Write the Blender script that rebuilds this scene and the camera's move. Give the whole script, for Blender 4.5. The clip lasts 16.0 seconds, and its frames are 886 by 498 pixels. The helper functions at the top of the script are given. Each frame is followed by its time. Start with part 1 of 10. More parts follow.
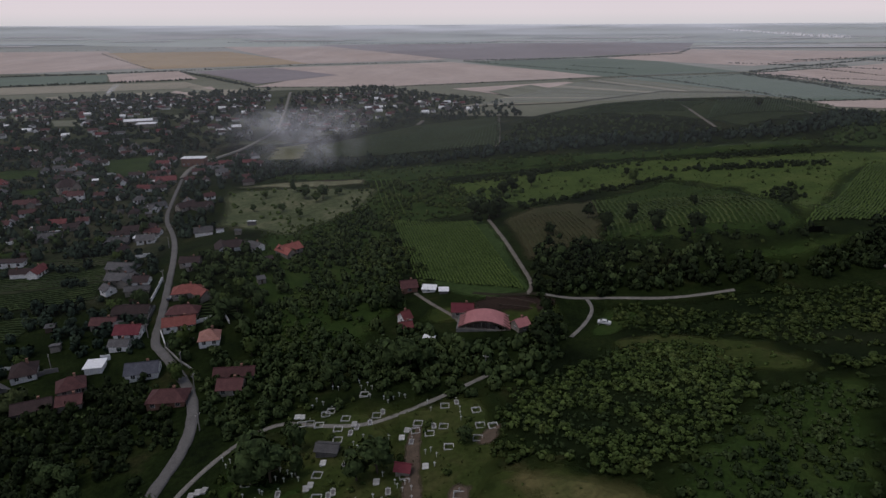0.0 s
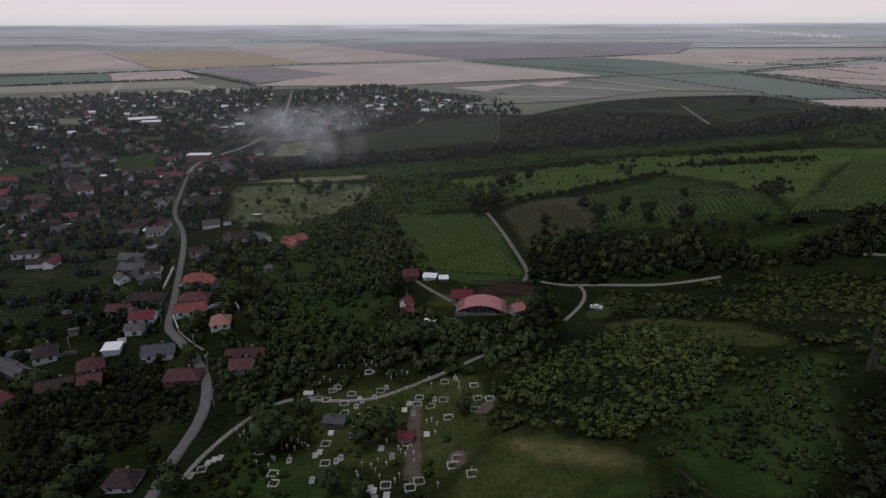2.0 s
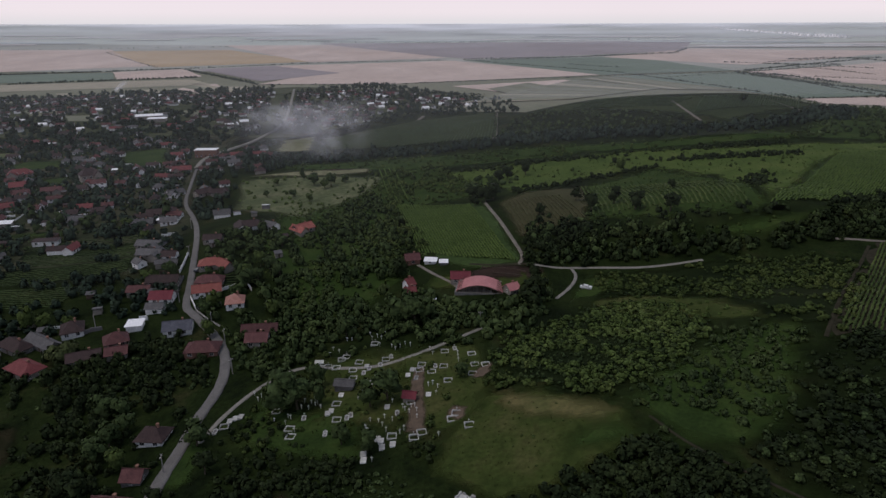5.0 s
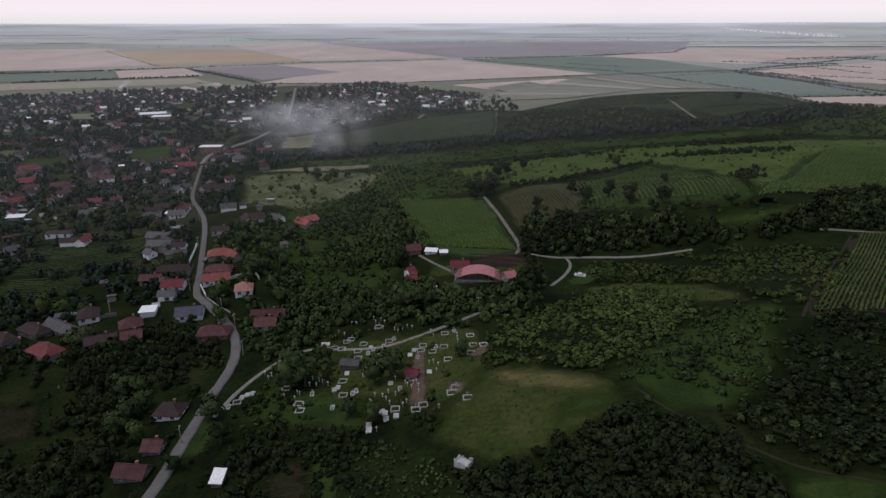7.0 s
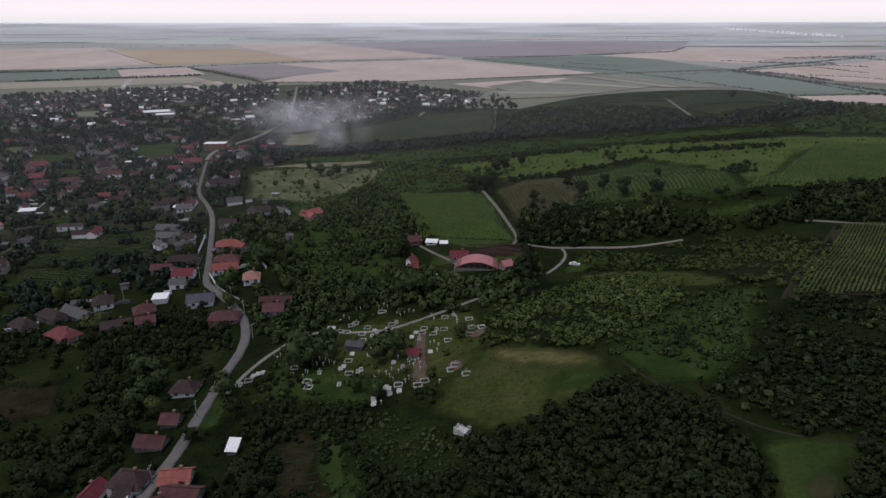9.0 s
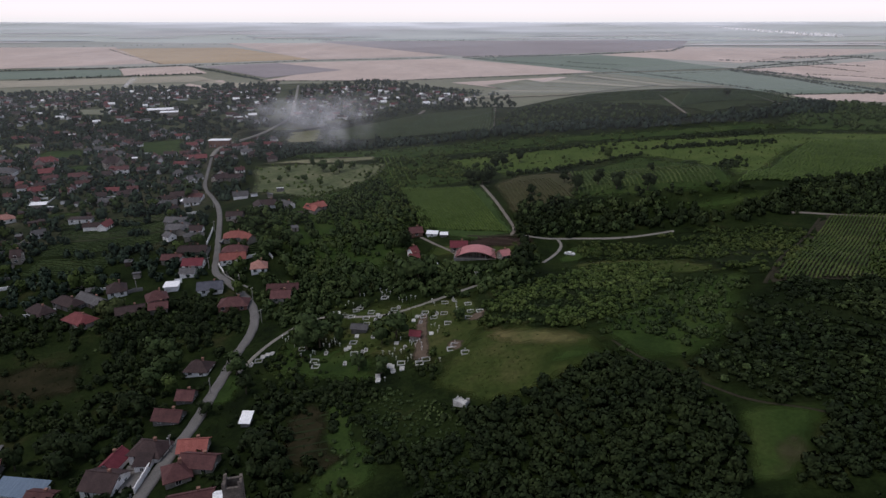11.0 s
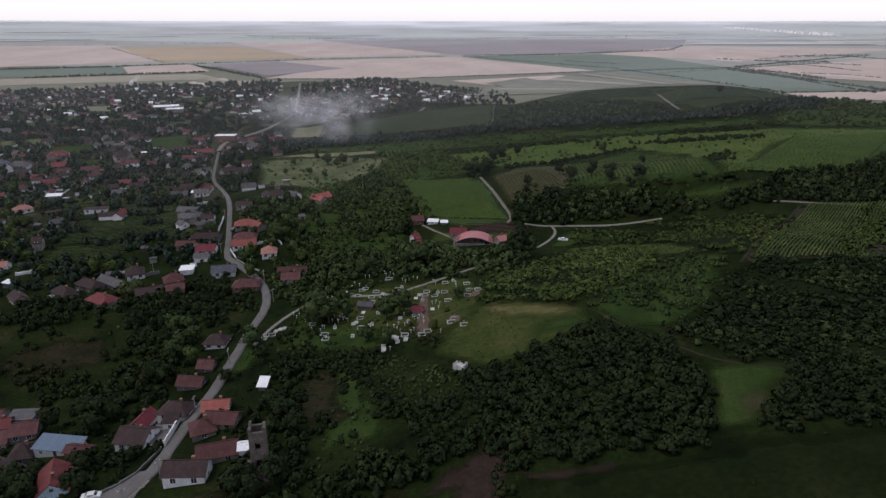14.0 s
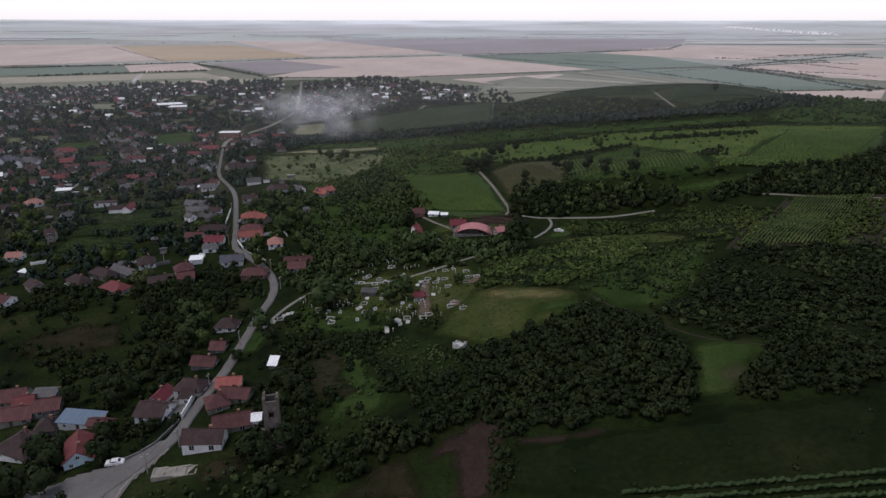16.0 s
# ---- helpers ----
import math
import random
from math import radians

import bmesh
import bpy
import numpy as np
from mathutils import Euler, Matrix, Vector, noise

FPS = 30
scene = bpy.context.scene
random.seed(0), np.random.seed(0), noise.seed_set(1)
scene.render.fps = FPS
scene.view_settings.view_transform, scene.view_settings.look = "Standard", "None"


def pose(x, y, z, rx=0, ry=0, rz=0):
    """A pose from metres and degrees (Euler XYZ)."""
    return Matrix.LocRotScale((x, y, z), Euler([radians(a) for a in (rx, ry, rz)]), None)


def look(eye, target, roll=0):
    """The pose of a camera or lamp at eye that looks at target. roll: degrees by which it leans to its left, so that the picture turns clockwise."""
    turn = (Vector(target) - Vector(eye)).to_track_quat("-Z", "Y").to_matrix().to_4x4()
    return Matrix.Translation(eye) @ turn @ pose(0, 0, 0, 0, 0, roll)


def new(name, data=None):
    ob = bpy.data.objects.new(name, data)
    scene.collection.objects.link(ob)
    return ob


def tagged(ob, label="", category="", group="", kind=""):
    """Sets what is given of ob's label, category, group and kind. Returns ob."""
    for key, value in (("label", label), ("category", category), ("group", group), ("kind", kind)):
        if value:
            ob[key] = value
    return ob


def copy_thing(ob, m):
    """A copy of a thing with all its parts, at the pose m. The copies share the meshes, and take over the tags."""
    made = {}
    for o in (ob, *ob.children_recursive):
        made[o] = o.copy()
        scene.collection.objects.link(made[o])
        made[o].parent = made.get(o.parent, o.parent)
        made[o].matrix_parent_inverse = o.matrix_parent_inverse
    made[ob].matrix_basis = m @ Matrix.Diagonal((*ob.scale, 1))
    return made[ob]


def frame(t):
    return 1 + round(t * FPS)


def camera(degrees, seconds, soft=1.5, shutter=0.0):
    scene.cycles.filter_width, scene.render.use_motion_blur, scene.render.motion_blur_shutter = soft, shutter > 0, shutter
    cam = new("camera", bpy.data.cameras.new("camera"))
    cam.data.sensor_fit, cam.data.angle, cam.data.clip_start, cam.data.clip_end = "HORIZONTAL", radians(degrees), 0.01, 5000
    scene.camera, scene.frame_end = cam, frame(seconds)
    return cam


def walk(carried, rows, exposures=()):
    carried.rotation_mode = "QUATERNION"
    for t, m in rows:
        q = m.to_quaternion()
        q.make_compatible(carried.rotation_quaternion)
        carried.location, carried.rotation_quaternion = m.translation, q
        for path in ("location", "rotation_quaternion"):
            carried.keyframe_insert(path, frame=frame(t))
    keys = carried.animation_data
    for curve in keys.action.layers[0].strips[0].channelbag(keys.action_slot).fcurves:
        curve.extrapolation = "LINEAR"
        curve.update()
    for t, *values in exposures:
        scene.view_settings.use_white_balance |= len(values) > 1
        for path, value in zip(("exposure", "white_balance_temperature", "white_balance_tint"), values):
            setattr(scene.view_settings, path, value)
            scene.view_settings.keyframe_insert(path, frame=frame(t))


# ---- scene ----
cam = camera(70.0, 16.0, 1.45)
PATH = [
    (0.0, 0.650, -0.949, 96.007, -19.441, 0.193, -0.234),
    (1.0, 0.631, -6.629, 95.956, -19.453, 0.185, -0.216),
    (2.0, 0.607, -12.267, 95.900, -19.465, 0.176, -0.198),
    (3.0, 0.579, -17.869, 95.838, -19.479, 0.168, -0.180),
    (4.0, 0.547, -23.437, 95.771, -19.495, 0.160, -0.162),
    (5.0, 0.510, -28.976, 95.697, -19.511, 0.152, -0.144),
    (6.0, 0.468, -34.489, 95.618, -19.529, 0.144, -0.126),
    (7.0, 0.422, -39.981, 95.534, -19.547, 0.135, -0.108),
    (8.0, 0.371, -45.455, 95.444, -19.567, 0.127, -0.089),
    (9.0, 0.316, -50.915, 95.348, -19.589, 0.119, -0.071),
    (10.0, 0.257, -56.364, 95.247, -19.611, 0.111, -0.053),
    (11.0, 0.193, -61.807, 95.139, -19.635, 0.103, -0.035),
    (12.0, 0.124, -67.248, 95.027, -19.660, 0.094, -0.017),
    (13.0, 0.051, -72.690, 94.908, -19.686, 0.086, 0.001),
    (14.0, -0.026, -78.138, 94.784, -19.713, 0.078, 0.019),
    (15.0, -0.108, -83.594, 94.654, -19.741, 0.070, 0.037),
    (16.0, -0.194, -89.063, 94.519, -19.771, 0.061, 0.055),
]
walk(cam, [(t, pose(x, y, z, 90 + p, 0, w) @ pose(0, 0, 0, 0, 0, r)) for t, x, y, z, p, w, r in PATH], [(0, -0.68), (4, -0.48), (8, -0.25), (12, -0.10), (16, -0.05)])

# ---- light ----
world = bpy.data.worlds.new("evening_sky")
scene.world = world
world.use_nodes = True
wn, wl = world.node_tree.nodes, world.node_tree.links
wn.clear()
w_out, w_bg = wn.new("ShaderNodeOutputWorld"), wn.new("ShaderNodeBackground")
sky = wn.new("ShaderNodeTexSky")
sky.sky_type, sky.sun_disc = "NISHITA", False
sky.sun_elevation, sky.sun_rotation = radians(66), radians(262)
sky.dust_density, sky.ozone_density, sky.air_density = 3.0, 2.0, 1.0
w_gain = wn.new("ShaderNodeVectorMath")
w_gain.operation = "SCALE"
w_gain.inputs["Scale"].default_value = 0.06
w_co, w_sep = wn.new("ShaderNodeTexCoord"), wn.new("ShaderNodeSeparateXYZ")
w_ramp = wn.new("ShaderNodeValToRGB")
for pos, col in ((1.0, (0.25, 0.32, 0.46)), (0.0, (1.02, 1.00, 1.04)), (0.018, (1.22, 1.10, 1.16)), (0.05, (1.16, 1.04, 1.13)), (0.14, (0.98, 0.90, 1.02)), (0.35, (0.41, 0.46, 0.60))):
    el = w_ramp.color_ramp.elements.new(pos) if 0 < pos < 1 else w_ramp.color_ramp.elements[int(pos)]
    el.color = (*col, 1)
w_cloud = wn.new("ShaderNodeTexNoise")
w_cloud.inputs["Scale"].default_value, w_cloud.inputs["Detail"].default_value = 3.0, 5.0
w_range = wn.new("ShaderNodeMapRange")
w_range.inputs["To Min"].default_value, w_range.inputs["To Max"].default_value = 0.90, 0.98
w_mix = wn.new("ShaderNodeMix")
w_mix.data_type = "RGBA"
wl.new(w_co.outputs["Generated"], w_sep.inputs[0])
wl.new(w_sep.outputs["Z"], w_ramp.inputs[0])
wl.new(w_co.outputs["Generated"], w_cloud.inputs["Vector"])
wl.new(w_cloud.outputs["Fac"], w_range.inputs["Value"])
wl.new(sky.outputs[0], w_gain.inputs[0])
wl.new(w_range.outputs[0], w_mix.inputs["Factor"])
wl.new(w_gain.outputs[0], w_mix.inputs["A"])
wl.new(w_ramp.outputs[0], w_mix.inputs["B"])
wl.new(w_mix.outputs["Result"], w_bg.inputs["Color"])
w_bg.inputs["Strength"].default_value = 1.0
wl.new(w_bg.outputs[0], w_out.inputs[0])

sun = new("sun", bpy.data.lights.new("sun", "SUN"))
sun.data.energy, sun.data.angle, sun.data.color = 1.5, radians(40), (1.0, 0.90, 0.83)
sun.matrix_world = look((0, 0, 0), (0.40, 0.06, -0.91))



# ---- materials ----
def material(name, colors, scale=0.3, rough=0.9, fine=None, bump=0.0, bump_scale=None, metal=0.0, spec=0.25, island=0.0, obj=0.0, stretch=None, stops=(0.3, 0.7), ragged=0.0, grain=0.28):
    """colors: two or three tones mixed by noise at the large scale, with finer grain and bump."""
    m = bpy.data.materials.new(name)
    m.use_nodes = True
    n, k = m.node_tree.nodes, m.node_tree.links
    b = n["Principled BSDF"]
    b.inputs["Roughness"].default_value, b.inputs["Metallic"].default_value = rough, metal
    b.inputs["Specular IOR Level"].default_value = spec
    co = n.new("ShaderNodeTexCoord")
    vec = co.outputs["Object"]
    if stretch:
        mp = n.new("ShaderNodeMapping")
        mp.inputs["Scale"].default_value = stretch
        k.new(vec, mp.inputs["Vector"])
        vec = mp.outputs[0]
    big, small = n.new("ShaderNodeTexNoise"), n.new("ShaderNodeTexNoise")
    for tex, s, d in ((big, scale, 6.0), (small, fine or scale * 9, 4.0)):
        tex.inputs["Scale"].default_value, tex.inputs["Detail"].default_value, tex.inputs["Roughness"].default_value = s, d, 0.62
        k.new(vec, tex.inputs["Vector"])
    ramp = n.new("ShaderNodeValToRGB")
    els = ramp.color_ramp.elements
    lo, hi = stops
    els[0].position, els[-1].position = lo, hi
    els[0].color, els[-1].color = (*colors[0], 1), (*colors[-1], 1)
    for i, c in enumerate(colors[1:-1]):
        els.new(lo + (hi - lo) * (i + 1) / (len(colors) - 1)).color = (*c, 1)
    k.new(big.outputs["Fac"], ramp.inputs[0])
    hsv = n.new("ShaderNodeHueSaturation")
    k.new(ramp.outputs[0], hsv.inputs["Color"])
    # grain moves the value up and down about one
    rng = n.new("ShaderNodeMapRange")
    rng.inputs["From Min"].default_value, rng.inputs["From Max"].default_value = 0.3, 0.7
    rng.inputs["To Min"].default_value, rng.inputs["To Max"].default_value = 1 - grain, 1 + grain
    k.new(small.outputs["Fac"], rng.inputs["Value"])
    val = rng.outputs[0]
    for amount, node, socket in ((island, "ShaderNodeNewGeometry", "Random Per Island"), (obj, "ShaderNodeObjectInfo", "Random")):
        if amount:
            src, r2, mul = n.new(node), n.new("ShaderNodeMapRange"), n.new("ShaderNodeMath")
            r2.inputs["To Min"].default_value, r2.inputs["To Max"].default_value = 1 - amount, 1 + amount
            k.new(src.outputs[socket], r2.inputs["Value"])
            mul.operation = "MULTIPLY"
            k.new(val, mul.inputs[0])
            k.new(r2.outputs[0], mul.inputs[1])
            val = mul.outputs[0]
    k.new(val, hsv.inputs["Value"])
    k.new(hsv.outputs[0], b.inputs["Base Color"])
    if bump:
        bp, bt = n.new("ShaderNodeBump"), small
        if bump_scale:
            bt = n.new("ShaderNodeTexNoise")
            bt.inputs["Scale"].default_value, bt.inputs["Detail"].default_value = bump_scale, 5.0
            k.new(vec, bt.inputs["Vector"])
        bp.inputs["Strength"].default_value, bp.inputs["Distance"].default_value = 0.8, bump
        k.new(bt.outputs["Fac"], bp.inputs["Height"])
        k.new(bp.outputs[0], b.inputs["Normal"])
    if ragged:
        # thin growth: the cover breaks up towards its own border
        at, nz, add, th = n.new("ShaderNodeAttribute"), n.new("ShaderNodeTexNoise"), n.new("ShaderNodeMath"), n.new("ShaderNodeMapRange")
        at.attribute_name = "inner"
        nz.inputs["Scale"].default_value, nz.inputs["Detail"].default_value = ragged, 6.0
        k.new(co.outputs["Object"], nz.inputs["Vector"])
        add.operation = "ADD"
        k.new(at.outputs["Fac"], add.inputs[0])
        k.new(nz.outputs["Fac"], add.inputs[1])
        th.inputs["From Min"].default_value, th.inputs["From Max"].default_value = 0.60, 1.05
        k.new(add.outputs[0], th.inputs["Value"])
        k.new(th.outputs[0], b.inputs["Alpha"])
    return m


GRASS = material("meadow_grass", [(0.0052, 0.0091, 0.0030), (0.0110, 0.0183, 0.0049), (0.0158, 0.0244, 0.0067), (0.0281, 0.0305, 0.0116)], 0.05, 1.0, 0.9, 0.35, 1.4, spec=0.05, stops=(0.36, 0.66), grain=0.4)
LUSH = material("lush_grass", [(0.0200, 0.0359, 0.0096), (0.0306, 0.0527, 0.0131), (0.0443, 0.0622, 0.0178)], 0.08, 1.0, 1.2, 0.25, 1.6, spec=0.05, ragged=0.12)
UPLAND = material("upland_grass", [(0.0413, 0.0660, 0.0167), (0.0640, 0.0950, 0.0233), (0.0868, 0.1115, 0.0316)], 0.05, 1.0, 0.8, 0.25, 1.6, spec=0.05, ragged=0.08)
VINESOIL = material("vineyard_grass", [(0.0325, 0.0550, 0.0175), (0.0475, 0.0750, 0.0238)], 0.04, 1.0, 0.5, 0.2, 1.6, spec=0.05, ragged=0.08)
DRYGRASS = material("dry_hill_grass", [(0.0253, 0.0394, 0.0102), (0.0418, 0.0561, 0.0151), (0.0657, 0.0692, 0.0246)], 0.09, 1.0, 0.8, 0.2, 1.8, spec=0.05, ragged=0.14)
TUFT_M = material("long_grass", [(0.0204, 0.0300, 0.0084), (0.0348, 0.0420, 0.0132)], 0.3, 1.0, 2.0, island=0.35, spec=0.05)
# dark grass; beneath the pale shrubs, shade of the gaps is in this colour
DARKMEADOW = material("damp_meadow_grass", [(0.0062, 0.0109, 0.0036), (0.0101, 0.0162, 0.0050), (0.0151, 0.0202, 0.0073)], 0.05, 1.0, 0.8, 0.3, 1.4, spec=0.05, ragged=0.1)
VILLAGE_G = material("village_plots", [(0.0274, 0.0363, 0.0177), (0.0516, 0.0613, 0.0306), (0.0846, 0.0846, 0.0516)], 0.03, 1.0, 0.2, spec=0.05, ragged=0.03)
FOOTPATH = material("trodden_earth", [(0.0252, 0.0235, 0.0151), (0.0420, 0.0378, 0.0261)], 0.4, 1.0, 2.5, 0.05, spec=0.05)
SOIL = material("ploughed_soil", [(0.0245, 0.0172, 0.0142), (0.0449, 0.0305, 0.0245)], 0.12, 1.0, 1.1, 0.2, 2.0, spec=0.05, ragged=0.2)
DIRT = material("dirt_track", [(0.13, 0.115, 0.10), (0.22, 0.195, 0.17)], 0.35, 1.0, 2.5, 0.08, 3.0, spec=0.05)
GRAVEL = material("pale_gravel_track", [(0.17, 0.16, 0.145), (0.26, 0.245, 0.22)], 0.3, 1.0, 2.5, 0.08, 3.0, spec=0.05)
ASPHALT = material("worn_asphalt", [(0.1100, 0.1038, 0.0994), (0.1540, 0.1461, 0.1408)], 0.22, 0.85, 3.0, 0.02, 6.0)
CONCRETE = material("weathered_concrete", [(0.26, 0.25, 0.245), (0.40, 0.385, 0.37)], 0.5, 0.9, 5.0, 0.01, 8.0, obj=0.12)
LEAF = material("tree_foliage", [(0.0215, 0.0354, 0.0139), (0.0399, 0.0603, 0.0221), (0.0689, 0.0946, 0.0333)], 0.07, 0.8, 2.2, island=0.34, spec=0.08, grain=0.5)
# darker copy of LEAF: dark trees, with lens vignette dimming put in the colour
LEAF_K = material("dark_wood_foliage", [(0.0130, 0.0205, 0.0090), (0.0176, 0.0270, 0.0102), (0.0293, 0.0417, 0.0149)], 0.07, 0.8, 2.2, island=0.34, spec=0.08, grain=0.5)
LEAF_L = material("shrub_foliage", [(0.0277, 0.0438, 0.0133), (0.0504, 0.0732, 0.0209), (0.0819, 0.1028, 0.0315)], 0.07, 0.8, 2.2, island=0.32, spec=0.08, grain=0.5)
LEAF_Y = material("pale_shrub_foliage", [(0.0389, 0.0612, 0.0178), (0.0704, 0.1035, 0.0291), (0.1093, 0.1435, 0.0452)], 0.07, 0.8, 2.2, island=0.3, spec=0.08, grain=0.5)
LEAF_V = material("vine_foliage", [(0.0479, 0.0767, 0.0181), (0.0747, 0.1109, 0.0277)], 0.05, 0.8, 1.0, island=0.4, spec=0.08)
LEAF_B = material("browned_vine_foliage", [(0.0550, 0.0500, 0.0275), (0.0575, 0.0650, 0.0275)], 0.05, 0.8, 1.0, island=0.4, spec=0.08)
LEAF_D = material("dark_vine_foliage", [(0.0275, 0.0450, 0.0187), (0.0425, 0.0625, 0.0250)], 0.03, 0.8, 0.6, island=0.3, spec=0.08)
# far leaves lean teal: the blue of the haze is put in the colour
LEAF_F = material("distant_tree_foliage", [(0.0154, 0.0255, 0.0170), (0.0286, 0.0433, 0.0277)], 0.02, 0.9, 0.4, island=0.4, spec=0.05)
LEAF_P = material("pale_willow_foliage", [(0.05, 0.066, 0.026), (0.072, 0.088, 0.036)], 0.2, 0.8, 1.5, island=0.4, spec=0.08)
ROUGHBROWN = material("rough_browned_grass", [(0.0110, 0.0135, 0.0055), (0.0215, 0.0200, 0.0098), (0.0350, 0.0290, 0.0160)], 0.16, 1.0, 1.4, 0.3, 1.8, spec=0.05, ragged=0.2)
STRAWGRASS = material("straw_grass", [(0.0621, 0.0745, 0.0248), (0.0983, 0.0951, 0.0373), (0.1397, 0.1190, 0.0517)], 0.10, 1.0, 0.9, 0.2, 1.8, spec=0.05, ragged=0.16)
BROWNGRASS = material("browning_vineyard_floor", [(0.0440, 0.0484, 0.0220), (0.0726, 0.0660, 0.0352)], 0.06, 1.0, 0.7, 0.2, 1.8, spec=0.05, ragged=0.12)
VINESOIL_D = material("dull_vineyard_grass", [(0.0225, 0.0332, 0.0133), (0.0345, 0.0464, 0.0186)], 0.03, 1.0, 0.4, 0.2, 1.6, spec=0.05, ragged=0.06)
YARDS = material("village_yards", [(0.0161, 0.0223, 0.0112), (0.0310, 0.0372, 0.0186), (0.0527, 0.0527, 0.0322), (0.0744, 0.0682, 0.0496)], 0.035, 1.0, 0.25, spec=0.05, ragged=0.03, stops=(0.32, 0.72), grain=0.4)
ORCHARD = material("pale_orchard_grass", [(0.066, 0.082, 0.040), (0.100, 0.115, 0.058), (0.150, 0.150, 0.088)], 0.05, 1.0, 0.4, 0.2, 1.6, spec=0.05, ragged=0.06)
# dark leaves with the blue cast of mid-distance haze mixed into their colour
LEAF_T = material("bluish_tree_foliage", [(0.0135, 0.0235, 0.0165), (0.0250, 0.0400, 0.0275), (0.0420, 0.0610, 0.0390)], 0.05, 0.8, 1.6, island=0.34, spec=0.08, grain=0.5)
BARK = material("tree_bark", [(0.05, 0.04, 0.03), (0.10, 0.08, 0.06)], 1.5, 0.95, 8.0, 0.03)


def tiled(name, a, b):
    return material(name, [a, b], 0.5, 0.75, 4.0, 0.04, 5.0, obj=0.18, stops=(0.35, 0.7))


ORANGE = tiled("orange_clay_tile", (0.22, 0.066, 0.055), (0.31, 0.105, 0.088))
SALMON = tiled("salmon_clay_tile", (0.27, 0.13, 0.105), (0.35, 0.18, 0.15))
RED = tiled("red_clay_tile", (0.120, 0.031, 0.033), (0.185, 0.053, 0.054))
MAROON = tiled("maroon_sheet_tile", (0.14, 0.026, 0.038), (0.2, 0.044, 0.056))
BROWN = tiled("old_brown_tile", (0.0300, 0.0180, 0.0182), (0.0560, 0.0345, 0.0340))
REDBROWN = tiled("weathered_red_tile", (0.0700, 0.0275, 0.0285), (0.1150, 0.0490, 0.0480))
GREY = tiled("grey_fibre_tile", (0.0723, 0.0697, 0.0731), (0.1232, 0.1190, 0.1215))
SLATE = tiled("blue_slate_tile", (0.055, 0.058, 0.076), (0.09, 0.094, 0.115))
BLUE = material("blue_sheet_metal", [(0.0936, 0.1368, 0.2016), (0.1440, 0.2016, 0.2736)], 0.6, 0.5, 4.0, 0.01, stretch=(6, 0.6, 1))
WHITEROOF = material("white_sheet_roof", [(0.84, 0.84, 0.86), (0.93, 0.93, 0.94)], 0.4, 0.55, 3.0)
PINKROOF = material("faded_red_sheet", [(0.38, 0.145, 0.15), (0.50, 0.215, 0.215)], 0.25, 0.6, 3.0, 0.01)
WHITE = material("white_plaster", [(0.70, 0.69, 0.685), (0.88, 0.87, 0.86)], 0.5, 0.9, 4.0, 0.01, obj=0.1)
CREAM = material("cream_plaster", [(0.20, 0.18, 0.155), (0.32, 0.29, 0.255)], 0.5, 0.9, 4.0, 0.01, obj=0.12)
GREYWALL = material("grey_render", [(0.12, 0.115, 0.115), (0.21, 0.20, 0.198)], 0.5, 0.9, 4.0, 0.01, obj=0.12)
BLUEWALL = material("pale_blue_plaster", [(0.5468, 0.7150, 0.8120), (0.7654, 0.9425, 1.0150)], 0.5, 0.9, 4.0, 0.01)
BRICK = material("bare_brick", [(0.20, 0.10, 0.075), (0.30, 0.17, 0.13)], 0.8, 0.95, 6.0, 0.02, obj=0.1)
STONE = material("ruin_masonry", [(0.0748, 0.0628, 0.0554), (0.1272, 0.1077, 0.0957), (0.1870, 0.1616, 0.1421)], 0.9, 0.95, 4.0, 0.08, 3.0)
GRAVESTONE = material("grave_concrete", [(0.30, 0.295, 0.285), (0.60, 0.59, 0.57)], 0.8, 0.85, 6.0, 0.01, obj=0.25)
MARBLE = material("white_marble", [(0.6720, 0.6660, 0.6480), (0.8880, 0.8760, 0.8580)], 1.0, 0.6, 5.0, obj=0.1)
EARTH = material("bare_earth", [(0.080, 0.060, 0.044), (0.14, 0.106, 0.08)], 0.5, 1.0, 4.0, 0.05, spec=0.05, ragged=0.4)
GLASS_DARK = material("dark_window_pane", [(0.015, 0.017, 0.02), (0.03, 0.033, 0.04)], 1.0, 0.12, 4.0, spec=0.5)
WOOD = material("dark_stained_wood", [(0.055, 0.040, 0.03), (0.11, 0.08, 0.06)], 1.0, 0.8, 6.0, 0.01, obj=0.15)
POLE = material("pole_concrete", [(0.22, 0.21, 0.20), (0.32, 0.30, 0.29)], 1.0, 0.9, 5.0)
CARPAINT = material("white_car_paint", [(0.70, 0.70, 0.70), (0.78, 0.78, 0.78)], 1.0, 0.3, 5.0, spec=0.5)
CARDARK = material("dark_car_paint", [(0.03, 0.035, 0.05), (0.04, 0.05, 0.07)], 1.0, 0.3, 5.0, spec=0.5)
RUBBER = material("black_rubber", [(0.02, 0.02, 0.02), (0.03, 0.03, 0.03)], 1.0, 0.9, 5.0)


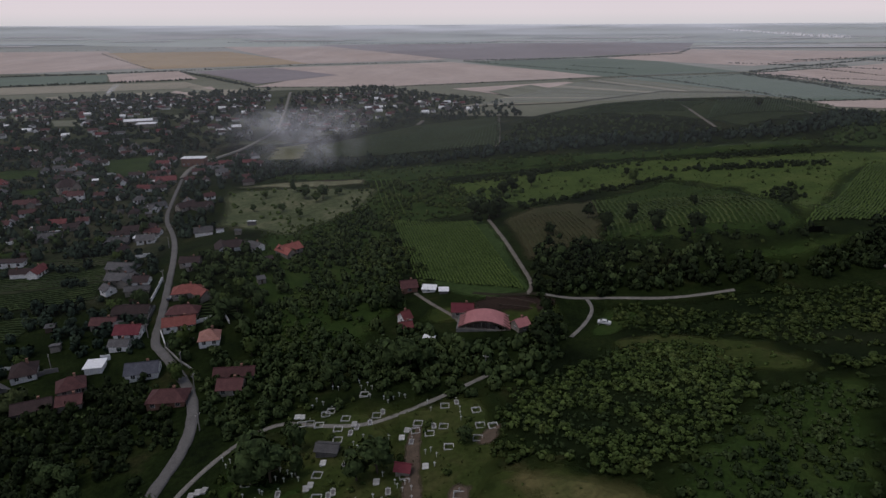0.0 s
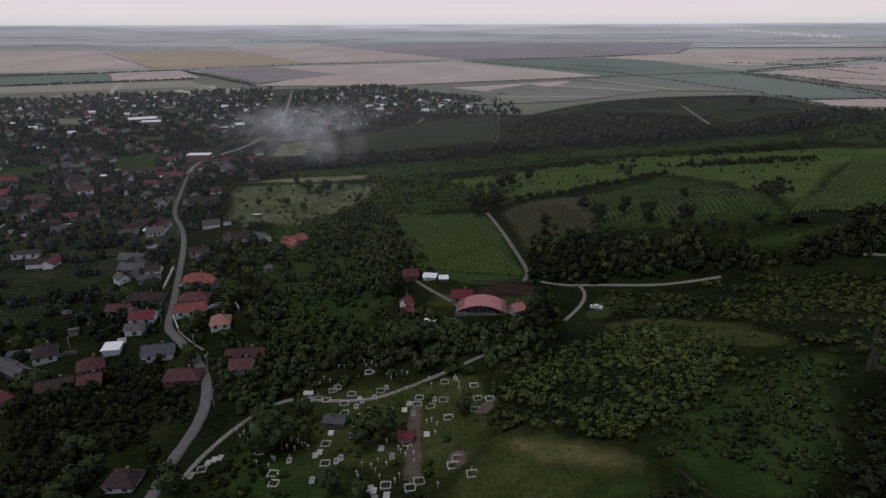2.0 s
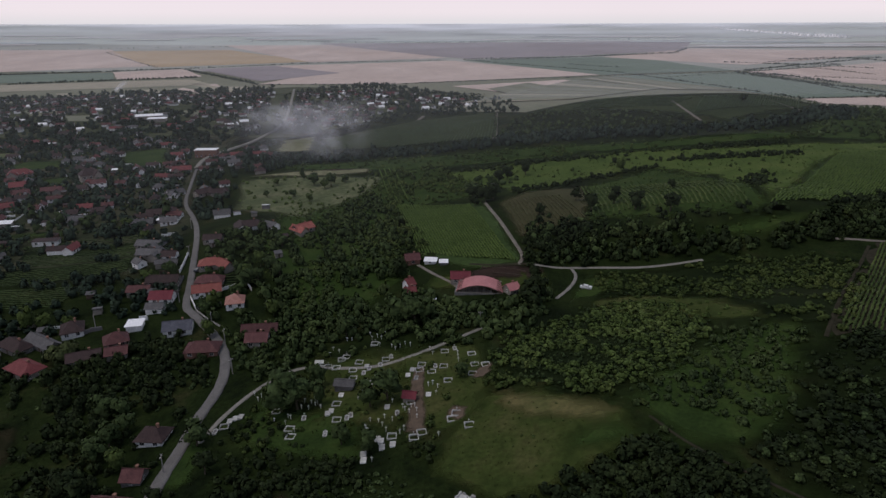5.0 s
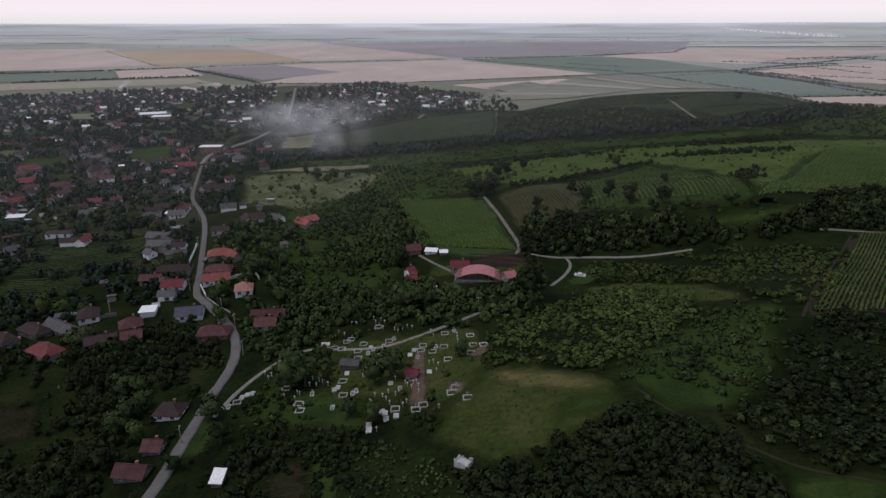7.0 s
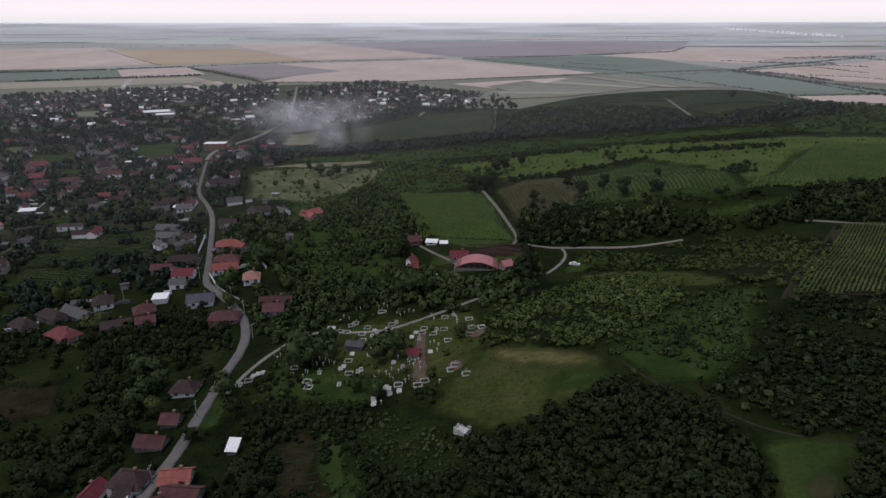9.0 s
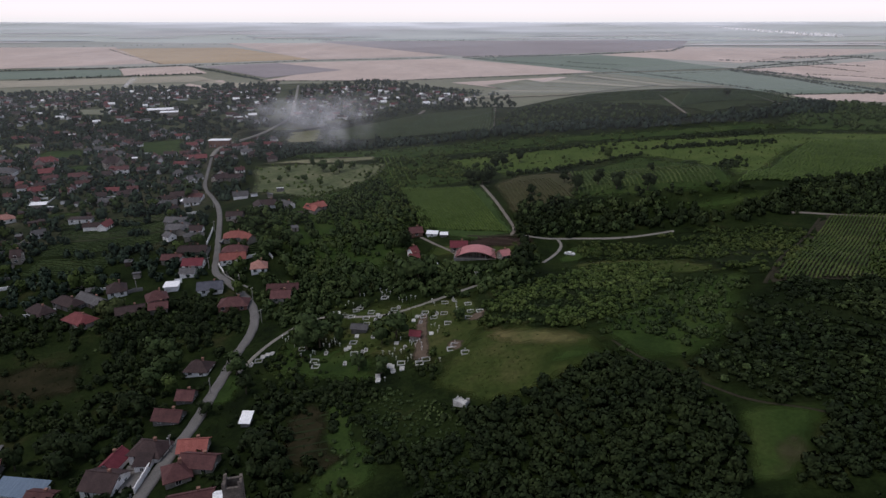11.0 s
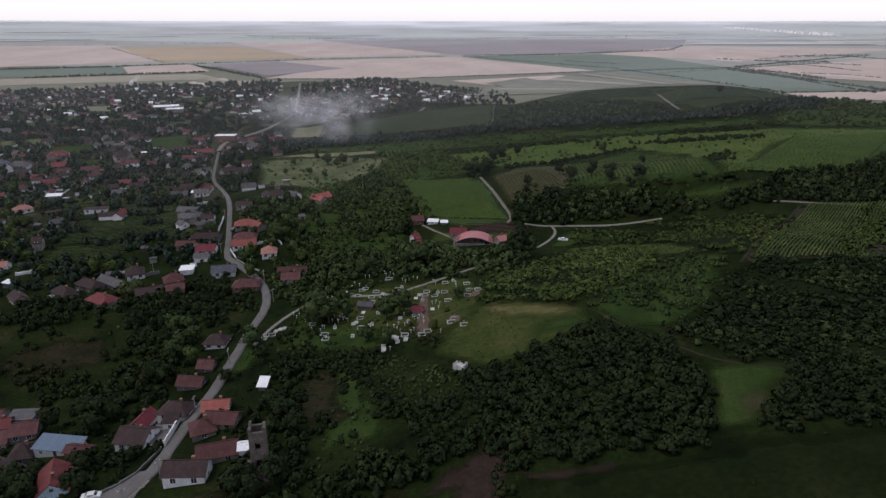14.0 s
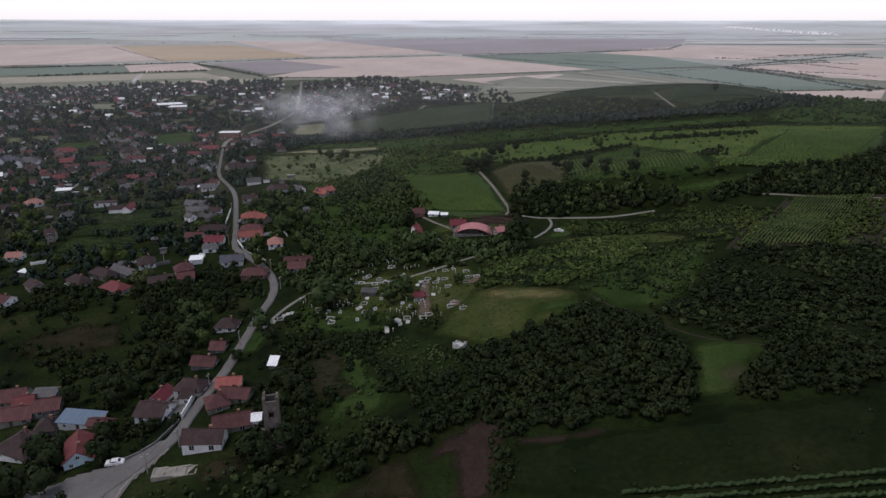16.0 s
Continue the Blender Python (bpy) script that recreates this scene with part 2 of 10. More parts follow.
# ---- the lie of the land ----
HILLS = [
    (30.1, 320, 180, 280), (31.0, 210, 550, 115), (17.5, 140, 0, 110), (-9.5, -280, 120, 180),
    (13.4, 440, 480, 180), (7.1, 40, 90, 45), (-4.4, 75, 195, 45), (-9.3, -135, 55, 70),
    (10.0, 320, 590, 80), (4.6, 20, 480, 110), (-6.7, -170, -85, 70), (4.2, 110, 125, 45),
    (6.6, 110, -120, 70), (-3.1, 145, 230, 45), (-5.4, -520, 300, 280), (-1.9, -65, 160, 70),
    (-4.9, 200, 720, 110), (-6.3, 460, 545, 70), (6.5, -100, 265, 45), (5.0, 40, 265, 45),
    (5.5, 215, 335, 70), (3.9, -100, 405, 70), (3.6, 460, 195, 70), (3.0, -65, 20, 45),
    (6.3, 90, 236, 30), (8.8, 140, 240, 38), (1.7, 60, 255, 30), (4.7, 38, 305, 38),
    (3.9, -28, 388, 40), (5.6, 42, 470, 60), (2.1, 122, 130, 28), (-1.0, 75, 265, 40),
    (2.6, 30, 205, 18), (2.6, -16, 158, 18), (0.8, 10, 410, 45), (7.7, 120, 265, 40),
    (1.9, 90, 135, 30), (0.9, 165, 235, 45), (-0.9, 25, 275, 28), (-0.4, 60, 195, 22),
    (5.8, 56, 585, 45), (6.0, 100, 585, 45), (7.0, 140, 595, 50), (3.0, 190, 600, 50),
    (0.9, 245, 600, 55), (4.9, 300, 600, 55), (-2.0, 360, 590, 50), (11.9, 420, 580, 60),
]


def land(x, y):
    """Height of the ground: broad hills over a plain that lifts gently towards the horizon."""
    x, y = np.asarray(x, float), np.asarray(y, float)
    z = np.full(np.broadcast(x, y).shape, -5.0)
    for a, cx, cy, s in HILLS:
        z = z + a * np.exp(-((x - cx) ** 2 + (y - cy) ** 2) / s ** 2)
    r = np.hypot(x, y)
    return z + 93.0 * np.clip((r - 1800) / 3050, 0, 1) ** 1.5 + 10.0 * np.clip((r - 3700) / 1150, 0, 1)


def axis(lo, hi, step, far_lo, far_hi, grow=1.09):
    c = list(np.arange(lo, hi + step, step))
    d = step
    while c[-1] < far_hi:
        d *= grow
        c.append(c[-1] + d)
    d = step
    while c[0] > far_lo:
        d *= grow
        c.insert(0, c[0] - d)
    return np.array(c)


GX, GY = axis(-260, 320, 5, -4200, 4200), axis(-120, 640, 5, -900, 4850)
GZ = land(*np.meshgrid(GX, GY, indexing="ij"))


def height(x, y):
    """Height of the ground sheet itself, between its grid points."""
    x, y = np.asarray(x, float), np.asarray(y, float)
    i = np.clip(np.searchsorted(GX, x) - 1, 0, len(GX) - 2)
    j = np.clip(np.searchsorted(GY, y) - 1, 0, len(GY) - 2)
    u, v = (x - GX[i]) / (GX[i + 1] - GX[i]), (y - GY[j]) / (GY[j + 1] - GY[j])
    return (1 - u) * ((1 - v) * GZ[i, j] + v * GZ[i, j + 1]) + u * ((1 - v) * GZ[i + 1, j] + v * GZ[i + 1, j + 1])


def mesh_from(name, verts, faces, mats, smooth=False, slots=None):
    me = bpy.data.meshes.new(name)
    me.from_pydata([tuple(v) for v in np.asarray(verts, float).tolist()], [], [tuple(f) for f in (faces.tolist() if isinstance(faces, np.ndarray) else faces)])
    for m in mats if isinstance(mats, (list, tuple)) else [mats]:
        me.materials.append(m)
    if slots is not None:
        me.polygons.foreach_set("material_index", slots)
    if smooth:
        me.polygons.foreach_set("use_smooth", [True] * len(me.polygons))
    me.update()
    return me


def grid_mesh(name, X, Y, Z, mat, smooth=True):
    a, b = X.shape
    idx = np.arange(a * b).reshape(a, b)
    f = np.stack([idx[:-1, :-1], idx[1:, :-1], idx[1:, 1:], idx[:-1, 1:]], -1).reshape(-1, 4)
    return mesh_from(name, np.stack([X, Y, Z], -1).reshape(-1, 3), f, mat, smooth)


XX, YY = np.meshgrid(GX, GY, indexing="ij")
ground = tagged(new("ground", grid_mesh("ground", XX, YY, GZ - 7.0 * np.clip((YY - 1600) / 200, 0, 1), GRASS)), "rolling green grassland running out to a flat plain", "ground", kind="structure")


def patch(name, corners, mat, lift=0.10, label="", category="field", n=None):
    """A four-cornered piece of ground cover, draped on the land. Corners in turn round it."""
    c = np.array(corners, float)
    a = max(np.linalg.norm(c[1] - c[0]), np.linalg.norm(c[2] - c[3]))
    b = max(np.linalg.norm(c[3] - c[0]), np.linalg.norm(c[2] - c[1]))
    na, nb = (int(np.clip(v / (4 if max(a, b) < 150 else 9), 3, 48)) for v in (a, b))
    u, v = np.meshgrid(np.linspace(0, 1, na + 1), np.linspace(0, 1, nb + 1), indexing="ij")
    X, Y = ((1 - u) * (1 - v) * c[0, i] + u * (1 - v) * c[1, i] + u * v * c[2, i] + (1 - u) * v * c[3, i] for i in (0, 1))
    # ragged borders
    size = min(a, b)
    wob = min(1.2, size * 0.02)
    X = X + wob * np.sin(Y * 0.31 + X * 0.11) + wob * 0.6 * np.sin(Y * 0.83)
    Y = Y + wob * np.sin(X * 0.27 + Y * 0.09)
    ob = new(name, grid_mesh(name, X, Y, height(X, Y) + lift, mat))
    inner = np.clip(np.minimum(np.minimum(u, 1 - u) * a, np.minimum(v, 1 - v) * b) / max(1.5, min(18.0, size * 0.42)), 0, 1)
    ob.data.attributes.new("inner", "FLOAT", "POINT").data.foreach_set("value", inner.ravel())
    return tagged(ob, label, category, kind="structure")


def inside(poly, x, y):
    p = np.array(poly, float)
    ok = np.zeros(len(x), bool)
    j = len(p) - 1
    for i in range(len(p)):
        c = ((p[i, 1] > y) != (p[j, 1] > y)) & (x < (p[j, 0] - p[i, 0]) * (y - p[i, 1]) / (p[j, 1] - p[i, 1] + 1e-9) + p[i, 0])
        ok ^= c
        j = i
    return ok


def cover(name, poly, mat, lift=0.10, label="", category="ground cover", fade=5.0, step=2.5):
    """Ground cover inside an outline, draped on the land and thinning out over its border."""
    p = np.array(poly, float)
    lo, hi = p.min(0) - fade, p.max(0) + fade
    n = [int(np.clip((hi[i] - lo[i]) / step, 4, 120)) for i in (0, 1)]
    X, Y = np.meshgrid(np.linspace(lo[0], hi[0], n[0] + 1), np.linspace(lo[1], hi[1], n[1] + 1), indexing="ij")
    d = np.full(X.shape, 1e9)
    for a, b in zip(p, np.roll(p, -1, 0)):
        e = b - a
        u = np.clip(((X - a[0]) * e[0] + (Y - a[1]) * e[1]) / (e @ e + 1e-9), 0, 1)
        d = np.minimum(d, np.hypot(X - a[0] - u * e[0], Y - a[1] - u * e[1]))
    d = np.where(inside(poly, X.ravel(), Y.ravel()).reshape(X.shape), d, -d)
    ok = d > -fade
    a, b = X.shape
    idx = np.arange(a * b).reshape(a, b)
    keep = ok[:-1, :-1] | ok[1:, :-1] | ok[1:, 1:] | ok[:-1, 1:]
    f = np.stack([idx[:-1, :-1], idx[1:, :-1], idx[1:, 1:], idx[:-1, 1:]], -1)[keep]
    used, f = np.unique(f, return_inverse=True)
    co = np.stack([X, Y, height(X, Y) + lift], -1).reshape(-1, 3)[used]
    me = mesh_from(name, co, f.reshape(-1, 4), mat, True)
    me.attributes.new("inner", "FLOAT", "POINT").data.foreach_set("value", np.clip(0.5 * d / fade + 0.22, 0, 1).ravel()[used])
    return tagged(new(name, me), label, category, kind="structure")


CLEAR = []     # open plots in which nothing tall grows
KEEP = []      # stretches that stay clear of growth: (x0, y0, x1, y1, half width)


def ribbon(name, pts, width, mat, label, category="road", lift=0.14, keep=1.0, edge=0.12):
    """A way along a line of points, rounded at its bends, with a low shoulder on both sides."""
    p = np.array(pts, float)
    for _ in range(3):
        q = [p[0]]
        for a, b in zip(p[:-1], p[1:]):
            q += [a * 0.75 + b * 0.25, a * 0.25 + b * 0.75]
        p = np.array(q + [p[-1]])
    d = np.concatenate([[0], np.cumsum(np.linalg.norm(np.diff(p, axis=0), axis=1))])
    m = max(4, int(d[-1] / 2.0)) if d[-1] < 900 else int(d[-1] / 8)
    s = np.linspace(0, d[-1], m)
    p = np.stack([np.interp(s, d, p[:, 0]), np.interp(s, d, p[:, 1])], 1)
    tg = np.gradient(p, axis=0)
    tg /= np.linalg.norm(tg, axis=1)[:, None]
    nr = np.stack([-tg[:, 1], tg[:, 0]], 1)
    w = width if np.ndim(width) else (width, width)
    half = np.interp(np.linspace(0, 1, m), np.linspace(0, 1, len(w)), w) / 2
    half = half * (1 + 0.05 * np.sin(s * 0.7) + 0.04 * np.sin(s * 1.9))
    X = np.stack([p[:, 0] + nr[:, 0] * half * k for k in (-1, -0.96, -0.45, 0, 0.45, 0.96, 1)])
    Y = np.stack([p[:, 1] + nr[:, 1] * half * k for k in (-1, -0.96, -0.45, 0, 0.45, 0.96, 1)])
    Z = height(X, Y) + lift
    Z[3] += 0.03
    Z[0] -= edge + lift
    Z[-1] -= edge + lift
    for a, b in zip(p[:-1:3], p[3::3]):
        KEEP.append((*a, *b, half.max() + keep))
    return tagged(new(name, grid_mesh(name, X, Y, Z, mat)), label, category, kind="structure")


def part(name, bm, mat, parent, label=""):
    me = bpy.data.meshes.new(name)
    bm.to_mesh(me)
    bm.free()
    me.materials.append(mat)
    ob = new(name, me)
    ob.parent = parent
    return tagged(ob, label)


def piece(name, me, parent, m=None, label=""):
    ob = new(name, me)
    ob.parent = parent
    if m is not None:
        ob.matrix_basis = m
    return tagged(ob, label)


def thing(name, x, y, rot, label, category, group="", sink=0.0, kind=""):
    ob = new(name)
    ob.empty_display_size = 0.5
    ob.matrix_basis = pose(x, y, float(height(x, y)) - sink, 0, 0, rot)
    return tagged(ob, label, category, group, kind)


def box(bm, x0, x1, y0, y1, z0, z1, bevel=0.0):
    v = [bm.verts.new((x, y, z)) for z in (z0, z1) for x, y in ((x0, y0), (x1, y0), (x1, y1), (x0, y1))]
    for f in ((3, 2, 1, 0), (4, 5, 6, 7), (0, 1, 5, 4), (1, 2, 6, 5), (2, 3, 7, 6), (3, 0, 4, 7)):
        bm.faces.new([v[i] for i in f])
    if bevel:
        bmesh.ops.bevel(bm, geom=[e for e in bm.edges if e.verts[0] in v], offset=bevel, segments=1, affect="EDGES")
    return bm


def solid(*dims, bevel=0.0):
    return box(bmesh.new(), *dims, bevel)


# ---- houses ----
def window_meshes(w, h):
    bm = bmesh.new()
    t = 0.07
    box(bm, -w / 2, w / 2, -0.03, 0.06, 0, t)
    box(bm, -w / 2, w / 2, -0.03, 0.06, h - t, h)
    box(bm, -w / 2, -w / 2 + t, -0.03, 0.06, t, h - t)
    box(bm, w / 2 - t, w / 2, -0.03, 0.06, t, h - t)
    box(bm, -t / 2, t / 2, -0.03, 0.05, t, h - t)
    fr = bpy.data.meshes.new("window")
    bm.to_mesh(fr)
    bm.free()
    fr.materials.append(MARBLE)
    bm = box(bmesh.new(), -w / 2 + t, w / 2 - t, -0.02, 0.03, t, h - t)
    pn = bpy.data.meshes.new("pane")
    bm.to_mesh(pn)
    bm.free()
    pn.materials.append(GLASS_DARK)
    return fr, pn


WIN, WIN_S = window_meshes(1.3, 1.4), window_meshes(0.9, 1.0)
DOOR_ME = bpy.data.meshes.new("door")
_b = solid(-0.5, 0.5, -0.03, 0.07, 0, 2.05, bevel=0.02)
_b.to_mesh(DOOR_ME)
_b.free()
DOOR_ME.materials.append(WOOD)
CHIM_ME = bpy.data.meshes.new("chimney")
_b = solid(-0.3, 0.3, -0.3, 0.3, -1.2, 0.7)
box(_b, -0.38, 0.38, -0.38, 0.38, 0.70, 0.82)
_b.to_mesh(CHIM_ME)
_b.free()
CHIM_ME.materials.append(BRICK)


def slab(bm, a, b, c, d, t=0.14):
    """A roof plane with thickness: corners in turn, the thickness below."""
    n = (Vector(b) - Vector(a)).cross(Vector(d) - Vector(a)).normalized() * t
    top = [bm.verts.new(p) for p in (a, b, c, d)]
    low = [bm.verts.new(Vector(p) - n) for p in (a, b, c, d)]
    bm.faces.new(top)
    bm.faces.new(low[::-1])
    for i in range(4):
        j = (i + 1) % 4
        bm.faces.new((top[j], top[i], low[i], low[j]))


def walls_bm(L, W, h, r, style):
    bm = bmesh.new()
    x, y = L / 2, W / 2
    ring = [(-x, -y), (x, -y), (x, y), (-x, y)]
    lo = [bm.verts.new((a, b, -2.2)) for a, b in ring]
    hi = [bm.verts.new((a, b, h)) for a, b in ring]
    for i in range(4):
        j = (i + 1) % 4
        bm.faces.new((lo[i], lo[j], hi[j], hi[i]))
    bm.faces.new(hi)
    if style == "gable":
        for s in (-1, 1):
            xx = s * (x - 0.002)
            bm.faces.new([bm.verts.new(p) for p in ((xx, -y, h), (xx, y, h), (xx, 0, h + r))])
            bm.faces.new([bm.verts.new(p) for p in ((xx - s * 0.3, -y, h), (xx - s * 0.3, y, h), (xx - s * 0.3, 0, h + r))])
    return bm


def roof_bm(L, W, h, r, style, o=0.45):
    bm = bmesh.new()
    x, y = L / 2 + o, W / 2 + o
    drop = r * o / (W / 2)
    e = h - drop + 0.12
    top = h + r + 0.14
    if style == "gable":
        slab(bm, (-x, -y, e), (x, -y, e), (x, 0, top), (-x, 0, top))
        slab(bm, (x, y, e), (-x, y, e), (-x, 0, top), (x, 0, top))
    elif style == "hip":
        k = max(0.3, L / 2 - W / 2 * 0.85)
        base = [bm.verts.new(p) for p in ((-x, -y, e), (x, -y, e), (x, y, e), (-x, y, e))]
        low = [bm.verts.new((*v.co.xy, e - 0.14)) for v in base]
        a, b = bm.verts.new((-k, 0, top)), bm.verts.new((k, 0, top))
        for f in ((base[0], base[1], b, a), (base[2], base[3], a, b), (base[1], base[2], b), (base[3], base[0], a)):
            bm.faces.new(f)
        for i in range(4):
            j = (i + 1) % 4
            bm.faces.new((base[j], base[i], low[i], low[j]))
        bm.faces.new(low[::-1])
    elif style == "shed":
        slab(bm, (-x, -y, h + 0.1), (x, -y, h + 0.1), (x, y, h + r), (-x, y, h + r))
    else:
        box(bm, -x, x, -y, y, h, h + 0.22)
    return bm


def ridge_bm(L, W, h, r, style):
    k = L / 2 + 0.45 if style == "gable" else max(0.3, L / 2 - W / 2 * 0.85)
    bm = bmesh.new()
    box(bm, -k, k, -0.12, 0.12, h + r + 0.08, h + r + 0.24)
    return bm


def put_window(parent, x, y, z, rot, kind=WIN):
    w = piece("window", kind[0], parent, pose(x, y, z, 0, 0, rot))
    piece("pane", kind[1], w, label="dark glass pane")




def house(x, y, rot, L, W, h, r, style, roof, wall, label, wins=True, chimney=True, group="village houses", name="house", category="house", floors=1):
    """A house whose ridge runs along its own x axis; h: eaves, r: rise of the roof."""
    t = thing(name, x, y, rot, label, category, group)
    if y > 230 and L > 9.5 and style in ("gable", "hip"):
        # a wing stands across the end of the main range
        side = 1 if int(x) % 2 else -1
        wing_l, wing_w = W * 1.35 + 1.0, min(L * 0.40, 6.5)
        at = pose(side * (L / 2 - wing_w / 2), -W * 0.22, 0.0, 0, 0, 90)
        for nm, b, mt in (("wing_wall", walls_bm(wing_l, wing_w, h - 0.12, r * 0.9, "gable"), wall), ("wing_roof", roof_bm(wing_l, wing_w, h - 0.12, r * 0.9, "gable"), roof)):
            part(nm, b, mt, t).matrix_basis = at
        L = L * 0.88
    part("wall", walls_bm(L, W, h, r, style), wall, t)
    rf = part("roof", roof_bm(L, W, h, r, style), roof, t)
    if style in ("gable", "hip"):
        part("ridge_cap", ridge_bm(L, W, h, r, style), roof, rf)
    if chimney and style in ("gable", "hip"):
        piece("chimney", CHIM_ME, t, pose(L * 0.18, 0.4, h + r))
    if wins:
        rows = [max(0.35, min(0.9, h - 1.6)) + 2.4 * f for f in range(floors)]
        n = max(1, int(L / 3.2))
        for zz in rows:
            for s, rz in ((-1, 0), (1, 180)):
                for i in range(n):
                    xx = (i + 0.5) / n * L - L / 2
                    if zz < 1 and s < 0 and i == n // 2 and n > 2:
                        continue
                    put_window(t, xx, s * (W / 2 + 0.01), zz, rz, WIN if W > 5 else WIN_S)
            for s, rz in ((-1, -90), (1, 90)):
                for yy in ((-W / 4, W / 4) if W > 6 else (0,)):
                    put_window(t, s * (L / 2 + 0.01), yy, zz, rz, WIN_S)
        if n > 2:
            d = piece("door", DOOR_ME, t, pose((n // 2 + 0.5) / n * L - L / 2, -W / 2 - 0.01, 0))
        if style == "gable" and r > 1.8:
            for s, rz in ((-1, -90), (1, 90)):
                put_window(t, s * (L / 2 + 0.01), 0, h + 0.3, rz, WIN_S)
    KEEP.append((x - math.cos(radians(rot)) * L / 3, y - math.sin(radians(rot)) * L / 3, x + math.cos(radians(rot)) * L / 3, y + math.sin(radians(rot)) * L / 3, W / 2 + 0.3))
    # open ground in front of the house
    KEEP.append((x, y - W / 2 - 0.6, x, y, 1.2))
    return t


def wall_run(name, pts, h, t, mat, label, category="wall"):
    """A free-standing wall along points, stepping with the ground, each panel its own piece."""
    x0, y0 = pts[0]
    top = thing(name, x0, y0, 0, label, category)
    z0 = top.matrix_basis.translation.z
    for (ax, ay), (bx, by) in zip(pts[:-1], pts[1:]):
        d = math.hypot(bx - ax, by - ay)
        n = max(1, round(d / 3.0))
        ang = math.degrees(math.atan2(by - ay, bx - ax))
        me = bpy.data.meshes.new("panel")
        b = solid(-d / n / 2 + 0.08, d / n / 2 - 0.08, -t / 2, t / 2, -0.8, h)
        box(b, -d / n / 2 - 0.08, -d / n / 2 + 0.10, -t / 2 - 0.06, t / 2 + 0.06, -0.8, h + 0.12)
        b.to_mesh(me)
        b.free()
        me.materials.append(mat)
        for i in range(n):
            u = (i + 0.5) / n
            px, py = ax + (bx - ax) * u, ay + (by - ay) * u
            piece("panel", me, top, pose(px - x0, py - y0, float(height(px, py)) - z0, 0, 0, ang))
    return top


# ---- growth ----
rng = np.random.default_rng(7)
ICO_V, ICO_F = None, None
_b = bmesh.new()
bmesh.ops.create_icosphere(_b, subdivisions=1, radius=1.0)
ICO_V = np.array([v.co[:] for v in _b.verts])
ICO_F = np.array([[v.index for v in f.verts] for f in _b.faces])
_b.free()


def crown_normals(V):
    mid = np.array([0, 0, V[:, 2].max() * 0.42])
    N = (V - mid) / (np.abs(V - mid).max(0) + 1e-6) + np.array([0, 0, 0.30])
    return N / (np.linalg.norm(N, axis=1)[:, None] + 1e-6)


def leafy(lobes, leaves, spread, leaf, core=0.78, squash=0.8, seed=0):
    """A crown of unit radius: uneven lobes, each a small rough core wrapped in loose leaf sprays."""
    g = np.random.default_rng(seed)
    V, F, base = [], [], 0
    for i in range(lobes):
        a, up = g.uniform(0, 2 * np.pi), g.uniform(-0.75, 1.0)
        rr = spread * g.uniform(0.45, 1.0) * math.sqrt(max(0.05, 1 - up * up * 0.8))
        c = np.array([rr * math.cos(a), rr * math.sin(a), up * spread * squash])
        s = g.uniform(0.30, 0.50) * (1.15 if i == 0 else 1.0)
        if i == 0:
            c, s = np.array([0, 0, 0.0]), 0.62
        v = ICO_V * (s * core * g.uniform(0.75, 1.2, (len(ICO_V), 1))) * np.array([1, 1, 0.85]) + c
        V.append(v)
        F.append(ICO_F + base)
        base += len(v)
        n = leaves
        d = g.normal(size=(n, 3))
        d /= np.linalg.norm(d, axis=1)[:, None]
        p = c + d * s * g.uniform(0.75, 1.15, (n, 1)) * np.array([1, 1, 0.88])
        t1 = np.cross(d, g.normal(size=(n, 3)))
        t1 /= np.linalg.norm(t1, axis=1)[:, None]
        t2 = np.cross(d, t1) + d * g.uniform(-0.7, 0.7, (n, 1))
        k = leaf * g.uniform(0.6, 1.3, (n, 1))
        q = np.stack([p - t1 * k, p + t2 * k * 0.9, p + t1 * k, p - t2 * k * 0.8], 1).reshape(-1, 3)
        V.append(q)
        ids = base + np.arange(n * 4).reshape(n, 4)
        F.append(np.concatenate([ids[:, [0, 1, 2]], ids[:, [0, 2, 3]]]))
        base += n * 4
    V, F = np.concatenate(V), np.concatenate(F)
    V[:, 2] -= V[:, 2].min()
    # every leaf turns its upper side outwards
    up = crown_normals(V)[F].sum(1)
    away = (np.cross(V[F[:, 1]] - V[F[:, 0]], V[F[:, 2]] - V[F[:, 0]]) * up).sum(1) < 0
    F[away] = F[away][:, ::-1]
    return V, F


BUSH = [leafy(4, 7, 0.62, 0.29, seed=20 + i, squash=0.6) for i in range(6)]
NEAR = [leafy(5, 13, 0.68, 0.235, core=0.62, seed=120 + i, squash=0.62) for i in range(7)]


def tuft(seed):
    g = np.random.default_rng(seed)
    V, F = [], []
    for i in range(6):
        a, r = g.uniform(0, 6.28), g.uniform(0.1, 0.8)
        b, t = np.array([r * math.cos(a), r * math.sin(a), 0]), g.uniform(-0.5, 0.5, 2)
        w = np.array([-math.sin(a), math.cos(a), 0]) * 0.28
        V += [b - w, b + w, b + np.array([t[0], t[1], g.uniform(0.5, 1.0)])]
        F.append((3 * i, 3 * i + 1, 3 * i + 2))
    return np.array(V), np.array(F)


